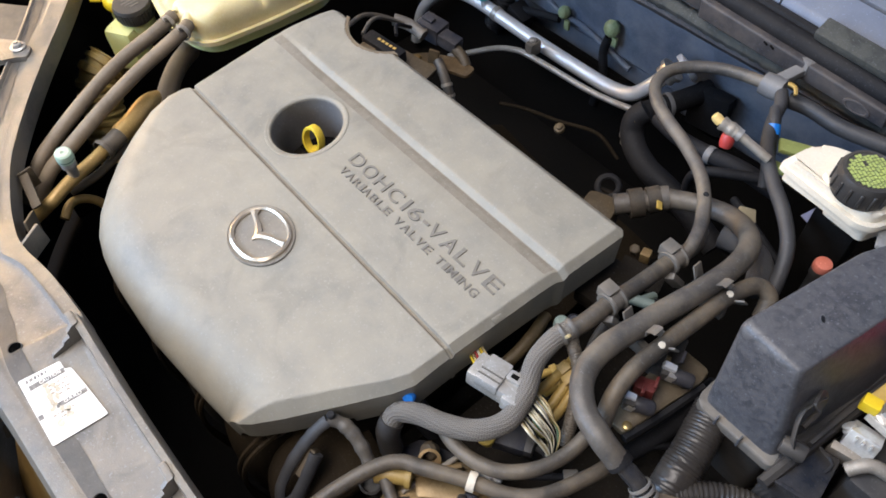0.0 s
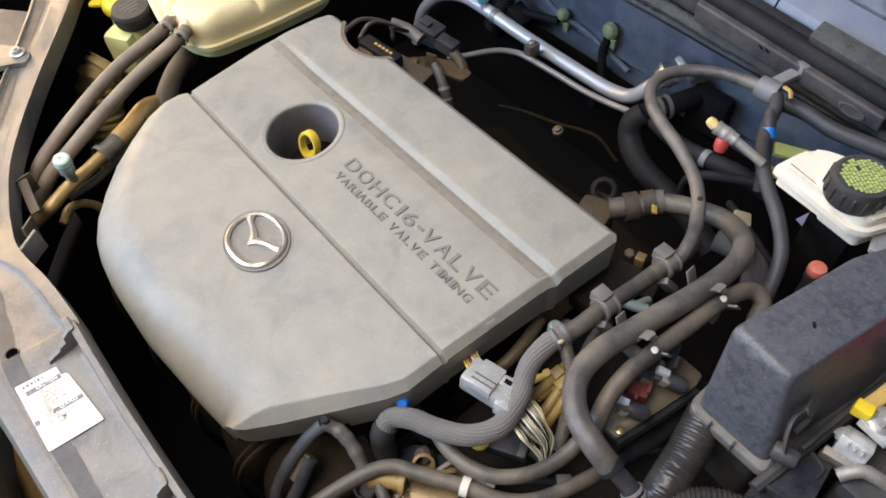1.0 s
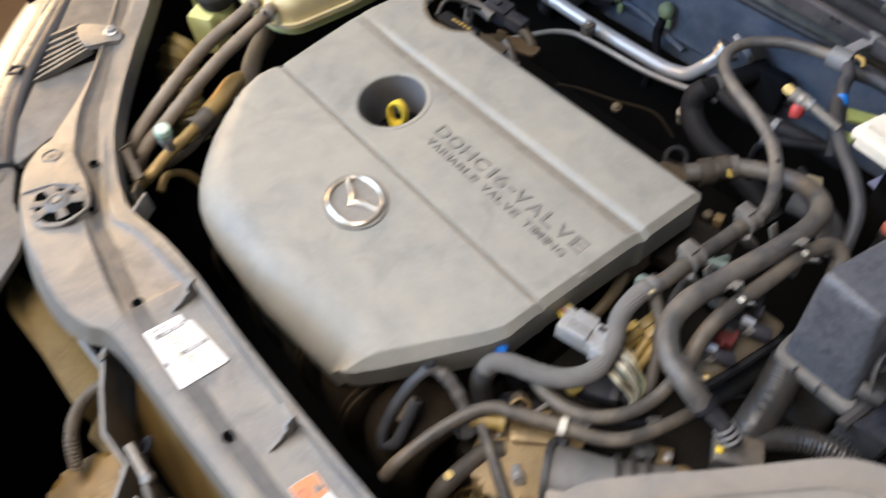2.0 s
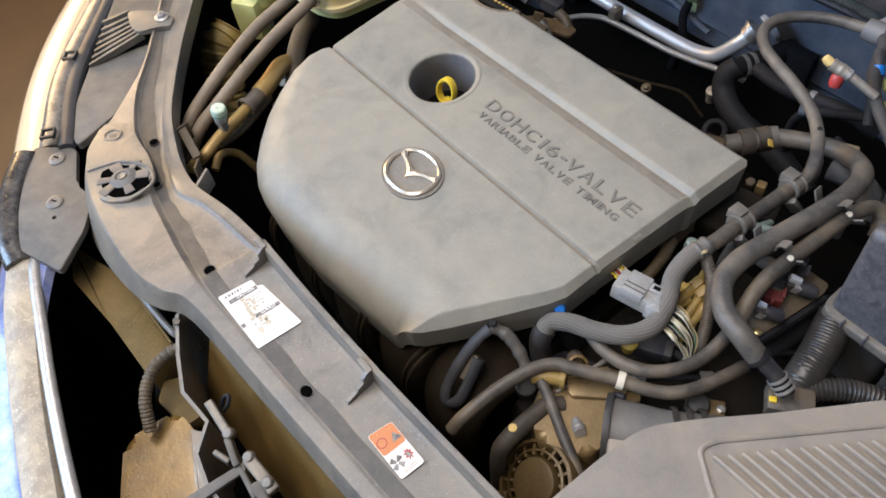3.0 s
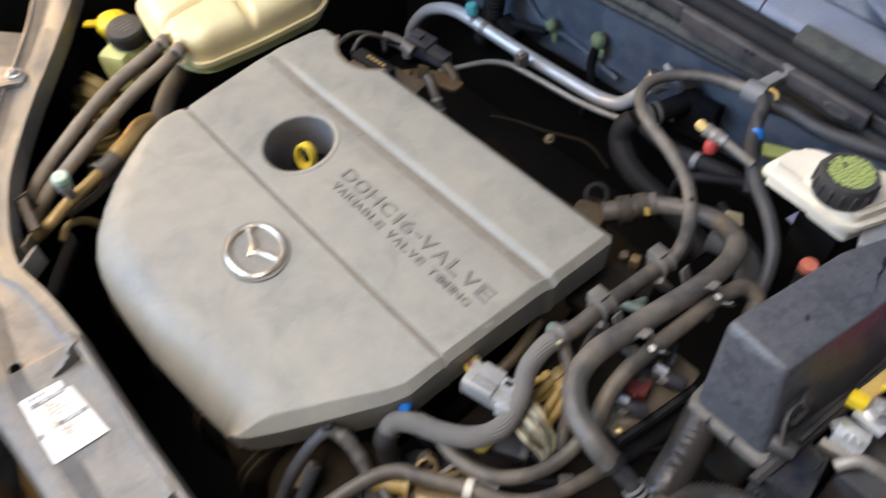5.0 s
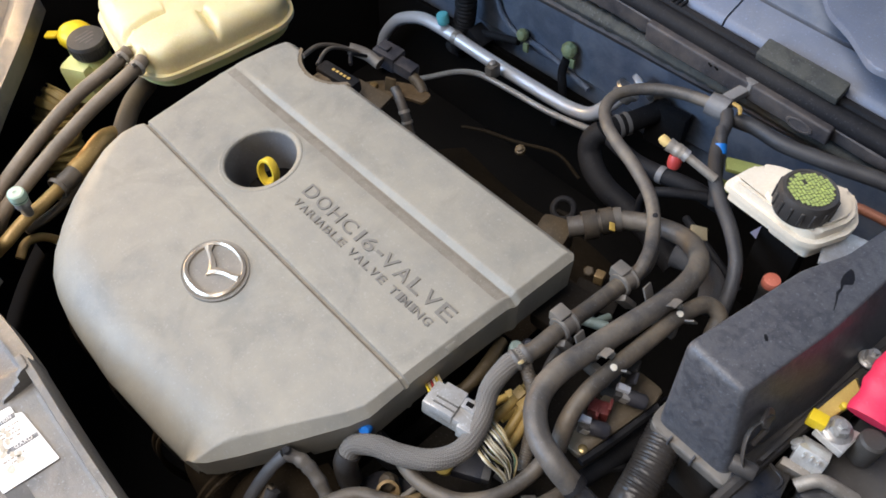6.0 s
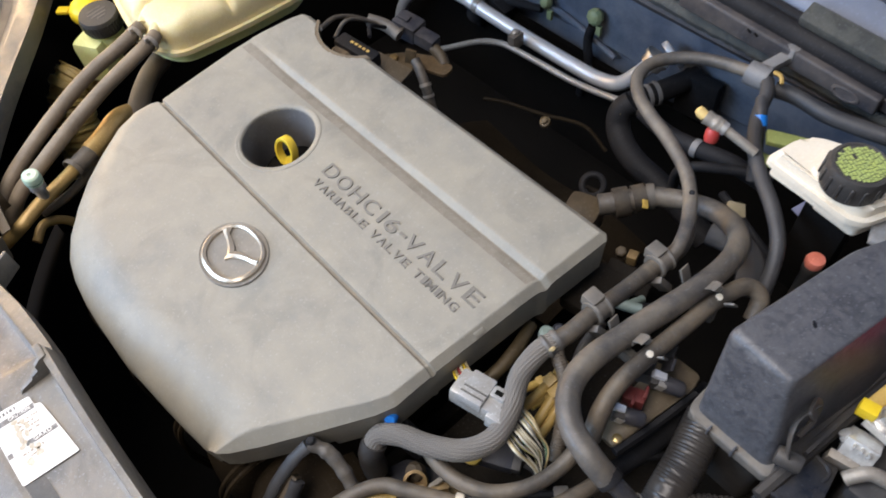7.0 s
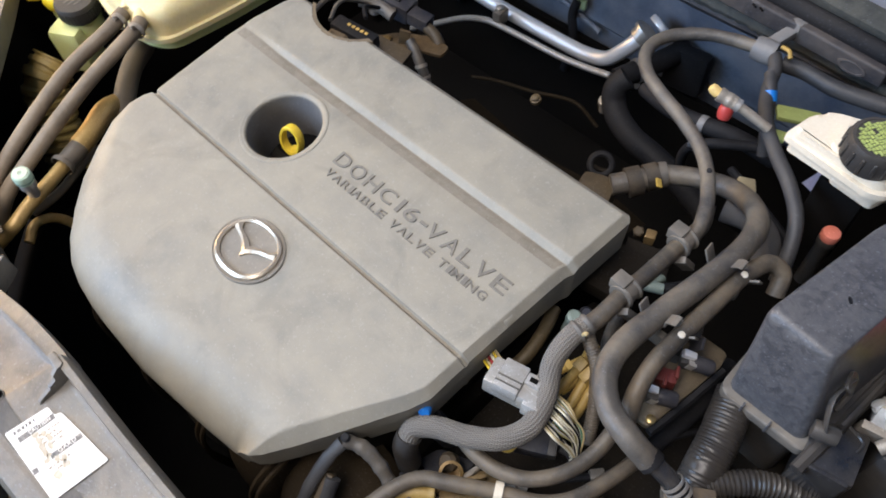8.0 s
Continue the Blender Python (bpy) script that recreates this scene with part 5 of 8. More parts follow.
def engine_block():
    t = thing("engine_block", "near-black engine block below the cover, deep shade in its colour", "engine", (-0.24, 0, 0.5))
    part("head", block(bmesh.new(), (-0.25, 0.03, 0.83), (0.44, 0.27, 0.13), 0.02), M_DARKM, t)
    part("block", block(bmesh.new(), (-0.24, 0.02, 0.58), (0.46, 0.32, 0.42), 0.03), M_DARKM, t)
    part("heat_shield", shield_sheet(), M_RUNNERD, t, "rust brown exhaust shield, darkened to its shade")
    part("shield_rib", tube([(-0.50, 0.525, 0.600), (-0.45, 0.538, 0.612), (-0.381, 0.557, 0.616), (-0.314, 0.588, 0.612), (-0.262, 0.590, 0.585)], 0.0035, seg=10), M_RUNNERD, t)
    part("shield_bolt", lathe(bmesh.new(), [(0.0105, -0.004), (0.0095, 0.002), (0.006, 0.003), (0.006, 0.008), (0.003, 0.009)], upright((-0.362, 0.540, 0.624), (0.1, -0.4, 1)), 9), M_OCHRED, t, "rusty bolt of the exhaust shield", False)
    return t


# metal taken near black for the deep shade under cover and hoses
M_DARKM = material("shade_dark_metal", (0.013, 0.011, 0.009), 0.8, 0, (0.026, 0.020, 0.013), 0.7, 20, 300, 0.3, None, 0, 0.12)
# rust brown darkened to the shade behind the engine
M_RUNNERD = material("shade_dark_rust", (0.020, 0.014, 0.0075), 0.8, 0, (0.006, 0.0045, 0.003), 0.8, 9, 300, 0.4, None, 0, 0.08)
engine_block()


M_RUNNERL = material("tan_dusty_plastic", (0.020, 0.014, 0.008), 0.7, 0, (0.012, 0.009, 0.006), 0.8, 14, 500, 0.2, (0.085, 0.055, 0.022), 0.18, 0.10, 0, 12)


def intake():
    """Plastic runners that bulge out in front of the block, with thin ribs."""
    t = thing("intake_manifold", "brown dusty plastic intake manifold with bulging runners", "manifold", (-0.23, -0.2, 0.7))
    part("plenum", block(bmesh.new(), (-0.245, -0.15, 0.85), (0.32, 0.05, 0.04), 0.015), M_RUNNER, t)
    for x in (-0.327, -0.227, -0.126, -0.036):
        r = part("runner", tube([(x + 0.004, -0.095, 0.835), (x, -0.138, 0.846), (x, -0.174, 0.836), (x, -0.188, 0.79), (x, -0.182, 0.72), (x, -0.14, 0.65)], 0.045, seg=26, flat=0.42), M_RUNNERL, t)
        for dx in (-0.0535, -0.045):
            part("rib", tube([(x + dx, -0.145, 0.872), (x + dx, -0.190, 0.866), (x + dx, -0.209, 0.846), (x + dx, -0.214, 0.80), (x + dx, -0.206, 0.74)], 0.0028, seg=6), M_RUNNERL, r)
    return t


intake()


# ---- hoses and pipes ----
def hose(name, label, pts, r, mat, rf=None, group="", category="hose", ends=True, **kw):
    t = thing(name, label, category, pts[0], group)
    part("tube", tube(pts, r, rf=rf or worn(0.05, 0.03, pts[0][0] * 9), hollow=0.6 if ends else 0.0, **kw), mat, t)
    return t


def band(parent, at, way, r, width, mat, label="", name="band"):
    return part(name, lathe(bmesh.new(), [(r * 0.98, -width / 2), (r * 1.06, -width / 2), (r * 1.08, 0), (r * 1.06, width / 2), (r * 0.98, width / 2)], upright(at, way), 24, caps=False), mat, parent, label)


M_GREYD2 = material("dusty_clamp_plastic", (0.075, 0.072, 0.068), 0.55, 0, (0.12, 0.112, 0.10), 0.7, 40, 500, 0.15, DUST, 0.3, 0.4, 0, 30)
M_YELLOWO2 = material("dull_yellow_paint", (0.52, 0.36, 0.07), 0.55, 0, (0.3, 0.22, 0.07), 0.6, 60, 500, 0.1)
M_GRIMEH = material("grimy_collar_rubber", (0.022, 0.020, 0.017), 0.6, 0, (0.06, 0.048, 0.033), 0.8, 30, 500, 0.3, (0.13, 0.10, 0.07), 0.4, 0.4, 0, 30, 0.9)
fat = hose("coolant_hose", "dusty thick grey rubber coolant hose bent over the gearbox", [(-0.012, 0.335, 0.895), (0.02, 0.350, 0.90), (0.058, 0.352, 0.91), (0.088, 0.330, 0.93), (0.1065, 0.300, 0.946), (0.112, 0.262, 0.953), (0.1065, 0.21, 0.954), (0.097, 0.155, 0.954), (0.0905, 0.105, 0.954), (0.0965, 0.072, 0.952), (0.118, 0.050, 0.95), (0.145, 0.0415, 0.948), (0.167, 0.042, 0.935)], 0.0112, M_RUBBERG, seg=20)
band(fat, (0.168, 0.043, 0.934), (1, 0, -0.45), 0.0112, 0.008, M_SEAL, "black hose clamp")
part("pipe_stub", tube([(0.168, 0.043, 0.935), (0.188, 0.044, 0.926), (0.206, 0.044, 0.912)], 0.0085, seg=14), M_GLOSSK, fat, "glossy dark pipe stub")
for k in range(3):
    band(fat, (0.192 + 0.005 * k, 0.044, 0.924 - 0.0035 * k), (1, 0, -0.7), 0.0098, 0.003, M_STEEL)
part("neck", tube([(-0.052, 0.288, 0.886), (-0.038, 0.304, 0.889), (-0.012, 0.335, 0.895)], 0.0125, seg=16), M_RUBBERG, fat)
band(fat, (-0.016, 0.332, 0.894), (0.7, 0.7, 0.1), 0.0135, 0.009, M_GREYD2, "dusty grey hose clamp")
part("paint_mark", block(bmesh.new(), (-0.0085, 0.3125, 0.9035), (0.007, 0.012, 0.002), 0.0008, (0, 25, 40)), M_YELLOWO2, fat, "torn yellow tape")
for p, q, r in (((-0.040, 0.300, 0.888), (-0.030, 0.313, 0.890), 0.0175), ((-0.028, 0.317, 0.891), (-0.019, 0.329, 0.8935), 0.0158)):
    part("collar", tube([p, ((p[0] + q[0]) / 2, (p[1] + q[1]) / 2, (p[2] + q[2]) / 2), q], r, seg=18), M_GRIMEH, fat)

thin = hose("vapour_hose", "thin dusty rubber hose held by two small clips", [(0.158, 0.262, 0.918), (0.152, 0.276, 0.934), (0.138, 0.272, 0.943), (0.1295, 0.25, 0.944), (0.1265, 0.232, 0.944), (0.1235, 0.188, 0.944), (0.1205, 0.145, 0.944), (0.1195, 0.112, 0.942), (0.1235, 0.085, 0.934), (0.131, 0.065, 0.915)], 0.0085, M_RUBBERD)
for x, y in ((0.128, 0.240), (0.1215, 0.149)):
    part("paint_dot", lathe(bmesh.new(), [(0.0034, 0.007), (0.0034, 0.0088), (0.0015, 0.0092)], upright((x, y, 0.944), (0.1, -0.2, 1)), 14), M_WHITE, thin, "white paint dot")

rail = hose("fuel_hose", "dusty rubber hose running through two black clips", [(0.058, 0.288, 0.942), (0.067, 0.262, 0.944), (0.0645, 0.232, 0.945), (0.062, 0.185, 0.947), (0.0595, 0.15, 0.95), (0.058, 0.115, 0.949), (0.054, 0.097, 0.947)], 0.0085, M_RUBBERD)


def hose_clip(at, way):
    """Two-part black clip that grips a hose and stands on a foot."""
    t = thing("hose_clip", "grey-black plastic clip gripping the rubber hose", "clip", (at[0], at[1], at[2] - 0.02), "clips along the hose")
    m = upright(at, way)
    part("collar", lathe(bmesh.new(), [(0.0088, -0.009), (0.0125, -0.009), (0.0135, -0.0065), (0.0115, -0.005), (0.0115, 0.005), (0.0135, 0.0065), (0.0125, 0.009), (0.0088, 0.009)], m, 22, caps=False), M_GREYD, t)
    bm = bmesh.new()
    block(bm, (0, 0, 0), (0.016, 0.013, 0.016), 0.0015)
    bmesh.ops.transform(bm, matrix=m @ Matrix.Translation((-0.0075, 0.0085, 0)), verts=bm.verts)
    part("lock", bm, M_GREYD, t)
    part("foot", block(bmesh.new(), (at[0] + 0.013, at[1] - 0.012, at[2] - 0.012), (0.012, 0.007, 0.024), 0.001, (20, -30, 20)), M_GREYD, t)
    return t


M_GREYD = material("dusty_clip_plastic", (0.070, 0.069, 0.068), 0.5, 0, (0.14, 0.13, 0.115), 0.7, 40, 500, 0.15, DUST, 0.4, 0.5, 0, 30)
hose_clip((0.0645, 0.236, 0.945), (-0.05, -1, 0.03))
hose_clip((0.0595, 0.151, 0.95), (-0.05, -1, 0.03))

braid = hose("braided_hose", "braided fabric covered hose curving beside the engine cover", [(0.0535, 0.098, 0.947), (0.05, 0.082, 0.944), (0.0525, 0.056, 0.936), (0.068, 0.028, 0.928), (0.074, 0.0, 0.922), (0.062, -0.025, 0.918), (0.038, -0.043, 0.916), (0.014, -0.055, 0.916), (-0.002, -0.068, 0.912), (-0.002, -0.079, 0.90), (0.002, -0.085, 0.875)], 0.0098, M_BRAID, seg=96, n=14, rf=worn(0.02, 0.05), groove=(19, 0.035, 14.0))
part("tape", tube([(0.0545, 0.103, 0.948), (0.053, 0.096, 0.947), (0.051, 0.088, 0.9455)], 0.0105, seg=16, n=6, rf=worn(0.35, 0.006)), M_GREYD, braid, "lumpy tape over the joint")
part("tie_end", block(bmesh.new(), (0.060, 0.088, 0.955), (0.003, 0.004, 0.010), 0.001, (0, 30, 0)), M_TAN, braid, "pale tie end")
part("elbow", tube([(-0.003, -0.075, 0.905), (-0.002, -0.083, 0.892), (0.003, -0.086, 0.865)], 0.012, seg=16), M_BLACK, braid)

branch = hose("branch_hose", "thin dark corrugated sleeve dropping from the hose joint", [(0.056, 0.098, 0.945), (0.063, 0.094, 0.938), (0.079, 0.087, 0.925), (0.089, 0.077, 0.91), (0.103, 0.058, 0.89), (0.112, 0.041, 0.87)], 0.0066, M_RUBBERD, rf=ribbed(0.0028, 0.04), step=0.0007)

loop = hose("low_loop_hose", "dusty rubber hose looping low over the gearbox", [(0.025, -0.038, 0.905), (0.034, -0.0435, 0.902), (0.055, -0.0455, 0.899), (0.078, -0.041, 0.898), (0.101, -0.028, 0.898), (0.119, -0.003, 0.899), (0.127, 0.028, 0.90), (0.127, 0.058, 0.905)], 0.0071, M_RUBBERD)

low = hose("breather_hose", "long dusty rubber hose with a white band", [(0.006, -0.216, 0.872), (0.008, -0.198, 0.886), (0.011, -0.158, 0.893), (0.0185, -0.118, 0.896), (0.030, -0.094, 0.896), (0.05, -0.080, 0.895), (0.086, -0.0555, 0.892), (0.118, -0.036, 0.889), (0.138, -0.012, 0.888), (0.151, 0.029, 0.884), (0.156, 0.060, 0.876)], 0.0072, M_RUBBERD)
# the same hose further on, coloured black for the shade it lies in
part("shaded_end", tube([(0.156, 0.058, 0.8765), (0.158, 0.077, 0.870), (0.164, 0.122, 0.860), (0.167, 0.165, 0.858), (0.163, 0.21, 0.85)], 0.0088, seg=14), M_SEAL, low, "end of the same hose, dark with its shade")
band(low, (0.087, -0.0548, 0.892), (0.85, 0.5, -0.06), 0.0088, 0.0075, M_WHITE, "white band")

drop = hose("drop_hose", "dusty black rubber hose falling in front of the gearbox", [(0.030, -0.112, 0.884), (0.05, -0.119, 0.878), (0.085, -0.134, 0.872), (0.118, -0.146, 0.862), (0.14, -0.155, 0.84)], 0.0062, M_RUBBERD)

vac = hose("vacuum_hose", "thin rubber vacuum hose arching up to the cowl clip", [(0.068, 0.248, 0.945), (0.0665, 0.262, 0.949), (0.056, 0.288, 0.95), (0.036, 0.318, 0.951), (0.010, 0.342, 0.953), (-0.028, 0.362, 0.955), (-0.062, 0.376, 0.956), (-0.092, 0.392, 0.956), (-0.112, 0.414, 0.956), (-0.116, 0.440, 0.957), (-0.104, 0.464, 0.958), (-0.078, 0.484, 0.960), (-0.05, 0.494, 0.962), (-0.022, 0.498, 0.964)], 0.0074, M_RUBBERG)
band(vac, (-0.018, 0.4982, 0.9642), (1, 0.1, 0.05), 0.0082, 0.012, M_SEAL, "black end sleeve", "sleeve")
part("paint_mark", lathe(bmesh.new(), [(0.003, 0.0074), (0.003, 0.0082), (0.001, 0.0084)], upright((0.036, 0.318, 0.951), (0.2, -0.2, 1)), 10), M_SEAL, vac, "dark speck")
vac2 = hose("cowl_hose", "thin rubber hose dropping from the cowl clip", [(0.001, 0.494, 0.968), (0.012, 0.478, 0.966), (0.022, 0.45, 0.958), (0.043, 0.415, 0.955), (0.073, 0.384, 0.955), (0.103, 0.36, 0.952), (0.128, 0.335, 0.945), (0.142, 0.31, 0.93), (0.15, 0.285, 0.905)], 0.0076, M_RUBBER)
hose("cowl_pipe", "black rubber hose lying along the cowl", [(0.01, 0.50, 0.958), (0.035, 0.505, 0.958), (0.075, 0.503, 0.958), (0.13, 0.512, 0.96), (0.20, 0.525, 0.962), (0.34, 0.53, 0.96)], 0.0092, M_RUBBER)


def cowl_clip():
    t = thing("cowl_hose_clip", "grey plastic clip holding the hose on the cowl", "clip", (-0.012, 0.505, 0.955))
    part("collar", lathe(bmesh.new(), [(0.008, -0.013), (0.0135, -0.012), (0.0145, 0), (0.0135, 0.012), (0.008, 0.013)], upright((-0.012, 0.498, 0.965), (1, 0.1, 0)), 18), M_GREYC, t)
    part("post", block(bmesh.new(), (-0.006, 0.519, 0.974), (0.014, 0.035, 0.01), 0.002, (12, 0, -18)), M_GREYC, t)
    part("head", block(bmesh.new(), (-0.002, 0.536, 0.982), (0.02, 0.012, 0.016), 0.003, (0, 0, -18)), M_GREYC, t)
    part("tie", tube([(0.004, 0.499, 0.979), (0.014, 0.494, 0.982), (0.02, 0.488, 0.979)], 0.0024, seg=6), M_OCHRES, t)
    part("spot", lathe(bmesh.new(), [(0.012, 0), (0.012, 0.003), (0.008, 0.004)], upright((-0.046, 0.5475, 0.975), (0, -1, 0.1)), 20), M_COWL, t, "dark rubber plug")
    return t


M_GREYC = material("grey_clip", (0.125, 0.13, 0.14), 0.5, 0, (0.19, 0.19, 0.19), 0.6, 40, 500, 0.1, DUST, 0.2)
cowl_clip()


# ---- round the brake reservoir ----
M_TIP = material("pale_yellow_plastic", (0.72, 0.52, 0.20), 0.45, 0, (0.6, 0.42, 0.15), 0.6, 60, 500, 0.08)


def service_port():
    t = thing("service_port", "small metal service port with a red and yellow cap", "port", (0.0, 0.385, 0.97))
    part("pipe", tube([(0.002, 0.390, 0.982), (0.015, 0.393, 0.978), (0.030, 0.396, 0.972), (0.052, 0.401, 0.962)], 0.0052, seg=12), M_STEELD, t)
    part("body", tube([(-0.006, 0.388, 0.9845), (0.003, 0.390, 0.982), (0.012, 0.392, 0.979)], 0.0078, seg=14, rf=worn(0.12, 0.006)), M_STEELD, t)
    part("cap", lathe(bmesh.new(), [(0.0068, -0.007), (0.0078, -0.004), (0.0078, 0.004), (0.0062, 0.008)], upright((0.008, 0.386, 0.969), (0.15, -0.35, -0.9)), 18), M_RED, t, "red plastic cap")
    part("tip", lathe(bmesh.new(), [(0.0055, -0.003), (0.0058, 0.003), (0.0045, 0.007), (0.002, 0.008)], upright((-0.009, 0.387, 0.9865), (-0.8, -0.15, 0.5)), 14), M_TIP, t, "pale yellow plastic tip")
    band(t, (0.015, 0.393, 0.978), (0.9, 0.2, -0.25), 0.0066, 0.006, M_STEEL)
    t = thing("blue_tape_pipe", "black pipe with a bright blue tape band", "pipe", (0.03, 0.44, 0.93))
    part("pipe", tube([(0.012, 0.47, 0.965), (0.024, 0.452, 0.96), (0.04, 0.43, 0.94), (0.055, 0.415, 0.91)], 0.007, seg=12), M_RUBBER, t)
    band(t, (0.027, 0.447, 0.957), (0.5, -0.6, -0.5), 0.0075, 0.012, M_TAPE, "bright blue tape")
    t = thing("olive_bracket", "olive green plastic harness clip", "clip", (0.06, 0.45, 0.92))
    part("plate", block(bmesh.new(), (0.062, 0.455, 0.945), (0.05, 0.02, 0.006), 0.002, (0, 10, 35)), M_OLIVE, t)
    part("plate", block(bmesh.new(), (0.052, 0.43, 0.93), (0.025, 0.014, 0.005), 0.001, (0, 0, 15)), M_OLIVE, t)
    t = thing("heater_return_hose", "black rubber hose with a pale grey band", "hose", (-0.03, 0.43, 0.85))
    part("tube", tube([(-0.126, 0.463, 0.858), (-0.09, 0.447, 0.868), (-0.063, 0.439, 0.875), (-0.028, 0.439, 0.88), (0.013, 0.445, 0.882), (0.06, 0.455, 0.87)], 0.0105, seg=14), M_SEAL, t)
    band(t, (-0.03, 0.439, 0.8795), (1, 0.05, 0.1), 0.0108, 0.008, M_GREYC, "pale grey band")
    t = thing("vacuum_line", "black plastic line with a pale joint", "pipe", (0.0, 0.4, 0.91))
    part("line", tube([(-0.022, 0.398, 0.82), (-0.024, 0.392, 0.87), (-0.008, 0.387, 0.905), (0.03, 0.412, 0.91), (0.062, 0.428, 0.912)], 0.006, seg=10), M_SEAL, t)
    band(t, (-0.015, 0.384, 0.907), (1, 0.4, 0.1), 0.0066, 0.008, M_GREYC)
    return t


service_port()


def brake_reservoir():
    t = thing("brake_fluid_reservoir", "aged white plastic brake fluid reservoir with a black cap", "reservoir", (0.14, 0.38, 0.96))
    out = [(0.0765, 0.3640), (0.0845, 0.4060), (0.1000, 0.4170), (0.1780, 0.4390), (0.1975, 0.4080), (0.1970, 0.3890), (0.1830, 0.3570), (0.1690, 0.3500)]
    body = part("body", slab(bmesh.new(), round_outline([(0.0830, 0.3650), (0.0905, 0.4010), (0.1050, 0.4110), (0.1750, 0.4320), (0.1915, 0.4050), (0.1910, 0.3900), (0.1790, 0.3610), (0.1680, 0.3560)], 0.006, 4), 0.985, 1.014, 0.006, 4), M_WHITE, t)
    part("upper_step", slab(bmesh.new(), round_outline([(0.1180, 0.3640), (0.1160, 0.4060), (0.1740, 0.4260), (0.1870, 0.4030), (0.1860, 0.3900), (0.1760, 0.3660), (0.1660, 0.3600)], 0.007, 4), 1.010, 1.0175, 0.004, 3), M_WHITE, t)
    part("flange", slab(bmesh.new(), round_outline(out, 0.006, 4), 0.996, 1.003, 0.002, 2), M_WHITE, t)
    part("lower_shell", slab(bmesh.new(), round_outline([(0.1300, 0.3780), (0.1340, 0.3990), (0.1700, 0.4180), (0.1860, 0.4000), (0.1760, 0.3720)], 0.006, 4), 0.962, 0.997), M_WHITE, t)
    m = upright((0.1505, 0.3760, 1.016), (0.05, 0.0, 1))
    cap = part("cap", lathe(bmesh.new(), [(0.0262, -0.001), (0.0275, 0.004), (0.0275, 0.022), (0.0255, 0.0262), (0.0225, 0.027), (0.0215, 0.0262), (0.004, 0.0264)], m, 48), M_BLACK, t, "black ribbed screw cap")
    for k in range(16):
        a = 2 * math.pi * k / 16
        bm = block(bmesh.new(), (0.0275, 0, 0.012), (0.0028, 0.0032, 0.017), 0.0006, segs=1)
        bmesh.ops.transform(bm, matrix=m @ Matrix.Rotation(a, 4, "Z"), verts=bm.verts)
        part("grip_rib", bm, M_BLACK, cap)
    # small print round the cap, too worn to read
    random.seed(5)
    for row in range(12):
        y = -0.0195 + 0.0035 * row
        x = -math.sqrt(max(0, 0.0208**2 - y * y))
        end = -x
        while x < end - 0.0025:
            w = min(random.uniform(0.002, 0.0065), end - x)
            if random.random() < 0.985:
                bm = block(bmesh.new(), (x + w / 2, y, 0.0268), (w * 0.92, 0.0027, 0.0006))
                bmesh.ops.transform(bm, matrix=m @ Matrix.Rotation(radians(62), 4, "Z"), verts=bm.verts)
                part("print_bar", bm, M_LIME, cap)
            x += w + 0.0006
    part("bracket", block(bmesh.new(), (0.205, 0.385, 0.985), (0.045, 0.05, 0.006), 0.002, (0, 8, 20)), M_STEEL, t, "dull metal bracket")
    part("holder", block(bmesh.new(), (0.145, 0.40, 0.90), (0.05, 0.03, 0.11), 0.008), M_DARK, t)
    return t


brake_reservoir()


def red_cap():
    t = thing("fluid_cap", "faded red plastic cap with a black neck", "cap", (0.162, 0.37, 0.88))
    part("neck", lathe(bmesh.new(), [(0.008, -0.08), (0.008, -0.012), (0.0095, -0.01), (0.0095, 0)], upright((0.1615, 0.3615, 0.913)), 16), M_BLACK, t)
    part("cap", lathe(bmesh.new(), [(0.0075, -0.010), (0.0092, -0.008), (0.0096, 0.001), (0.0086, 0.004), (0.0045, 0.005)], upright((0.1615, 0.3615, 0.918)), 22), M_FADE, t)
    return t


M_FADE = material("faded_red_plastic", (0.55, 0.15, 0.10), 0.55, 0, (0.45, 0.13, 0.09), 0.6, 40, 500, 0.1, DUST, 0.2)
red_cap()


M_SPILL = material("oily_spill", (0.006, 0.006, 0.007), 0.3, 0, (0.012, 0.012, 0.013), 0.7, 200, 600, 0.1)


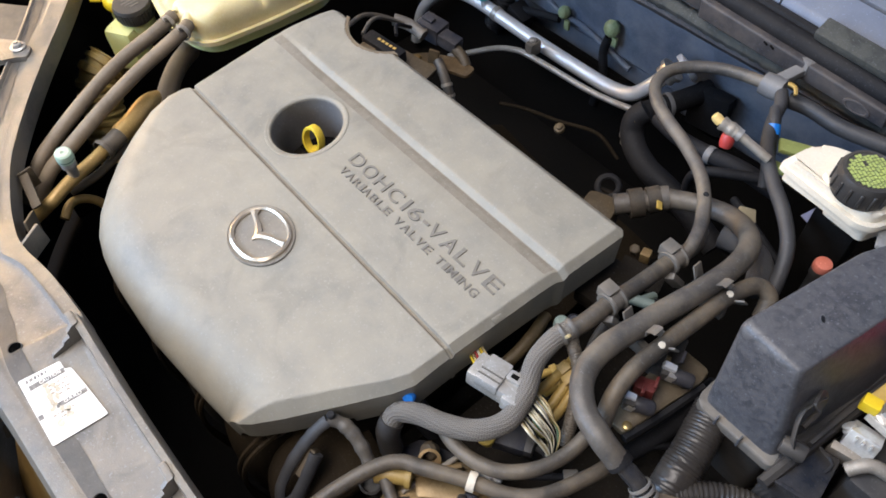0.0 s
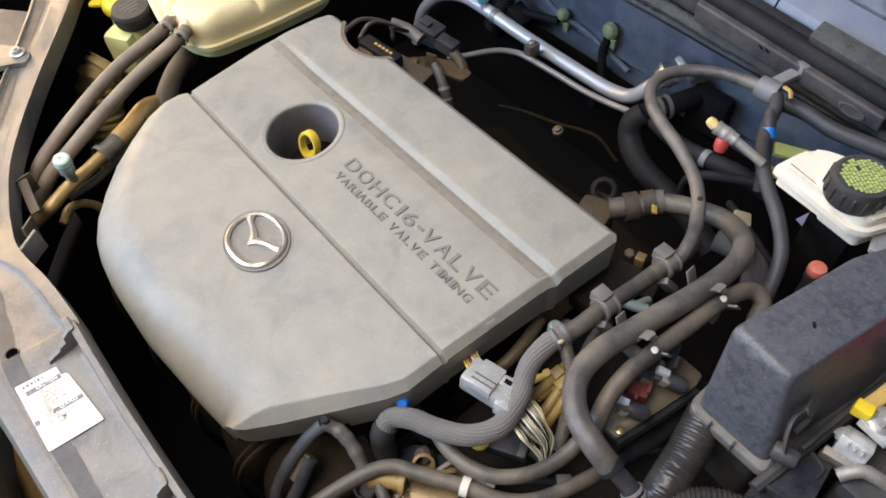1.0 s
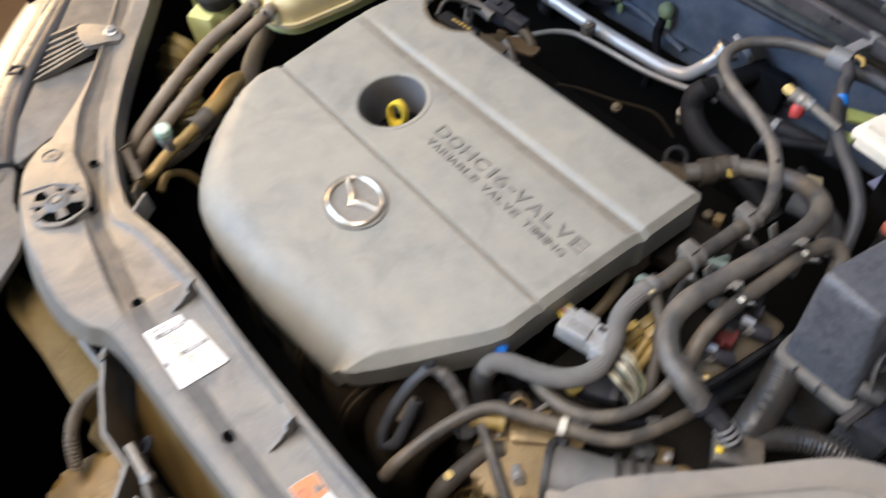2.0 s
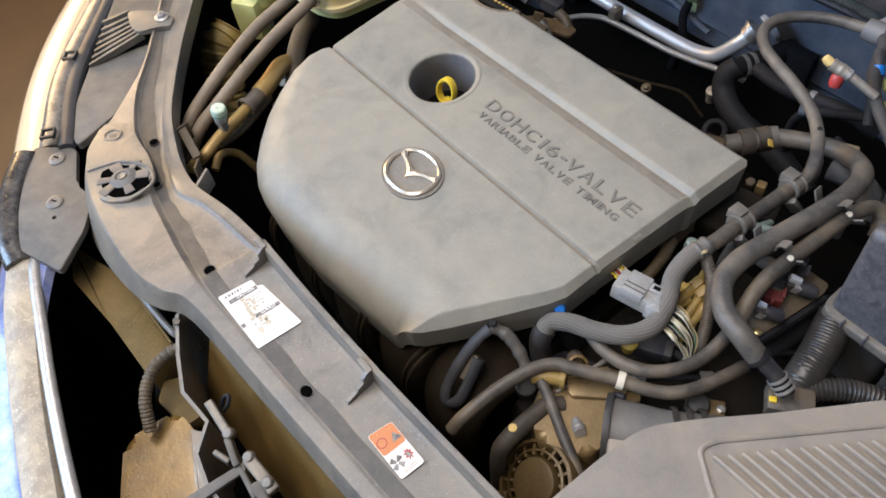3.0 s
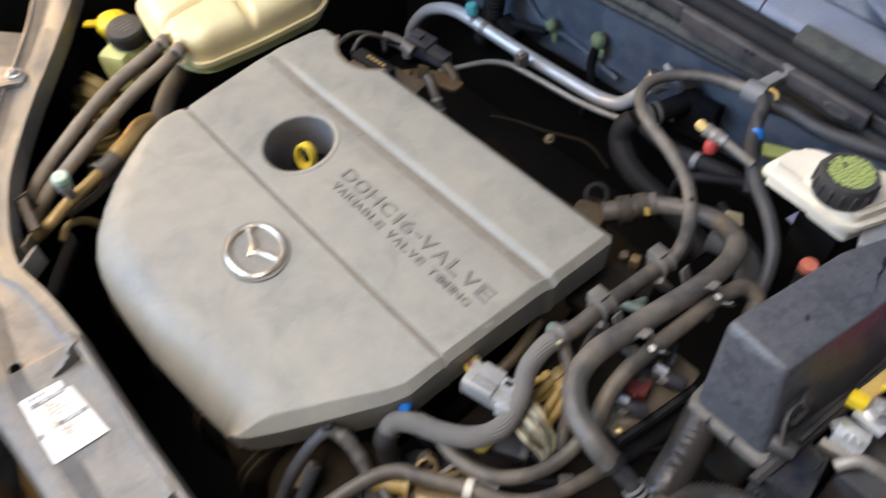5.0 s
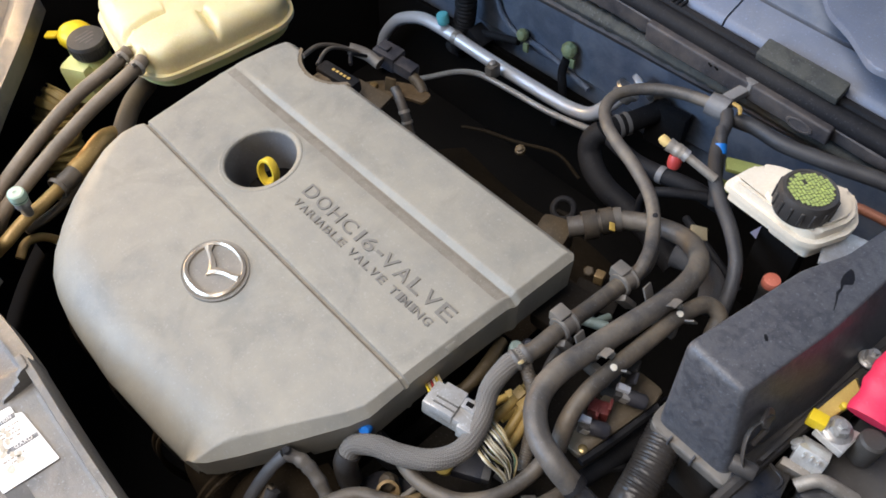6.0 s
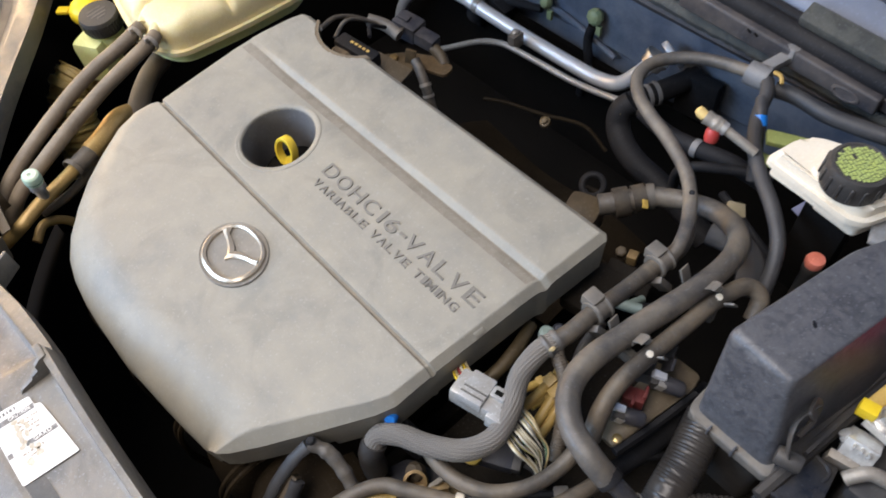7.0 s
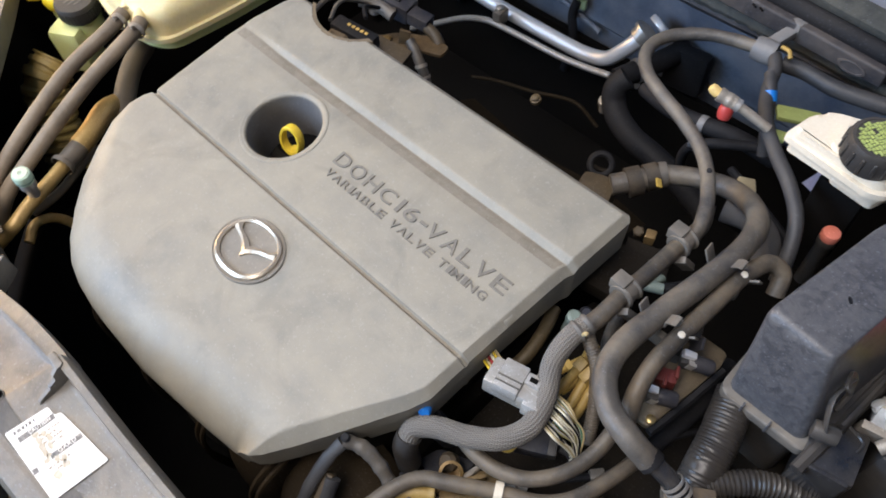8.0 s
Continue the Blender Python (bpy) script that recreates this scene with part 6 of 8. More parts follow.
def fuse_box():
    t = thing("fuse_box", "dusty black plastic fuse box lid with scuffs", "fuse box", (0.22, 0.25, 0.9))
    top = [(0.1680, 0.167), (0.2285, 0.160), (0.2460, 0.262), (0.2560, 0.40), (0.222, 0.40), (0.2125, 0.345), (0.193, 0.300)]
    low = [(0.1765, 0.148), (0.2495, 0.146), (0.272, 0.250), (0.285, 0.41), (0.205, 0.41), (0.188, 0.335), (0.178, 0.26)]
    bm = bmesh.new()
    hi, lo = round_outline(top, 0.008, 4), round_outline(low, 0.010, 4)
    levels = [(1.0, 0.918), (0.98, 0.935), (0.6, 0.970), (0.30, 0.998), (0.19, 1.0085), (0.11, 1.0160), (0.05, 1.0215)]
    rings = [[bm.verts.new((a[0] * k + b[0] * (1 - k), a[1] * k + b[1] * (1 - k), z)) for a, b in zip(lo, hi)] for k, z in levels]
    c = Vector((sum(p[0] for p in hi) / len(hi), sum(p[1] for p in hi) / len(hi)))
    for q, z in ((0.03, 1.0255), (0.09, 1.0282), (0.16, 1.0295), (0.26, 1.030)):
        rings.append([bm.verts.new((p[0] + (c.x - p[0]) * q * 0.5, p[1] + (c.y - p[1]) * q * 0.25, z)) for p in hi])
    n = len(hi)
    for a, b in zip(rings, rings[1:]):
        for i in range(n):
            bm.faces.new((a[i], a[(i + 1) % n], b[(i + 1) % n], b[i]))
    bm.faces.new(rings[-1]), bm.faces.new(rings[0])
    lid = part("lid", bm, M_FUSE, t)
    part("flange", slab(bmesh.new(), round_outline([(0.1715, 0.150), (0.1765, 0.140), (0.255, 0.139), (0.279, 0.25), (0.29, 0.41), (0.20, 0.415), (0.182, 0.335), (0.172, 0.26)], 0.006, 3), 0.914, 0.925, 0.003, 2), M_GREYD, t)
    for x in (0.197, 0.222):
        part("clip_slot", block(bmesh.new(), (x, 0.1405, 0.922), (0.002, 0.006, 0.014), 0.0006), M_FUSE, t)
    part("base", slab(bmesh.new(), round_outline([(0.18, 0.15), (0.248, 0.147), (0.27, 0.26), (0.28, 0.40), (0.205, 0.40), (0.185, 0.33)], 0.01, 3), 0.76, 0.914), M_BLACK, t)
    # side latch: bent tongue and its catch
    latch = part("latch", tube([(0.2570, 0.153, 0.952), (0.2530, 0.150, 0.967), (0.2470, 0.157, 0.981), (0.2450, 0.166, 0.985), (0.2470, 0.178, 0.986), (0.2495, 0.188, 0.986)], 0.0046, seg=10, flat=0.3), M_BLACK, t, "bent black latch strap")
    part("paddle", slab(bmesh.new(), round_outline([(-0.005, -0.010), (0.005, -0.010), (0.006, 0.007), (0.002, 0.010), (-0.005, 0.008)], 0.003, 3), -0.0015, 0.0015, 0.0007, m=pose(0.2485, 0.184, 0.987, 0, 50, 12)), M_BLACK, latch)
    part("stem", block(bmesh.new(), (0.2525, 0.171, 0.976), (0.004, 0.020, 0.004), 0.001, (20, 40, 10)), M_BLACK, latch)
    part("knuckle", lathe(bmesh.new(), [(0.0075, -0.010), (0.0085, -0.006), (0.0085, 0.006), (0.0075, 0.010)], upright((0.2575, 0.152, 0.952), (0.9, 0.25, 0)), 16), M_BLACK, latch)
    part("rail", tube([(0.258, 0.165, 0.938), (0.2655, 0.24, 0.943), (0.274, 0.305, 0.948), (0.286, 0.40, 0.95)], 0.009, seg=8, flat=0.4), M_BLACK, t)
    # stains on the lid
    # one dried spill that ran down the lid, and a faint spot
    def spill(line, widths):
        left, right = [], []
        for k, (x, y) in enumerate(line):
            w = widths[k] * (1 + 0.35 * noise.noise((x * 300, y * 300, 0.2)))
            left.append((x - w, y + 0.3 * w)), right.append((x + w, y - 0.3 * w))
        part("stain", slab(bmesh.new(), round_outline(left + right[::-1], 0.0008, 2), 1.0296, 1.0302), M_SPILL, t, "dark dried spill mark")

    spill([(0.2240, 0.3290), (0.2262, 0.3230), (0.2268, 0.3165), (0.2250, 0.3100), (0.2278, 0.3040), (0.2275, 0.2980), (0.2312, 0.2900), (0.2345, 0.2800)], [0.0020, 0.0044, 0.0050, 0.0022, 0.0010, 0.0014, 0.0007, 0.0004])
    spill([(0.2095, 0.2200), (0.2110, 0.2170), (0.2120, 0.2145)], [0.0012, 0.0024, 0.0010])
    return t


fuse_box()


def harness_box():
    """Black connector below the fuse box, with its clip."""
    t = thing("harness_connector", "black plastic harness connector below the fuse box", "connector", (0.265, 0.14, 0.86))
    bm = bmesh.new()
    block(bm, (0.273, 0.157, 0.906), (0.042, 0.050, 0.055), 0.003, (0, 0, 10))
    block(bm, (0.2745, 0.1305, 0.906), (0.040, 0.004, 0.058), 0.001, (0, 0, 10))
    part("housing", bm, M_GLOSSK, t)
    part("bail", tube([(0.2625, 0.172, 0.9335), (0.2650, 0.1785, 0.937), (0.2750, 0.1775, 0.9375), (0.2855, 0.1735, 0.937), (0.2860, 0.164, 0.9335)], 0.0016, seg=8), M_GLOSSK, t)
    part("lock", block(bmesh.new(), (0.2590, 0.159, 0.9345), (0.006, 0.014, 0.004), 0.001, (0, 0, 10)), M_GLOSSK, t)
    part("catch", lathe(bmesh.new(), [(0.010, 0), (0.011, 0.006), (0.006, 0.012)], upright((0.2565, 0.177, 0.928)), 14), M_GREYD, t)
    hose("corrugated_conduit", "black corrugated conduit rising to the fuse box", [(0.187, 0.158, 0.905), (0.192, 0.138, 0.902), (0.199, 0.112, 0.895), (0.204, 0.085, 0.885), (0.210, 0.062, 0.868), (0.218, 0.04, 0.84)], 0.0185, M_CONDUIT, rf=ribbed(0.0034, 0.016), step=0.001, group="corrugated conduits", seg=20)
    hose("corrugated_conduit", "brownish corrugated conduit lying beside the air box", [(0.214, 0.075, 0.885), (0.228, 0.092, 0.888), (0.245, 0.108, 0.888), (0.268, 0.122, 0.884), (0.30, 0.135, 0.87)], 0.0115, M_CONDUIT, rf=ribbed(0.0042, 0.05), step=0.001, group="corrugated conduits", seg=18)
    t = thing("conduit_tee", "dusty plastic tee where the conduits meet", "fitting", (0.205, 0.045, 0.88))
    bm = bmesh.new()
    block(bm, (0.212, 0.048, 0.895), (0.045, 0.03, 0.018), 0.004, (0, 0, 35))
    part("body", bm, M_RUBBERD, t)
    part("paint_mark", block(bmesh.new(), (0.2005, 0.0335, 0.905), (0.007, 0.006, 0.003), 0.001, (0, 0, 35)), M_YELLOW, t, "yellow paint mark")
    return t


harness_box()


def battery():
    t = thing("battery", "black battery with its positive clamp under the fuse box side", "battery", (0.38, 0.28, 0.8))
    part("case", block(bmesh.new(), (0.40, 0.30, 0.84), (0.20, 0.26, 0.20), 0.008), M_BLACK, t)
    c = part("terminal_clamp", slab(bmesh.new(), round_outline([(0.2795, 0.2150), (0.2845, 0.2330), (0.3090, 0.2400), (0.3070, 0.2120)], 0.0015, 3), 0.958, 0.967, 0.0015, 2), M_CLAMP, t, "dull silver terminal clamp")
    part("jaw", block(bmesh.new(), (0.2905, 0.2015, 0.950), (0.026, 0.020, 0.020), 0.002, (-28, 0, 8)), M_CLAMP, c)
    for k in range(3):
        part("ridge", block(bmesh.new(), (0.2855 + 0.006 * k, 0.1955 + 0.0008 * k, 0.9585), (0.0022, 0.014, 0.005), 0.0008, (-28, 0, 8)), M_CLAMP, c)
    part("jaw", block(bmesh.new(), (0.2865, 0.1885, 0.935), (0.024, 0.008, 0.026), 0.0015, (12, 0, 12)), M_STEELD, c)
    part("strap", tube([(0.296, 0.176, 0.940), (0.3015, 0.1835, 0.946), (0.308, 0.190, 0.948), (0.318, 0.194, 0.946), (0.336, 0.201, 0.938)], 0.0062, seg=12), M_STEELD, c)
    part("stub", lathe(bmesh.new(), [(0.0070, -0.006), (0.0070, 0.002), (0.0058, 0.003), (0.0058, 0.006), (0.0040, 0.0068)], upright((0.2800, 0.2005, 0.954), (-0.75, 0.1, 0.55)), 16), M_CLAMP, c)
    part("post", lathe(bmesh.new(), [(0.011, -0.03), (0.011, 0.0), (0.009, 0.002)], upright((0.318, 0.235, 0.975)), 18), M_BLACK, t)
    lug = part("lug", slab(bmesh.new(), round_outline([(0.2715, 0.228), (0.2830, 0.2265), (0.2920, 0.268), (0.2790, 0.282)], 0.003, 3), 0.962, 0.972, 0.002, 2), M_OCHRE, t, "amber plastic cable lug")
    part("lug_tip", block(bmesh.new(), (0.2770, 0.2215, 0.9705), (0.015, 0.012, 0.013), 0.002, (0, 0, 10)), M_YELLOWB, lug, "bright yellow end")
    part("lug_pin", lathe(bmesh.new(), [(0.003, 0), (0.003, 0.005), (0.0015, 0.006)], upright((0.2855, 0.246, 0.972)), 10), M_YELLOW, lug)
    # plate added to keep the cover's red bounce off the fuse lid
    bm = bmesh.new()
    wall = [(0.2625, 0.165), (0.270, 0.24), (0.279, 0.305), (0.293, 0.41)]
    rows = [[bm.verts.new((x + dx, y, z)) for dx, z in ((0, 0.82), (0.003, 0.82), (0.003, 0.956), (0, 0.956))] for x, y in wall]
    for a, b in zip(rows, rows[1:]):
        for i in range(4):
            bm.faces.new((a[i], a[(i + 1) % 4], b[(i + 1) % 4], b[i]))
    bm.faces.new(rows[0]), bm.faces.new(rows[-1])
    part("bounce_block", bm, M_BLACK, t, smooth=False)
    part("tray_edge", tube([(0.258, 0.12, 0.93), (0.270, 0.22, 0.944), (0.281, 0.30, 0.952), (0.29, 0.40, 0.95)], 0.006, seg=8), M_BLACK, t)
    bolt("terminal_nut", (0.2930, 0.2270, 0.967), (0.1, -0.1, 1), 0.0085, 0.012, M_STEEL, "zinc hexagon nut on the battery terminal", "nut")
    bolt("battery_bolt", (0.278, 0.312, 0.962), (0, 0, 1), 0.0068, 0.012, M_STEEL, "zinc bolt holding the battery tray")
    bm = bmesh.new()
    line = [(0.297, 0.226, 0.984), (0.294, 0.25, 0.992), (0.292, 0.285, 1.0), (0.297, 0.32, 1.0)]
    sweep(bm, line, 0.019, seg=14, n=8, flat=0.5, rf=worn(0.16, 0.014))
    bmesh.ops.transform(bm, matrix=Matrix.Translation((0.009, 0.018, -0.002)), verts=bm.verts)
    q = thing("terminal_cover", "bright red soft terminal cover over the battery post", "cover", (0.30, 0.26, 0.97))
    part("sleeve", bm, M_PINK, q)
    return t


M_CLAMP = material("lead_clamp", (0.66, 0.65, 0.62), 0.34, 0.5, (0.4, 0.38, 0.34), 0.7, 60, 500, 0.2)
battery()


# ---- gearbox side ----
def air_box():
    t = thing("air_filter_box", "dusty grey plastic air filter box with parallel ribs", "air box", (0.3, -0.1, 0.85))
    out = round_outline([(0.138, -0.36), (0.1455, -0.150), (0.150, -0.108), (0.175, -0.068), (0.215, -0.014), (0.275, 0.075), (0.36, 0.13), (0.56, 0.13), (0.56, -0.36)], 0.022, 6)
    part("lid", slab(bmesh.new(), out, 0.925, 0.970, 0.008, 4), M_AIRBOX, t)
    c = Vector((0.33, -0.1))
    part("flange", slab(bmesh.new(), [(c.x + (x - c.x) * 1.008, c.y + (y - c.y) * 1.008) for x, y in out], 0.915, 0.927, 0.002), M_AIRBOX, t)
    part("case", slab(bmesh.new(), out, 0.72, 0.918), M_AIRBOX, t)
    inner = round_outline([(0.195, -0.088), (0.199, -0.073), (0.285, 0.048), (0.36, 0.10), (0.50, 0.10), (0.50, -0.22), (0.30, -0.15), (0.224, -0.109)], 0.012, 5)
    part("raised_panel", slab(bmesh.new(), inner, 0.969, 0.973, 0.0025, 2), M_AIRBOX, t)
    rim = [(x, y, 0.9728) for x, y in inner]
    part("panel_rim", tube(rim + rim[:1], 0.0028, seg=8, n=2), M_AIRBOX, t)
    for k in range(24):
        x0, y0 = 0.2115 + 0.0069 * k, -0.084 + 0.0098 * k
        if y0 < 0.09:
            part("rib", tube([(x0, y0, 0.9722), (x0 + 0.002, y0, 0.9745), (x0 + 0.07, y0 + 0.001, 0.9748), (x0 + 0.14, y0 + 0.002, 0.9748)], 0.0027, seg=8, n=3), M_AIRBOX, t)
    return t


air_box()


def gearbox():
    t = thing("gearbox_housing", "stained cast aluminium gearbox housing", "gearbox", (0.08, -0.08, 0.6))
    bm = bmesh.new()
    slab(bm, round_outline([(0.028, -0.092), (0.055, -0.048), (0.092, -0.028), (0.118, -0.055), (0.118, -0.13), (0.07, -0.158), (0.035, -0.13)], 0.012, 4), 0.70, 0.870, 0.010, 3)
    part("casting", bm, M_CAST, t)
    part("flat", slab(bmesh.new(), round_outline([(0.038, -0.085), (0.06, -0.053), (0.095, -0.045), (0.098, -0.062), (0.06, -0.10)], 0.006, 3), 0.869, 0.876, 0.002), M_CAST, t)
    part("rib", block(bmesh.new(), (0.052, -0.072, 0.876), (0.055, 0.005, 0.012), 0.0015, (0, 0, 58)), M_CAST, t)
    part("ridge", tube([(0.046, -0.106, 0.871), (0.052, -0.07, 0.873), (0.0565, -0.034, 0.874)], 0.0028, seg=8), M_STEELD, t, "thin bright ridge on the casting")
    part("stud", lathe(bmesh.new(), [(0.004, 0), (0.004, 0.012), (0.0028, 0.013)], upright((0.088, -0.064, 0.874), (0.8, 0.3, 0.25)), 10), M_NAVY, t)
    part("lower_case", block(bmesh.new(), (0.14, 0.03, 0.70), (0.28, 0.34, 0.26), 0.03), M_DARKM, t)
    part("bleed_screw", lathe(bmesh.new(), [(0.0055, 0), (0.0055, 0.008), (0.0072, 0.0085), (0.0072, 0.012), (0.006, 0.013), (0.006, 0.018), (0.0035, 0.0182)], upright((0.082, -0.112, 0.868), (0.75, -0.45, 0.4)), 14), M_STEEL, t)
    t = thing("intake_duct", "dusty ribbed plastic intake duct into the air box", "duct", (0.13, -0.08, 0.88))
    part("duct", tube([(0.108, -0.090, 0.860), (0.130, -0.075, 0.863), (0.158, -0.055, 0.866), (0.20, -0.02, 0.87)], 0.033, seg=28, rf=lambda s: 1.0 - 0.1 * min(1.0, s / 0.05)), M_GREYC2, t)
    band(t, (0.107, -0.0905, 0.860), (0.80, 0.58, 0.1), 0.0345, 0.007, M_BLACK, "black rubber ring")
    for k in range(3):
        band(t, (0.160 + 0.010 * k, -0.054 + 0.0095 * k, 0.866), (0.72, 0.68, 0.03), 0.0325, 0.006, M_CONDUIT)
    part("lug", block(bmesh.new(), (0.137, -0.108, 0.884), (0.026, 0.02, 0.016), 0.003, (0, 0, 40)), M_AIRBOX, t)
    t = thing("alternator", "brown stained alternator with a finned round end", "alternator", (0.09, -0.19, 0.8))
    m = upright((0.098, -0.178, 0.84), (-0.25, -0.55, 0.8))
    part("case", lathe(bmesh.new(), [(0.043, -0.06), (0.046, -0.012), (0.046, 0.004), (0.044, 0.009), (0.0405, 0.010), (0.0395, 0.004), (0.0395, -0.010)], m, 40, caps=False), M_CASTB, t)
    part("slot_floor", lathe(bmesh.new(), [(0.0395, -0.010), (0.004, -0.0095)], m, 32), M_DARK, t)
    part("end_cap", lathe(bmesh.new(), [(0.0265, -0.010), (0.0265, 0.008), (0.0245, 0.0115), (0.020, 0.0125), (0.004, 0.0128)], m, 36), M_CASTB, t, "flat stained end disc")
    for k in range(18):
        bm = block(bmesh.new(), (0.0335, 0, 0.001), (0.0145, 0.0040, 0.013), 0.0008, (0, 14, 0), segs=1)
        bmesh.ops.transform(bm, matrix=m @ Matrix.Rotation(2 * math.pi * k / 18, 4, "Z"), verts=bm.verts)
        part("fin", bm, M_CASTB, t)
    part("band", lathe(bmesh.new(), [(0.0338, 0.004), (0.0340, 0.0085), (0.0318, 0.0095), (0.0312, 0.004)], m, 40, caps=False), M_CASTB, t)
    for k in (0.4, 2.5, 4.6):
        q = m @ Matrix.Rotation(k, 4, "Z") @ Matrix.Translation((0.0445, 0, 0.004))
        part("lug", lathe(bmesh.new(), [(0.0075, -0.02), (0.0072, 0.004), (0.005, 0.006), (0.0045, 0.009), (0.002, 0.0095)], q, 14), M_CASTB, t)
    hose("radiator_elbow", "dark rubber elbow hose with a yellow mark", [(0.060, -0.108, 0.866), (0.050, -0.124, 0.868), (0.049, -0.142, 0.868), (0.049, -0.160, 0.867), (0.0495, -0.179, 0.863), (0.051, -0.191, 0.848), (0.059, -0.199, 0.80), (0.06, -0.2, 0.74)], 0.0095, M_GRIMEH)
    part("paint_mark", lathe(bmesh.new(), [(0.0045, 0), (0.0045, 0.0012)], upright((0.0475, -0.168, 0.8766), (0, -0.1, 1)), 12), M_OCHRE, bpy.data.objects["radiator_elbow"], "yellow paint mark")
    t = thing("open_pipe_end", "brown open pipe end beside the gearbox", "pipe", (0.042, -0.069, 0.83))
    part("tube", lathe(bmesh.new(), [(0.0105, -0.04), (0.0105, -0.001), (0.0115, 0.0), (0.0085, 0.0005), (0.008, -0.015)], upright((0.042, -0.069, 0.878), (0.3, -0.25, 1)), 20), M_BROWN, t)
    part("side_nut", lathe(bmesh.new(), [(0.009, -0.008), (0.010, 0.0), (0.007, 0.004)], upright((0.030, -0.062, 0.868), (-0.2, -0.5, 0.8)), 10), M_RUNNER, t, smooth=False)
    t = thing("yellow_plug", "ochre yellow plastic plug between the hoses", "plug", (0.063, -0.016, 0.87))
    part("body", lathe(bmesh.new(), [(0.0075, -0.02), (0.0075, -0.004), (0.0095, -0.003), (0.0095, 0.002), (0.006, 0.004)], upright((0.063, -0.016, 0.893), (0.1, -0.2, 1)), 16), M_YELLOWO, t)
    t = thing("steel_fitting", "dull steel pipe fitting on the gearbox", "fitting", (0.09, -0.035, 0.86))
    part("barrel", lathe(bmesh.new(), [(0.0095, 0), (0.0095, 0.016), (0.0075, 0.018), (0.0075, 0.026), (0.005, 0.0265), (0.0045, 0.02)], upright((0.076, -0.041, 0.874), (0.9, 0.42, -0.12)), 16), M_STEEL, t)
    t = thing("plastic_joint", "ochre plastic joint between the low hoses", "fitting", (0.03, -0.11, 0.87))
    bm = tube([(0.020, -0.116, 0.882), (0.031, -0.105, 0.884), (0.046, -0.093, 0.883)], 0.0082, seg=14)
    part("body", bm, M_OCHRES, t)
    band(t, (0.044, -0.0945, 0.883), (0.8, 0.6, 0), 0.0095, 0.005, M_OCHRES)
    part("port", lathe(bmesh.new(), [(0.012, -0.03), (0.012, 0.0), (0.0095, 0.001), (0.009, -0.008)], upright((0.018, -0.122, 0.868), (0.2, -0.2, 1)), 18), M_BLACK, t)


M_CASTB = material("stained_casting", (0.092, 0.062, 0.024), 0.38, 0.3, (0.040, 0.027, 0.012), 0.9, 30, 350, 0.4, (0.16, 0.10, 0.035), 0.5, 0.5, 0, 14)
M_YELLOWO = material("dirty_yellow", (0.5, 0.34, 0.05), 0.45, 0, (0.38, 0.26, 0.06), 0.6, 40, 500, 0.1)
gearbox()


def lift_bracket():
    """Bent bracket under the cover's corner with a cable loop."""
    t = thing("cable_bracket", "dusty black bracket with a slotted cable loop", "bracket", (-0.02, -0.15, 0.85))
    part("loop", tube([(-0.037, -0.123, 0.918), (-0.040, -0.14, 0.908), (-0.040, -0.165, 0.89), (-0.036, -0.188, 0.868), (-0.028, -0.196, 0.855), (-0.018, -0.186, 0.862), (-0.022, -0.165, 0.88), (-0.027, -0.148, 0.895)], 0.0066, seg=12, flat=0.7, rf=worn(0.12, 0.01)), M_RUBBER, t)
    part("arm", tube([(-0.038, -0.121, 0.918), (-0.022, -0.113, 0.912), (-0.004, -0.112, 0.90), (0.012, -0.115, 0.886)], 0.0070, seg=12, rf=worn(0.22, 0.008)), M_RUBBERG, t, "taped grey wire")
    part("eye", lathe(bmesh.new(), [(0.004, 0), (0.0045, 0.004), (0.003, 0.006)], upright((-0.036, -0.119, 0.921)), 12), M_SEAL, t)
    part("web", block(bmesh.new(), (-0.03, -0.158, 0.885), (0.008, 0.03, 0.01), 0.002, (35, 0, 10)), M_RUNNER, t)
    t = thing("bracket_plate", "dark blue-black stamped plate by the hose elbow", "bracket", (0.02, -0.05, 0.85))
    bm = slab(bmesh.new(), round_outline([(-0.002, -0.10), (0.01, -0.055), (0.045, -0.04), (0.05, -0.06), (0.028, -0.098)], 0.005, 3), 0.845, 0.851, 0.001)
    part("plate", bm, M_NAVY, t)
    for x, y in ((0.012, -0.082), (0.03, -0.058)):
        part("hole", lathe(bmesh.new(), [(0.004, 0), (0.004, 0.0008)], upright((x, y, 0.851)), 12), M_DARK, t)
    part("blue_cap", lathe(bmesh.new(), [(0.0062, -0.02), (0.0062, 0.0), (0.004, 0.003)], upright((-0.004, -0.053, 0.919), (0.5, -0.5, 0.7)), 16), M_TAPE, t, "bright blue plastic plug")
    part("plug_neck", lathe(bmesh.new(), [(0.012, -0.06), (0.012, -0.012), (0.010, -0.008)], upright((-0.004, -0.05, 0.903), (-0.2, -0.2, 1)), 16), M_SEAL, t)
    return t


lift_bracket()


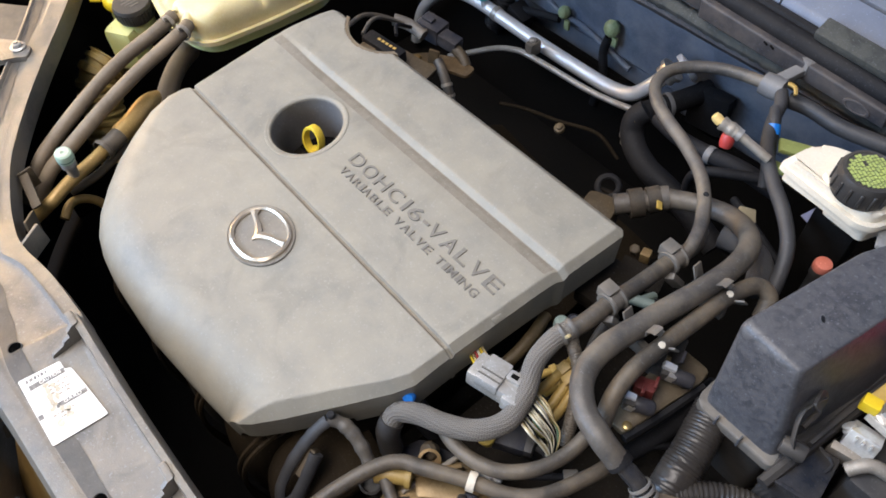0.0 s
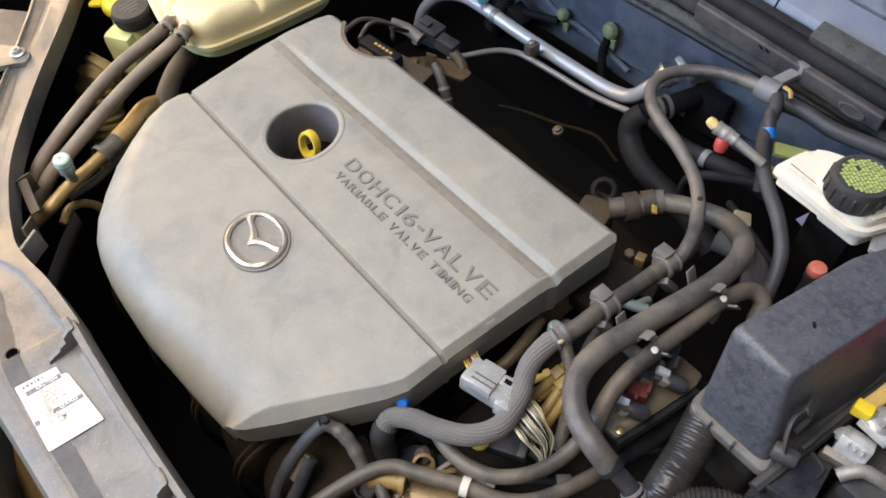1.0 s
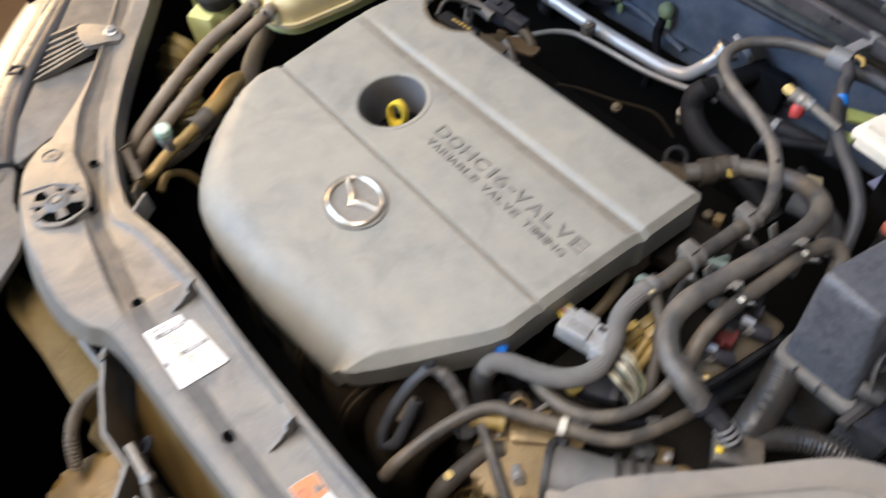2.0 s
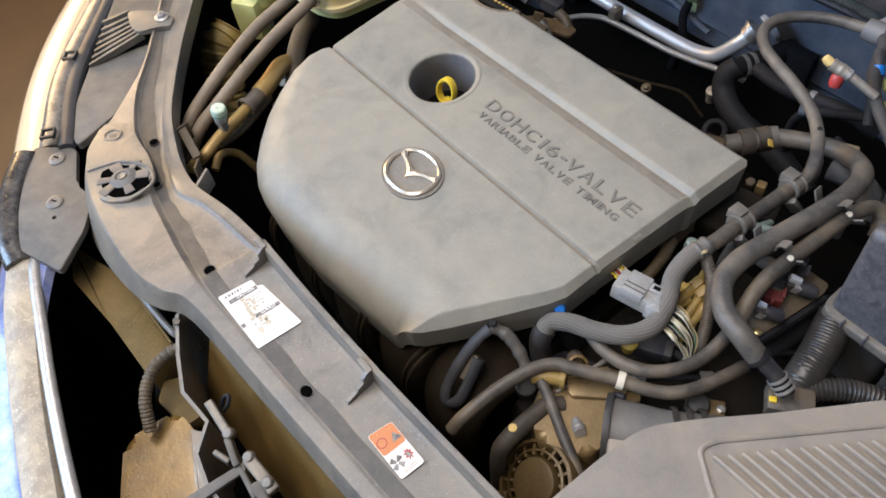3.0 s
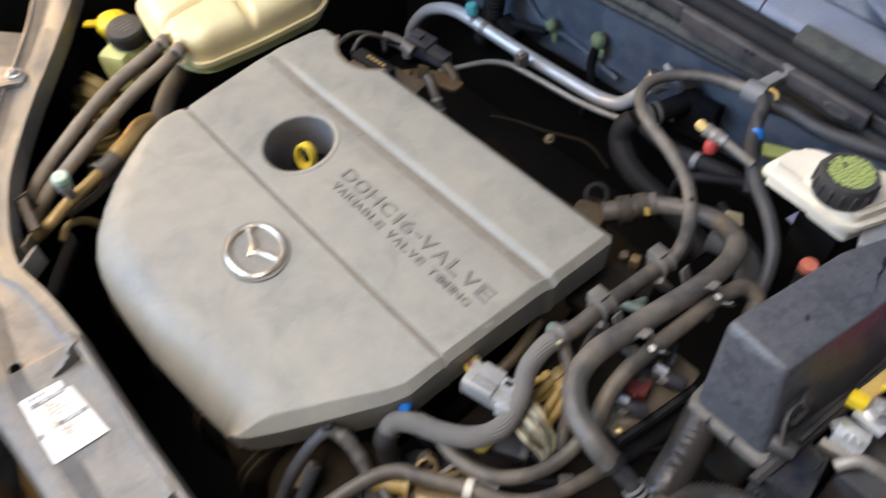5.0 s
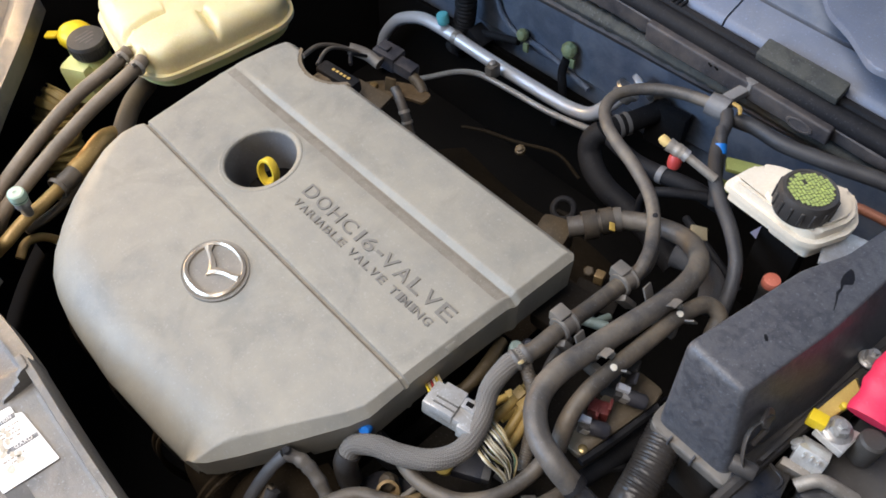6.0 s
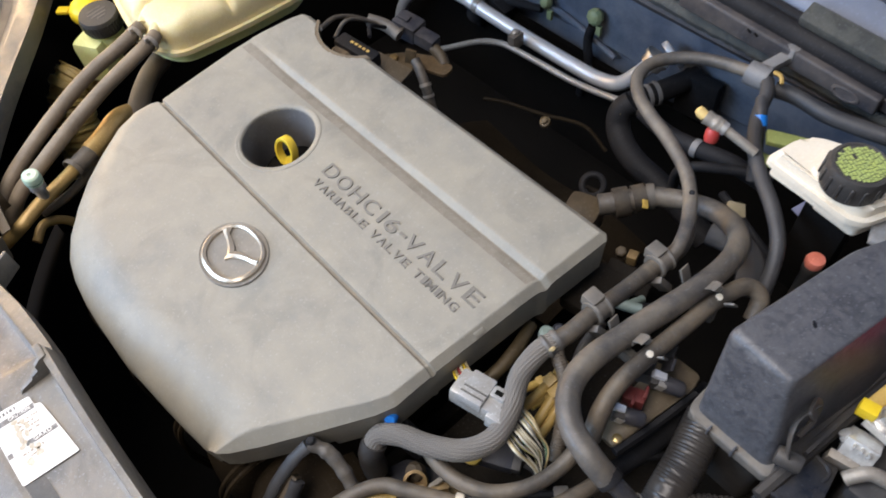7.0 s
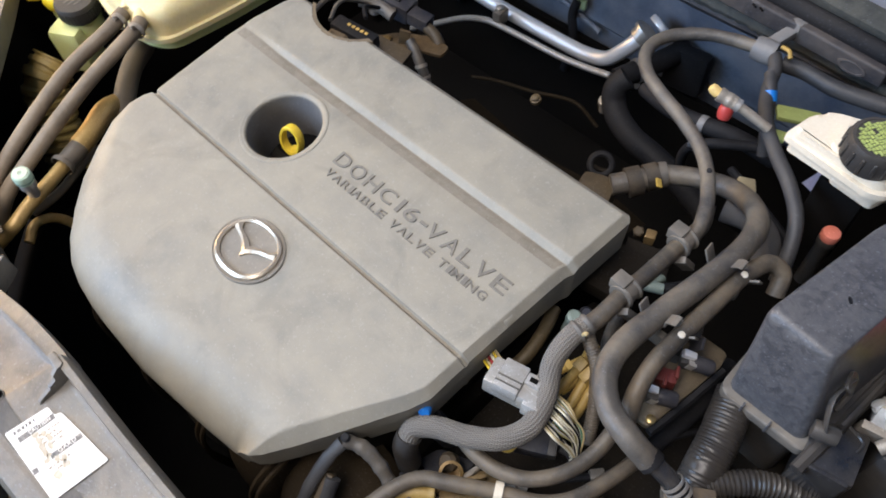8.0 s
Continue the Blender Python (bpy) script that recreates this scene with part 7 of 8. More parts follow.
def wire_connector():
    """Grey multi-pin connector with wires on both ends."""
    t = thing("wiring_connector", "grey plastic wiring connector with bare coloured wires", "connector", (0.04, 0.02, 0.9))
    q = pose(0.0395, 0.0195, 0.924, -8, 2, 15) @ Matrix.Diagonal((1.22, 1.22, 1.15, 1))
    bm = bmesh.new()
    block(bm, (0, 0, 0), (0.044, 0.024, 0.018), 0.003)
    block(bm, (-0.004, 0, 0.006), (0.020, 0.026, 0.012), 0.002)
    block(bm, (0.018, 0.0, 0.0), (0.014, 0.03, 0.016), 0.002)
    bmesh.ops.transform(bm, matrix=q, verts=bm.verts)
    shell = part("housing", bm, M_GREY, t)
    for y in (-0.008, -0.003):
        bm = block(bmesh.new(), (-0.004, y, 0.0122), (0.019, 0.0012, 0.0008))
        bmesh.ops.transform(bm, matrix=q, verts=bm.verts)
        part("groove", bm, M_GREYD, shell)
    bm = block(bmesh.new(), (0.012, 0.004, 0.0105), (0.012, 0.009, 0.004), 0.001)
    bmesh.ops.transform(bm, matrix=q, verts=bm.verts)
    tab = part("latch", bm, M_GREY, t)
    bm = block(bmesh.new(), (0.012, 0.004, 0.0127), (0.006, 0.004, 0.0006))
    bmesh.ops.transform(bm, matrix=q, verts=bm.verts)
    part("slot", bm, M_DARK, tab)
    random.seed(3)
    cols = [M_PALE, M_TAN, M_PALE, M_SEAL, M_PALE, M_OLIVEW, M_GREY, M_SEAL, M_PALE, M_TAN, M_GREENW]
    for k in range(24):
        u = k / 23
        j, h = random.uniform(-0.0025, 0.0025), random.uniform(-0.004, 0.004)
        at = Vector((0.072 + 0.008 * (1 - u), 0.010 + 0.032 * u, 0.916 + h))
        end = Vector((0.1115 + 0.003 * math.sin(k), 0.016 + 0.010 * u, 0.872))
        way = Vector((0.016, -0.003, 0.003 + h))
        part("wire", tube([at - way, at, at + way, at.lerp(end, 0.62) + Vector((0.007 + j, 0.004 * u + j, 0.014)), end + Vector((0.001, 0, 0.014)), end], 0.00095, seg=6, n=5), cols[k % len(cols)], t)
    for k in range(6):
        y = 0.012 + 0.003 * k
        part("wire", tube([(0.024, y, 0.924), (0.014, y + 0.002, 0.928), (0.004, y + 0.006, 0.924), (-0.004, y + 0.012, 0.91)], 0.0013, seg=6, n=4), (M_YELLOW, M_TAN, M_RED, M_PALE)[k % 4], t)
    return t


M_PALE = material("pale_wire", (0.72, 0.68, 0.54), 0.4, 0, (0.5, 0.46, 0.34), 0.6, 60, 500, 0.1)
M_OLIVEW = material("olive_wire", (0.30, 0.27, 0.10), 0.45, 0, (0.2, 0.18, 0.07), 0.6, 60, 500, 0.1)
M_GREENW = material("green_wire", (0.07, 0.19, 0.13), 0.5, 0, (0.05, 0.15, 0.1), 0.6, 60, 500, 0.1)
wire_connector()


def solenoid_plate():
    """Tan plate with plug connectors, small clips and tubes under the hoses."""
    t = thing("solenoid_plate", "tan dusty metal plate carrying small plug connectors", "plate", (0.14, 0.12, 0.89))
    part("plate", slab(bmesh.new(), round_outline([(0.126, 0.085), (0.1315, 0.0795), (0.1475, 0.0785), (0.161, 0.172), (0.159, 0.19), (0.118, 0.19)], 0.006, 3), 0.893, 0.900, 0.0015), M_PLATE, t)
    part("edge", tube([(0.1495, 0.078, 0.894), (0.157, 0.12, 0.894), (0.1645, 0.175, 0.894)], 0.0045, seg=6), M_SEAL, t)
    part("screw", lathe(bmesh.new(), [(0.0045, 0), (0.0045, 0.003), (0.003, 0.004)], upright((0.1445, 0.0862, 0.900)), 14), M_BRASSB, t)
    bm = bmesh.new()
    block(bm, (0.131, 0.1235, 0.910), (0.020, 0.014, 0.018), 0.002, (0, 0, 25))
    block(bm, (0.1375, 0.1315, 0.9155), (0.003, 0.012, 0.012), 0.0008, (0, 0, 25))
    block(bm, (0.134, 0.1175, 0.9155), (0.003, 0.010, 0.012), 0.0008, (0, 0, 25))
    part("red_plug", bm, M_MAROON, t, "maroon plug")
    for p, q in (((0.136, 0.104, 0.912), (0.152, 0.1135, 0.910)), ((0.140, 0.152, 0.914), (0.158, 0.161, 0.911))):
        v = Vector(q) - Vector(p)
        part("black_plug", lathe(bmesh.new(), [(0.0072, 0), (0.0078, 0.002), (0.0078, v.length * 0.85), (0.006, v.length)], upright(p, v), 18), M_NAVY, t, "black round plug")
        part("plug_collar", block(bmesh.new(), Vector(p) - v * 0.25, (0.012, 0.014, 0.013), 0.002, (0, 0, 28)), M_BLACK, t)
    for p in ((0.1295, 0.1025, 0.919), (0.1355, 0.1515, 0.923)):
        part("pin", block(bmesh.new(), p, (0.013, 0.007, 0.007), 0.0015, (0, 18, 28)), M_CHROME, t, "bright metal contact")
        part("contact_tail", block(bmesh.new(), (p[0] + 0.006, p[1] - 0.004, p[2] - 0.007), (0.008, 0.006, 0.010), 0.001, (0, 18, 28)), M_STEEL, t)
    part("tongue", block(bmesh.new(), (0.1345, 0.1655, 0.921), (0.003, 0.012, 0.024), 0.001, (15, 20, 28)), M_NAVY, t)
    part("tongue", block(bmesh.new(), (0.1225, 0.1095, 0.917), (0.003, 0.009, 0.018), 0.001, (0, -15, 28)), M_GREYD, t)
    part("block", block(bmesh.new(), (0.120, 0.155, 0.905), (0.014, 0.02, 0.02), 0.002, (0, 0, 20)), M_BLACK, t)
    part("block", block(bmesh.new(), (0.1235, 0.182, 0.905), (0.014, 0.016, 0.024), 0.002, (0, 0, 20)), M_BLACK, t)
    return t


M_BRASSB = material("brass_screw", (0.6, 0.45, 0.2), 0.35, 0.9, (0.45, 0.33, 0.15), 0.6, 60, 500, 0.1)
M_PLATE = material("tan_plate", (0.105, 0.080, 0.050), 0.42, 0.2, (0.055, 0.043, 0.028), 0.7, 25, 400, 0.25, (0.24, 0.19, 0.12), 0.3, 0.5, 0, 40, 0.7)
solenoid_plate()


def double_clip(y, x):
    """Thin bent metal clip that holds the thick and the thin hose side by side."""
    t = thing("double_clip", "thin bent grey clip holding two hoses together", "clip", (x, y, 0.93), "clips between the two hoses")
    bm = block(bmesh.new(), (x - 0.0165, y - 0.005, 0.957), (0.0022, 0.013, 0.017), 0.0008, (-10, -28, 8))
    part("far_tongue", bm, M_GREYD, t)
    bm = bmesh.new()
    prof = [(0.0, -0.008), (0.001, 0.002), (0.004, 0.006), (0.003, 0.011), (0.008, 0.016), (0.0115, 0.017)]
    rows = [[bm.verts.new((x + 0.003 + px, y + dy, 0.951 + pz)) for px, pz in prof] for dy in (-0.009, 0.003)]
    rows += [[bm.verts.new((x + 0.0044 + px, y + dy, 0.951 + pz)) for px, pz in prof] for dy in (0.003, -0.009)]
    for i in range(4):
        a, b = rows[i], rows[(i + 1) % 4]
        for k in range(len(prof) - 1):
            bm.faces.new((a[k], a[k + 1], b[k + 1], b[k]))
    bm.faces.new([r[0] for r in rows]), bm.faces.new([r[-1] for r in rows])
    part("curled_tongue", bm, M_GREYD, t, smooth=False)
    part("mid_plate", block(bmesh.new(), (x + 0.0115, y + 0.0035, 0.956), (0.010, 0.002, 0.012), 0.0006, (0, 12, 12)), M_GREYD, t)
    part("near_tongue", block(bmesh.new(), (x + 0.0275, y + 0.0035, 0.944), (0.016, 0.0022, 0.010), 0.0006, (25, -28, 20)), M_GREYD, t)
    part("foot", block(bmesh.new(), (x + 0.008, y - 0.004, 0.925), (0.03, 0.008, 0.018), 0.002), M_GREYD, t)
    return t


double_clip(0.2385, 0.1100)
double_clip(0.1500, 0.1000)


def fuel_rail():
    """Pipes and injectors in the shade between cover and hoses."""
    t = thing("fuel_rail", "dusty metal fuel rail with ochre joints", "fuel rail", (0.04, 0.12, 0.88))
    for pts in ([(0.062, 0.108, 0.906), (0.066, 0.088, 0.905), (0.067, 0.069, 0.905), (0.065, 0.049, 0.900), (0.060, 0.03, 0.89)],
                [(0.070, 0.110, 0.905), (0.0755, 0.090, 0.905), (0.0785, 0.074, 0.903), (0.082, 0.050, 0.893), (0.083, 0.03, 0.88)],
                [(0.080, 0.100, 0.902), (0.086, 0.080, 0.900), (0.0885, 0.067, 0.898), (0.090, 0.048, 0.885), (0.089, 0.03, 0.87)]):
        part("sleeve", tube(pts, 0.0052, seg=12, rf=worn(0.08, 0.01)), M_OCHRES, t, "ochre plastic sleeve")
    part("grey_pipe", tube([(0.06, 0.16, 0.915), (0.068, 0.125, 0.915), (0.080, 0.10, 0.912), (0.09, 0.085, 0.905)], 0.0062, seg=12), M_RUBBERD, t)
    part("dark_pipe", tube([(0.005, 0.12, 0.89), (0.015, 0.09, 0.895), (0.018, 0.06, 0.89), (0.012, 0.035, 0.88)], 0.007, seg=12), M_OCHRED, t)
    part("nipple", lathe(bmesh.new(), [(0.006, 0), (0.006, 0.02), (0.0075, 0.022), (0.0075, 0.03), (0.005, 0.032)], upright((0.030, 0.108, 0.895), (0.15, 0.1, 1)), 14), M_GREENG, t, "grey-green plastic nipple")
    part("nipple", lathe(bmesh.new(), [(0.007, 0), (0.007, 0.015), (0.004, 0.02)], upright((0.036, 0.126, 0.905), (0.2, -0.2, 1)), 14), M_NAVY, t)
    part("joint", block(bmesh.new(), (0.0665, 0.083, 0.9085), (0.011, 0.012, 0.010), 0.0015, (20, 0, -6)), M_OCHRES, t)
    part("joint", block(bmesh.new(), (0.0775, 0.079, 0.9075), (0.010, 0.014, 0.011), 0.0015, (25, 0, -12)), M_OCHRES, t)
    part("bracket", block(bmesh.new(), (0.02, 0.20, 0.88), (0.05, 0.06, 0.03), 0.006, (10, 5, 10)), M_DARKM, t)
    return t


M_GREENG = material("grey_green_plastic", (0.2, 0.25, 0.22), 0.5, 0, (0.14, 0.18, 0.16), 0.6, 30, 400, 0.1)
fuel_rail()


# ---- behind the engine ----
def ac_pipes():
    t = thing("refrigerant_pipe", "bright aluminium refrigerant pipe along the firewall", "pipe", (-0.6, 0.69, 0.5))
    pts = [(-0.985, 0.69, 0.39), (-0.968, 0.69, 0.45), (-0.945, 0.69, 0.50), (-0.90, 0.69, 0.555), (-0.86, 0.69, 0.585), (-0.80, 0.69, 0.612), (-0.735, 0.69, 0.618), (-0.66, 0.69, 0.615), (-0.564, 0.69, 0.613), (-0.413, 0.69, 0.615), (-0.36, 0.69, 0.621), (-0.325, 0.69, 0.636), (-0.298, 0.698, 0.668), (-0.28, 0.712, 0.695)]
    part("pipe", tube(pts, 0.0135, seg=20), M_CHROME, t)
    part("end_nut", lathe(bmesh.new(), [(0.02, 0), (0.02, 0.012), (0.024, 0.013), (0.024, 0.02), (0.016, 0.022)], upright((-0.283, 0.71, 0.69), (0.4, 0.5, 0.8)), 20), M_STEEL, t)
    part("end_nut", lathe(bmesh.new(), [(0.026, -0.005), (0.027, 0.0), (0.026, 0.005), (0.014, 0.007)], upright((-0.262, 0.74, 0.705), (0.4, 0.8, 0.6)), 20), M_CHROME, t)
    port = part("port", lathe(bmesh.new(), [(0.009, 0), (0.009, 0.014), (0.0075, 0.016)], upright((-0.722, 0.686, 0.625), (-0.1, -0.1, 1)), 16), M_CHROME, t)
    part("port_cap", lathe(bmesh.new(), [(0.0125, 0.012), (0.013, 0.016), (0.013, 0.03), (0.011, 0.033)], upright((-0.722, 0.686, 0.630), (-0.1, -0.1, 1)), 20), M_CYAN, port, "turquoise plastic cap")
    band(t, (-0.69, 0.69, 0.617), (1, 0, 0), 0.0142, 0.012, M_STEEL)
    t2 = thing("thin_refrigerant_pipe", "thin dull aluminium pipe below the larger one", "pipe", (-0.6, 0.64, 0.55))
    part("pipe", tube([(-0.78, 0.63, 0.49), (-0.73, 0.635, 0.523), (-0.64, 0.64, 0.585), (-0.585, 0.64, 0.613), (-0.55, 0.64, 0.622), (-0.48, 0.64, 0.628), (-0.40, 0.64, 0.633), (-0.342, 0.64, 0.642), (-0.285, 0.64, 0.655)], 0.0058, seg=14), M_STEEL, t2)
    q = thing("pipe_bracket", "small grey bracket joining the two pipes", "bracket", (-0.55, 0.66, 0.6))
    part("clamp", block(bmesh.new(), (-0.545, 0.652, 0.634), (0.018, 0.028, 0.03), 0.004, (0, 0, 0)), M_GREYD, q)
    part("screw", lathe(bmesh.new(), [(0.007, 0), (0.007, 0.005), (0.004, 0.007)], upright((-0.547, 0.652, 0.648)), 16), M_STEEL, q)
    return t


ac_pipes()




M_GRIME = material("oily_grime", (0.055, 0.042, 0.026), 0.55, 0, (0.025, 0.02, 0.014), 0.9, 40, 400, 0.4, (0.14, 0.10, 0.05), 0.35, 0.4, 0, 30, 0.8)


def heater_fittings():
    t = thing("heater_hose", "black rubber heater hose with spring clamps", "hose", (-0.17, 0.6, 0.7))
    part("stub", tube([(-0.272, 0.640, 0.655), (-0.262, 0.662, 0.658), (-0.246, 0.700, 0.661), (-0.232, 0.735, 0.664), (-0.221, 0.766, 0.667)], 0.0185, seg=20), M_SEAL, t)
    for p in ((-0.256, 0.676, 0.659), (-0.250, 0.690, 0.660)):
        band(t, p, (0.4, 0.9, 0.07), 0.0200, 0.007, M_GREYC, "grey spring clamp", "clamp")
    part("clamp_ear", block(bmesh.new(), (-0.249, 0.668, 0.640), (0.014, 0.016, 0.010), 0.002, (0, 20, 24)), M_GREYC, t)
    part("grommet", block(bmesh.new(), (-0.205, 0.752, 0.640), (0.075, 0.028, 0.085), 0.010, (0, 0, 6)), M_SEAL, t, "black rubber grommet on the firewall")
    part("hose", tube([(-0.205, 0.556, 0.76), (-0.213, 0.543, 0.748), (-0.207, 0.532, 0.728), (-0.185, 0.519, 0.715), (-0.150, 0.509, 0.706), (-0.110, 0.506, 0.70), (-0.06, 0.50, 0.69), (0.0, 0.49, 0.67)], 0.0185, seg=18), M_SEAL, t)
    part("fitting", lathe(bmesh.new(), [(0.008, 0), (0.008, 0.02), (0.011, 0.022), (0.011, 0.03), (0.006, 0.032)], upright((-0.262, 0.60, 0.62), (0.1, -0.2, 1)), 12), M_STEELD, t)
    part("paint_mark", lathe(bmesh.new(), [(0.006, 0), (0.006, 0.0015)], upright((-0.2095, 0.532, 0.755), (-0.3, -0.75, 0.6)), 12), M_YELLOWO2, t)
    t = thing("lifting_eye", "dark steel lifting eye behind the engine", "bracket", (-0.085, 0.30, 0.86))
    m = upright((-0.094, 0.331, 0.850), (0.37, -0.45, 0.75))
    part("eye", lathe(bmesh.new(), [(0.0095, -0.002), (0.0098, 0.002), (0.0120, 0.0035), (0.0150, 0.003), (0.0172, 0.0), (0.0165, -0.003), (0.0120, -0.004), (0.0095, -0.002)], m, 28, caps=False), M_SEAL, t)
    part("stem", block(bmesh.new(), (-0.096, 0.335, 0.80), (0.02, 0.006, 0.075), 0.001, (0, 0, 15)), M_DARKM, t)
    t = thing("thermostat_housing", "brown dusty thermostat housing at the engine's end", "housing", (-0.05, 0.28, 0.85))
    part("body", block(bmesh.new(), (-0.064, 0.276, 0.862), (0.044, 0.046, 0.046), 0.012, (0, 0, 20)), M_GRIME, t)
    part("boss", lathe(bmesh.new(), [(0.012, 0), (0.012, 0.01), (0.008, 0.014)], upright((-0.028, 0.24, 0.885), (0.3, -0.5, 0.8)), 16), M_GRIME, t)
    part("boss", lathe(bmesh.new(), [(0.006, 0), (0.006, 0.008), (0.004, 0.009)], upright((0.012, 0.250, 0.893), (0.1, -0.3, 1)), 6), M_GRIME, t, smooth=False)
    t = thing("mesh_sleeve", "black woven mesh sleeve over a hose", "sleeve", (0.1, 0.33, 0.88))
    part("sleeve", tube([(0.06, 0.34, 0.89), (0.09, 0.345, 0.892), (0.115, 0.335, 0.89), (0.13, 0.31, 0.875)], 0.014, seg=18), M_BRAIDK, t)
    return t


M_BRAIDK = braided("black_mesh", (0.06, 0.06, 0.065), (0.11, 0.11, 0.115))
heater_fittings()


M_RUSTY = material("corroded_brown_steel", (0.045, 0.029, 0.015), 0.65, 0.1, (0.095, 0.06, 0.028), 0.85, 45, 400, 0.4, (0.17, 0.12, 0.06), 0.35, 0.25, 0, 60, 0.9)


def coil_and_plugs():
    """Ignition parts in the cover's cut-out and the plug behind it."""
    t = thing("ignition_coil", "black ignition coil with a worn yellow print", "coil", (-0.41, 0.24, 0.88))
    part("body", block(bmesh.new(), (-0.425, 0.238, 0.924), (0.066, 0.022, 0.02), 0.004, (0, 4, 8)), M_SEAL, t)
    for k in range(5):
        part("print_bar", block(bmesh.new(), (-0.434 + 0.0068 * k, 0.2385 + 0.001 * k, 0.9350 - 0.0005 * k), (0.0042, 0.0036, 0.0008), turn=(0, 4, 8)), M_OCHRE, t, "worn yellow print")
    part("boot", lathe(bmesh.new(), [(0.016, -0.05), (0.016, 0.0), (0.012, 0.004)], upright((-0.44, 0.225, 0.925)), 16), M_RUNNER, t)
    part("bracket", block(bmesh.new(), (-0.392, 0.258, 0.900), (0.06, 0.036, 0.008), 0.003, (5, 6, 12)), M_GRIME, t)
    t = thing("plug_connector", "dark blue-black plug connector behind the cover", "connector", (-0.48, 0.37, 0.84))
    part("housing", block(bmesh.new(), (-0.492, 0.372, 0.852), (0.042, 0.032, 0.028), 0.004, (0, 8, 12)), M_NAVY, t)
    part("collar", block(bmesh.new(), (-0.456, 0.376, 0.846), (0.036, 0.022, 0.02), 0.003, (0, 8, 12)), M_NAVY, t)
    part("latch", block(bmesh.new(), (-0.496, 0.370, 0.868), (0.018, 0.012, 0.006), 0.001, (0, 8, 12)), M_NAVY, t)
    part("sensor", tube([(-0.44, 0.375, 0.84), (-0.422, 0.373, 0.835), (-0.410, 0.369, 0.828)], 0.0085, seg=14), M_GRIME, t)
    t = thing("corroded_bracket", "brown corroded stamped bracket below the plug connector", "bracket", (-0.44, 0.33, 0.82))
    part("plate", slab(bmesh.new(), round_outline([(-0.505, 0.300), (-0.470, 0.345), (-0.425, 0.372), (-0.392, 0.372), (-0.388, 0.350), (-0.425, 0.338), (-0.455, 0.300)], 0.008, 3), 0.829, 0.834, 0.0015), M_RUSTY, t)
    part("tab", block(bmesh.new(), (-0.445, 0.335, 0.845), (0.016, 0.004, 0.026), 0.001, (0, 10, 30)), M_RUSTY, t)
    part("bolt_head", lathe(bmesh.new(), [(0.007, 0), (0.007, 0.005), (0.004, 0.006)], upright((-0.470, 0.322, 0.834)), 6), M_BROWN, t, smooth=False)
    t = thing("sensor_hose", "grey clamped hose end behind the cover", "hose", (-0.41, 0.33, 0.8))
    part("tube", tube([(-0.435, 0.335, 0.845), (-0.418, 0.33, 0.835), (-0.398, 0.323, 0.815), (-0.385, 0.318, 0.79)], 0.0075, seg=14), M_RUBBERD, t)
    band(t, (-0.405, 0.326, 0.822), (0.6, -0.25, -0.7), 0.0082, 0.005, M_STEELD)
    band(t, (-0.395, 0.322, 0.81), (0.5, -0.2, -0.8), 0.0082, 0.004, M_STEELD)
    t = thing("wire_bundle", "bundle of taped grey wires to the ignition coil", "wires", (-0.5, 0.28, 0.88))
    part("wire", tube([(-0.50, 0.232, 0.925), (-0.515, 0.27, 0.915), (-0.51, 0.305, 0.895), (-0.49, 0.335, 0.87), (-0.485, 0.355, 0.86)], 0.0035, seg=8), M_RUBBERD, t)
    part("wire", tube([(-0.47, 0.235, 0.925), (-0.49, 0.265, 0.922), (-0.50, 0.295, 0.905), (-0.488, 0.34, 0.872)], 0.0028, seg=8), M_RUBBERG, t)
    part("taped_end", tube([(-0.51, 0.315, 0.888), (-0.49, 0.33, 0.88), (-0.465, 0.335, 0.872)], 0.009, seg=12), M_GREYD, t)
    part("wire", tube([(-0.44, 0.27, 0.922), (-0.465, 0.29, 0.915), (-0.475, 0.32, 0.89)], 0.0028, seg=8), M_SEAL, t)
    return t


coil_and_plugs()


def firewall_clips():
    for x, z, r in ((-0.450, 0.671, 0.016), (-0.572, 0.644, 0.013)):
        t = thing("harness_clip", "pale green plastic clip on the firewall", "clip", (x, 0.765, z), "clips on the firewall")
        part("head", lathe(bmesh.new(), [(r, 0), (r * 1.05, 0.008), (r * 0.7, 0.014), (r * 0.3, 0.016)], upright((x, 0.768, z), (0.1, -1, 0.35)), 9), M_OLIVEP, t, smooth=False)
        part("strap", block(bmesh.new(), (x + 0.012, 0.762, z - 0.022), (0.012, 0.006, 0.02), 0.001), M_OLIVEP, t)
    t = thing("firewall_harness", "black taped wiring along the firewall", "wires", (-0.6, 0.74, 0.6))
    part("cable", tube([(-0.45, 0.76, 0.655), (-0.455, 0.755, 0.62), (-0.44, 0.745, 0.57), (-0.45, 0.74, 0.50)], 0.009, seg=10), M_SEAL, t)
    part("cable", tube([(-0.575, 0.755, 0.632), (-0.64, 0.745, 0.62), (-0.70, 0.74, 0.60), (-0.74, 0.74, 0.52)], 0.008, seg=10), M_SEAL, t)
    part("plug", block(bmesh.new(), (-0.67, 0.735, 0.60), (0.05, 0.04, 0.045), 0.006, (0, 25, 0)), M_SEAL, t)
    part("conduit", tube([(-0.70, 0.73, 0.70), (-0.70, 0.725, 0.65), (-0.715, 0.725, 0.60), (-0.74, 0.73, 0.55)], 0.022, seg=16, step=0.002, rf=ribbed(0.008, 0.06)), M_SEAL, t)
    return t


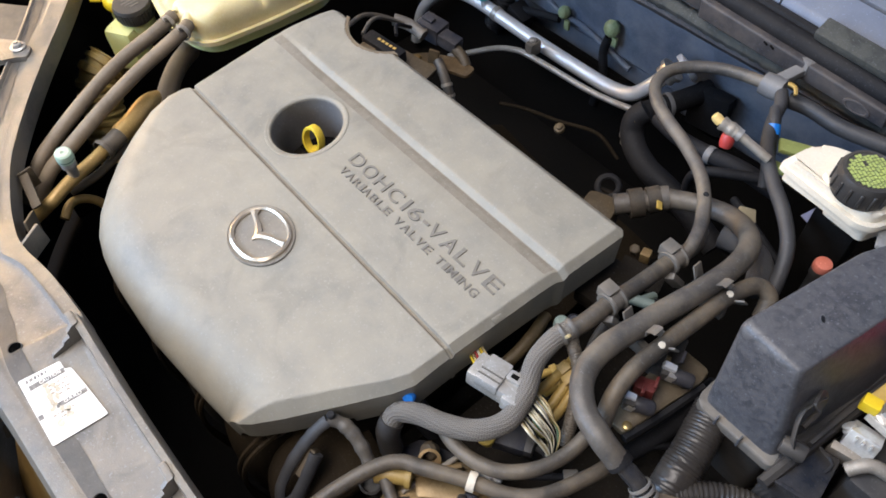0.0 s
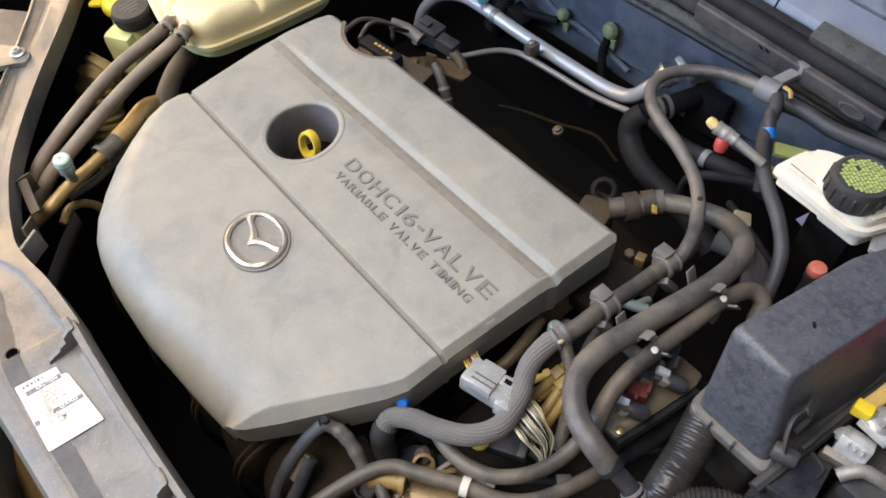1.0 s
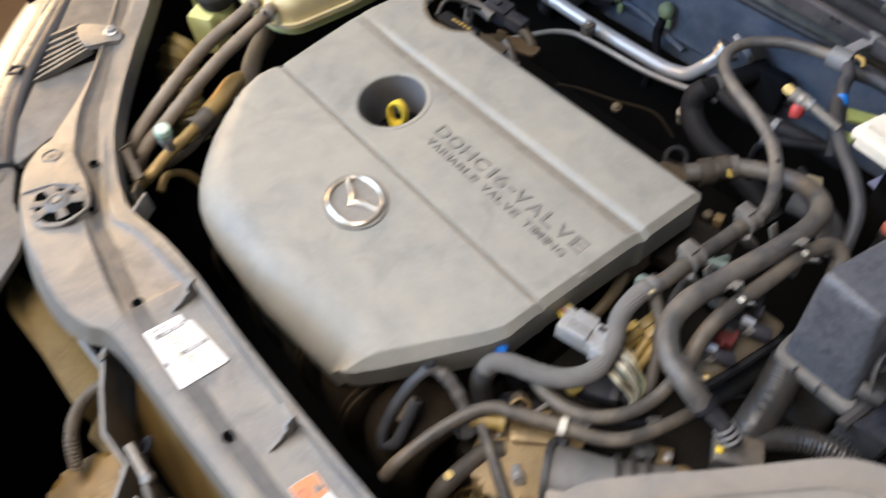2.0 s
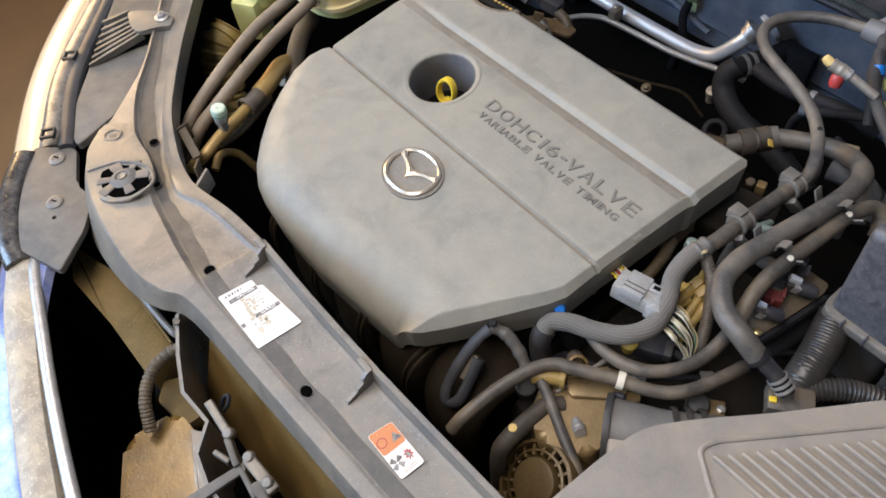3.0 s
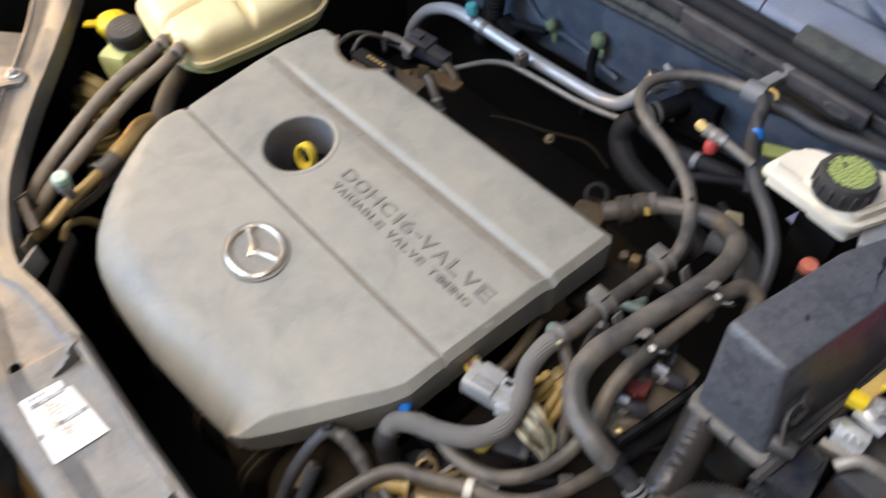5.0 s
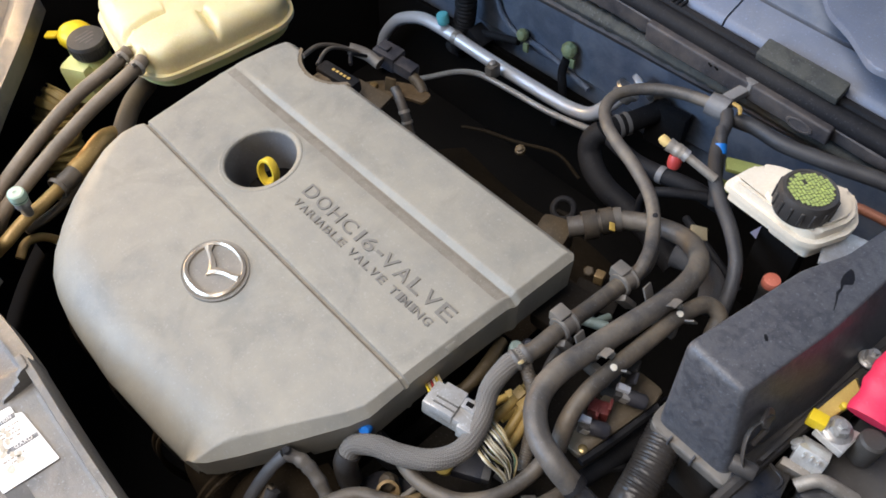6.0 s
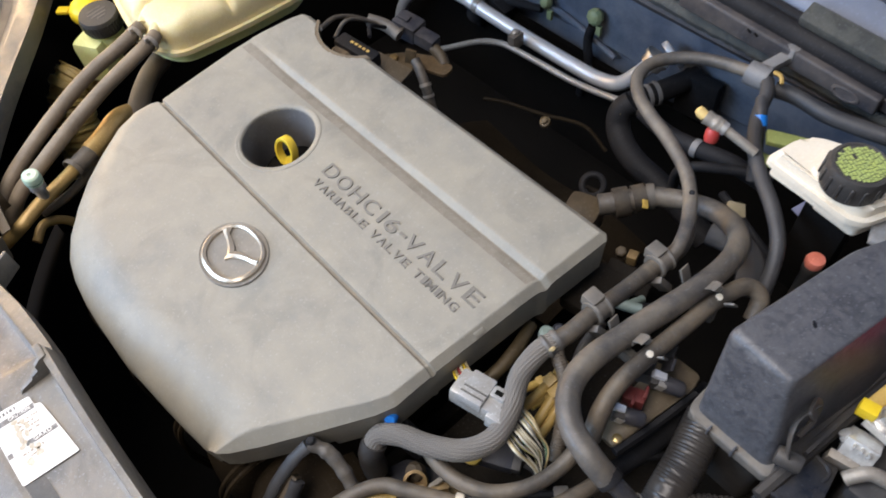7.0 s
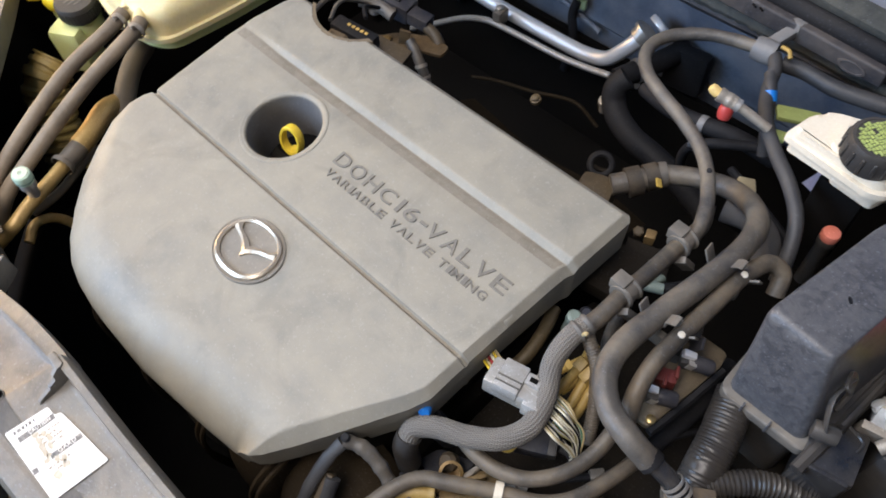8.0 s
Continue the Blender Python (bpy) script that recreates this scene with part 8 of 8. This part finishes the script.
M_OLIVEP = material("pale_green_clip", (0.30, 0.36, 0.19), 0.5, 0, (0.22, 0.26, 0.13), 0.6, 40, 400, 0.1)
firewall_clips()


# ---- coolant tank corner ----
def coolant_tank():
    t = thing("coolant_tank", "yellowed translucent plastic coolant expansion tank", "coolant tank", (-0.68, 0.17, 0.83))
    out = [(-0.730, 0.054), (-0.664, 0.052), (-0.622, 0.075), (-0.610, 0.165), (-0.606, 0.266), (-0.624, 0.297), (-0.70, 0.330), (-0.82, 0.30), (-0.866, 0.16), (-0.848, 0.078)]

    def shrink(k, dx=0.0):
        c = Vector((-0.70, 0.18))
        return [(c.x + (x - c.x) * k + dx, c.y + (y - c.y) * k) for x, y in out]

    o = round_outline(out, 0.03, 6)
    part("seam", slab(bmesh.new(), [(-0.70 + (x + 0.70) * 1.03, 0.18 + (y - 0.18) * 1.02) for x, y in o], 0.902, 0.909, 0.002, 2), M_TANK, t)
    bm = bmesh.new()
    levels = [(0.97, 0.908), (0.968, 0.922)] + [(0.966 * math.cos(radians(a)) ** 0.30, 0.922 + 0.034 * math.sin(radians(a)) ** 0.8) for a in range(8, 90, 4)]
    rings = []
    for k, z in levels:
        ring = []
        loop_ = round_outline(shrink(k), 0.03 * k + 0.004, 6)
        dense = [Vector(p).lerp(Vector(q), f / 3) for p, q in zip(loop_, loop_[1:] + loop_[:1]) for f in range(3)]
        for x, y in dense:
            # two pressed valleys divide the top into lobes
            dip = 0.012 * math.exp(-(((y - 0.168 + 0.16 * (x + 0.63)) / 0.006) ** 2)) + 0.011 * math.exp(-(((x + 0.70) / 0.006) ** 2)) + 0.006 * math.exp(-(((x + 0.785) / 0.005) ** 2))
            ring.append(bm.verts.new((x, y, z - dip * min(1.0, max(0.0, (z - 0.905) / 0.04)))))
        rings.append(ring)
    n = len(rings[0])
    for a, b in zip(rings, rings[1:]):
        for i in range(n):
            bm.faces.new((a[i], a[(i + 1) % n], b[(i + 1) % n], b[i]))
    bm.faces.new(rings[-1])
    part("upper_shell", bm, M_TANK, t)
    part("lower_shell", slab(bmesh.new(), round_outline(shrink(0.93), 0.03, 6), 0.884, 0.903), M_TANKG, t, "greener lower shell with coolant")
    for p, q in (((-0.676, 0.060, 0.936), (-0.700, 0.085, 0.938)), ((-0.646, 0.058, 0.934), (-0.672, 0.088, 0.938))):
        part("nipple", tube([p, ((p[0] + q[0]) / 2, (p[1] + q[1]) / 2, 0.937), q], 0.0088, seg=14), M_TANK, t)
    return t


M_TANKG = material("tank_lower_plastic", (0.66, 0.64, 0.28), 0.38, 0, (0.62, 0.66, 0.25), 0.7, 10, 400, 0.06)
M_TANKG.node_tree.nodes["Principled BSDF"].inputs["Subsurface Weight"].default_value = 0.3
M_TANKG.node_tree.nodes["Principled BSDF"].inputs["Subsurface Radius"].default_value = (0.02, 0.016, 0.006)
coolant_tank()

ta = hose("tank_hose", "dusty tan rubber hose from the coolant tank", [(-0.676, 0.056, 0.937), (-0.672, 0.045, 0.9365), (-0.665, 0.022, 0.934), (-0.660, -0.037, 0.922), (-0.647, -0.092, 0.908), (-0.626, -0.159, 0.888), (-0.612, -0.203, 0.868), (-0.60, -0.24, 0.83)], 0.0095, M_TANKHOSE, group="hoses from the coolant tank", ends=False)
tb = hose("tank_hose", "dusty tan rubber hose from the coolant tank", [(-0.645, 0.062, 0.936), (-0.638, 0.052, 0.9358), (-0.629, 0.022, 0.933), (-0.622, -0.036, 0.919), (-0.612, -0.094, 0.902), (-0.598, -0.155, 0.883), (-0.592, -0.197, 0.865), (-0.585, -0.235, 0.83)], 0.0095, M_TANKHOSE, group="hoses from the coolant tank", ends=False)
for h, p, w in ((ta, (-0.669, 0.043, 0.935), (-0.35, 0.9, 0)), (tb, (-0.635, 0.048, 0.935), (-0.42, 0.9, 0))):
    band(h, p, w, 0.0108, 0.006, M_STEELD, "spring clamp", "clamp")
    part("clamp_ear", block(bmesh.new(), (p[0] + 0.006, p[1] - 0.004, p[2] + 0.0125), (0.006, 0.005, 0.006), 0.001), M_STEELD, h)
hose("upright_hose", "thick brown dusty hose going down beside the engine", [(-0.71, 0.07, 0.852), (-0.68, 0.035, 0.858), (-0.645, 0.002, 0.858), (-0.615, -0.025, 0.848), (-0.59, -0.04, 0.82), (-0.575, -0.045, 0.76)], 0.0145, M_RUNNER)


def washer_filler():
    t = thing("washer_filler", "pale plastic washer filler neck with a black cap", "filler", (-0.80, 0.04, 0.8))
    part("neck", block(bmesh.new(), (-0.812, 0.012, 0.835), (0.05, 0.045, 0.075), 0.012, (0, 0, 30)), M_TANKG, t)
    part("throat", lathe(bmesh.new(), [(0.024, -0.03), (0.024, 0.0)], upright((-0.808, 0.038, 0.885)), 24), M_TANKG, t)
    m = upright((-0.808, 0.038, 0.885), (0.08, -0.05, 1))
    cap = part("cap", lathe(bmesh.new(), [(0.0285, -0.006), (0.0295, 0.0), (0.0295, 0.016), (0.0275, 0.0195), (0.005, 0.0205)], m, 40), M_BLACKC, t, "black ridged screw cap")
    for k in range(36):
        bm = block(bmesh.new(), (0.0296, 0, 0.006), (0.0014, 0.0022, 0.016), segs=1)
        bmesh.ops.transform(bm, matrix=m @ Matrix.Rotation(2 * math.pi * k / 36, 4, "Z"), verts=bm.verts)
        part("grip_rib", bm, M_BLACKC, cap)
    for k, (w, y) in enumerate(((0.022, 0.009), (0.03, 0.002), (0.024, -0.005), (0.014, -0.012))):
        bm = block(bmesh.new(), (0, y, 0.0205), (w, 0.0028, 0.0004))
        bmesh.ops.transform(bm, matrix=m @ Matrix.Rotation(radians(35), 4, "Z"), verts=bm.verts)
        part("print_bar", bm, M_GROOVE, cap)
    q = thing("washer_bottle_filler", "bright yellow plastic filler lid with a pull tab", "filler", (-0.87, 0.04, 0.86))
    part("lid", lathe(bmesh.new(), [(0.026, -0.01), (0.028, -0.004), (0.027, 0.004), (0.021, 0.012), (0.008, 0.016)], upright((-0.870, 0.038, 0.878)), 28), M_YELLOWB, q)
    part("tab", block(bmesh.new(), (-0.897, 0.010, 0.878), (0.02, 0.016, 0.006), 0.003, (0, 0, 45)), M_YELLOWB, q)
    part("neck", lathe(bmesh.new(), [(0.022, -0.08), (0.022, -0.008)], upright((-0.870, 0.038, 0.878)), 20), M_TANKG, q)
    t = thing("washer_bottle", "ribbed yellow-brown washer filler bellows low in the corner", "bottle", (-0.74, -0.05, 0.6))
    part("bottle", tube([(-0.80, -0.10, 0.66), (-0.83, -0.075, 0.72), (-0.845, -0.055, 0.78), (-0.855, -0.02, 0.80)], 0.032, seg=18, step=0.002, rf=ribbed(0.016, 0.07)), M_BROWNP, t)
    return t


M_BLACKC = material("cap_plastic", (0.022, 0.020, 0.018), 0.5, 0, (0.055, 0.048, 0.04), 0.6, 40, 500, 0.15, DUST, 0.15)
M_BROWNP = material("dirty_yellow_plastic", (0.42, 0.30, 0.09), 0.5, 0, (0.28, 0.2, 0.07), 0.7, 15, 400, 0.1)
washer_filler()


M_CAPTOP = material("pale_cap_top", (0.60, 0.66, 0.50), 0.5, 0, (0.45, 0.50, 0.36), 0.8, 200, 700, 0.1)
M_GREENG0 = material("cap_groove_green", (0.16, 0.26, 0.20), 0.5, 0, (0.12, 0.2, 0.15), 0.6, 60, 500, 0.1)


def ac_line():
    t = thing("service_line", "tan stained metal refrigerant line with a service valve", "pipe", (-0.56, -0.15, 0.8))
    part("line", tube([(-0.545, -0.245, 0.85), (-0.537, -0.215, 0.868), (-0.548, -0.186, 0.872), (-0.562, -0.15, 0.872), (-0.577, -0.118, 0.871)], 0.0085, seg=14), M_BRASS, t)
    part("joint", tube([(-0.575, -0.122, 0.871), (-0.583, -0.104, 0.871), (-0.588, -0.092, 0.871)], 0.0125, seg=18), M_RUBBERD, t, "dusty rubber collar")
    band(t, (-0.574, -0.126, 0.8715), (-0.35, 0.9, 0), 0.0142, 0.006, M_RUBBERD)
    part("upper_line", tube([(-0.586, -0.098, 0.871), (-0.597, -0.075, 0.871), (-0.618, -0.042, 0.87), (-0.635, -0.02, 0.855)], 0.0135, seg=16), M_BRASS, t)
    part("lower_line", tube([(-0.555, -0.19, 0.852), (-0.562, -0.15, 0.85), (-0.58, -0.11, 0.85), (-0.60, -0.08, 0.845)], 0.006, seg=12), M_RUNNER, t)
    v = part("valve", lathe(bmesh.new(), [(0.007, -0.03), (0.007, -0.012), (0.0095, -0.010), (0.0095, -0.003), (0.0075, 0.0)], upright((-0.5475, -0.173, 0.905), (0.15, 0.05, 1)), 16), M_STEEL, t)
    part("valve_cap", lathe(bmesh.new(), [(0.0102, 0.001), (0.0108, 0.003), (0.0108, 0.013), (0.0098, 0.0155), (0.004, 0.016)], upright((-0.5475, -0.173, 0.905), (0.15, 0.05, 1)), 20), M_TEAL, v, "pale green plastic valve cap")
    part("cap_top", lathe(bmesh.new(), [(0.0086, 0.0158), (0.0080, 0.0166), (0.0030, 0.0168), (0.0020, 0.0160)], upright((-0.5475, -0.173, 0.905), (0.15, 0.05, 1)), 20), M_CAPTOP, v, "paler top of the cap")
    part("cap_groove", lathe(bmesh.new(), [(0.0109, 0.0045), (0.0111, 0.0055), (0.0109, 0.0065)], upright((-0.5475, -0.173, 0.905), (0.15, 0.05, 1)), 20, caps=False), M_GREENG0, v)
    t = thing("support_bracket", "dusty brown sheet metal tab beside the support", "bracket", (-0.48, -0.25, 0.88))
    part("tab", block(bmesh.new(), (-0.545, -0.228, 0.892), (0.055, 0.012, 0.003), 0.001, (10, 10, -8)), M_RUNNER, t)
    part("tab", block(bmesh.new(), (-0.575, -0.222, 0.885), (0.003, 0.02, 0.03), 0.001, (0, 0, 10)), M_RUNNER, t)
    part("tab", block(bmesh.new(), (-0.47, -0.246, 0.905), (0.03, 0.003, 0.03), 0.001, (0, -20, -30)), M_RUNNER, t)
    part("web", block(bmesh.new(), (-0.437, -0.252, 0.914), (0.004, 0.03, 0.03), 0.001, (0, 0, 35)), M_SUPPORT, t)
    return t


M_BRASS = material("tan_stained_metal", (0.42, 0.275, 0.09), 0.4, 0.3, (0.26, 0.165, 0.06), 0.7, 30, 400, 0.2, DUST, 0.15)
ac_line()


# ---- small things in the gaps ----
def gap_clutter():
    """Clips, stubs, wires and pipes that show between the hoses."""
    t = thing("sensor_plug", "black sensor plug with a taped wire below the connector", "plug", (0.075, 0.007, 0.85))
    part("body", block(bmesh.new(), (0.075, 0.004, 0.878), (0.034, 0.024, 0.026), 0.003, (8, 0, 30)), M_NAVY, t)
    part("collar", block(bmesh.new(), (0.092, 0.012, 0.880), (0.012, 0.02, 0.02), 0.002, (8, 0, 30)), M_BLACK, t)
    part("wire", tube([(0.098, 0.016, 0.88), (0.11, 0.02, 0.872), (0.118, 0.016, 0.85)], 0.004, seg=8), M_RUBBER, t)
    t = thing("rail_bracket", "dark stamped bracket with a tan spacer under the fuel hose", "bracket", (0.03, 0.24, 0.86))
    part("plate", block(bmesh.new(), (0.035, 0.235, 0.885), (0.05, 0.03, 0.004), 0.001, (8, 6, 20)), M_DARKM, t)
    part("spacer", block(bmesh.new(), (0.025, 0.252, 0.896), (0.011, 0.012, 0.014), 0.002, (0, 0, 20)), M_CAST, t)
    part("bolt_head", lathe(bmesh.new(), [(0.006, 0), (0.006, 0.004), (0.003, 0.005)], upright((0.044, 0.228, 0.888)), 6), M_STEELD, t, smooth=False)
    t = thing("vacuum_tee", "pale blue-grey plastic vacuum tee under the hoses", "fitting", (0.058, 0.206, 0.87))
    part("body", tube([(0.046, 0.202, 0.888), (0.058, 0.206, 0.89), (0.072, 0.212, 0.892)], 0.006, seg=12), M_GREENG, t)
    part("branch", tube([(0.058, 0.206, 0.89), (0.060, 0.215, 0.889), (0.062, 0.226, 0.885)], 0.0045, seg=10), M_GREENG, t)
    part("hose", tube([(0.072, 0.212, 0.892), (0.082, 0.222, 0.893), (0.09, 0.24, 0.888), (0.092, 0.27, 0.87)], 0.007, seg=12), M_SEAL, t)
    t = thing("harness_tag", "tan cloth tape tag on the harness behind the hose bend", "tag", (0.058, 0.393, 0.86))
    part("tag", block(bmesh.new(), (0.058, 0.393, 0.88), (0.02, 0.018, 0.006), 0.002, (10, 15, 40)), M_OLIVE2, t)
    part("wire", tube([(0.03, 0.41, 0.87), (0.058, 0.395, 0.874), (0.09, 0.385, 0.868), (0.13, 0.38, 0.85)], 0.005, seg=8), M_SEAL, t)
    t = thing("tape_label", "dull lavender paper label under the brake reservoir", "label", (0.127, 0.428, 0.89))
    part("paper", block(bmesh.new(), (0.127, 0.428, 0.90), (0.04, 0.03, 0.0012), 0.0004, (8, 4, -15)), M_LAV, t)
    t = thing("brake_pipe", "rust brown metal brake pipe beside the reservoir", "pipe", (0.18, 0.47, 0.94))
    part("pipe", tube([(0.15, 0.46, 0.93), (0.172, 0.469, 0.957), (0.192, 0.474, 0.96), (0.25, 0.48, 0.955), (0.34, 0.48, 0.95)], 0.0055, seg=10), M_FADE2, t)
    part("nut", lathe(bmesh.new(), [(0.008, 0), (0.008, 0.012), (0.006, 0.014)], upright((0.165, 0.466, 0.95), (0.7, 0.3, 0.4)), 6), M_STEELD, t, smooth=False)
    t = thing("radiator_pipes", "rusty brown pipe and bracket low beside the radiator", "pipes", (-0.6, -0.2, 0.75))
    part("pipe", tube([(-0.535, -0.215, 0.835), (-0.55, -0.195, 0.84), (-0.555, -0.17, 0.82), (-0.55, -0.15, 0.77)], 0.006, seg=12), M_BRASS, t)
    part("bracket", block(bmesh.new(), (-0.60, -0.06, 0.83), (0.012, 0.04, 0.004), 0.001, (20, 30, 20)), M_RUNNER, t)
    t = thing("wing_bracket", "thin dark steel bracket beside the tank hoses", "bracket", (-0.62, -0.03, 0.8))
    part("strip", block(bmesh.new(), (-0.64, -0.028, 0.835), (0.045, 0.012, 0.003), 0.001, (10, 20, -50)), M_STEELD, t)
    for x, y in ((-0.65, -0.018), (-0.632, -0.038)):
        part("hole", lathe(bmesh.new(), [(0.003, 0), (0.003, 0.0008)], upright((x, y, 0.8375), (0.2, 0, 1)), 10), M_DARK, t)
    for p, q in (((0.048, 0.066, 0.886), (0.060, 0.100, 0.884)), ((0.066, 0.058, 0.886), (0.071, 0.096, 0.884)), ((0.079, 0.060, 0.884), (0.079, 0.092, 0.88))):
        t = thing("plug_sleeve", "ochre yellow plastic sleeve with a collar under the hoses", "sleeve", p, "yellow sleeves under the hoses")
        mid = tuple((a + b) / 2 for a, b in zip(p, q))
        part("sleeve", tube([p, mid, q], 0.0042, seg=10), M_OCHRE, t)
        part("collar", block(bmesh.new(), mid, (0.010, 0.007, 0.010), 0.001, (0, 0, -15)), M_OCHRE, t)
    t = thing("thin_cable", "thin black cable arching over the gearbox", "cable", (0.1, 0.0, 0.86))
    part("cable", tube([(0.10, -0.02, 0.872), (0.125, 0.005, 0.875), (0.15, 0.04, 0.872), (0.162, 0.09, 0.87), (0.18, 0.13, 0.85)], 0.0035, seg=8), M_SEAL, t)
    part("clip", block(bmesh.new(), (0.138, 0.022, 0.875), (0.014, 0.01, 0.008), 0.002, (0, 0, 50)), M_GREYD, t)
    t = thing("gearbox_sensor", "small black speed sensor with a bolt on the gearbox", "sensor", (0.145, 0.02, 0.84))
    part("body", lathe(bmesh.new(), [(0.012, -0.03), (0.012, 0.0), (0.010, 0.004), (0.004, 0.005)], upright((0.15, -0.002, 0.862), (0.1, -0.2, 1)), 18), M_BLACK, t)
    part("flange", block(bmesh.new(), (0.155, 0.005, 0.852), (0.04, 0.02, 0.005), 0.002, (0, 0, 35)), M_CAST, t)
    part("bolt_head", lathe(bmesh.new(), [(0.005, 0), (0.005, 0.004), (0.003, 0.005)], upright((0.168, 0.013, 0.8545)), 6), M_STEEL, t, smooth=False)
    t = thing("casing_boss", "cast boss with a dull bolt on the gearbox casing", "boss", (0.18, 0.01, 0.83))
    part("boss", lathe(bmesh.new(), [(0.016, -0.03), (0.015, 0.0), (0.012, 0.003)], upright((0.19, 0.01, 0.845), (0, 0, 1)), 18), M_CAST, t)
    part("bolt_head", lathe(bmesh.new(), [(0.007, 0), (0.007, 0.006), (0.004, 0.007)], upright((0.19, 0.01, 0.847)), 6), M_STEELD, t, smooth=False)


M_OLIVE2 = material("tan_cloth", (0.3, 0.26, 0.17), 0.7, 0, (0.22, 0.19, 0.12), 0.6, 60, 500, 0.3)
M_LAV = material("lavender_paper", (0.20, 0.20, 0.29), 0.6, 0, (0.15, 0.15, 0.21), 0.6, 40, 500, 0.1)
M_FADE2 = material("rusty_pipe", (0.25, 0.10, 0.06), 0.55, 0.2, (0.16, 0.07, 0.045), 0.7, 40, 500, 0.2)
gap_clutter()
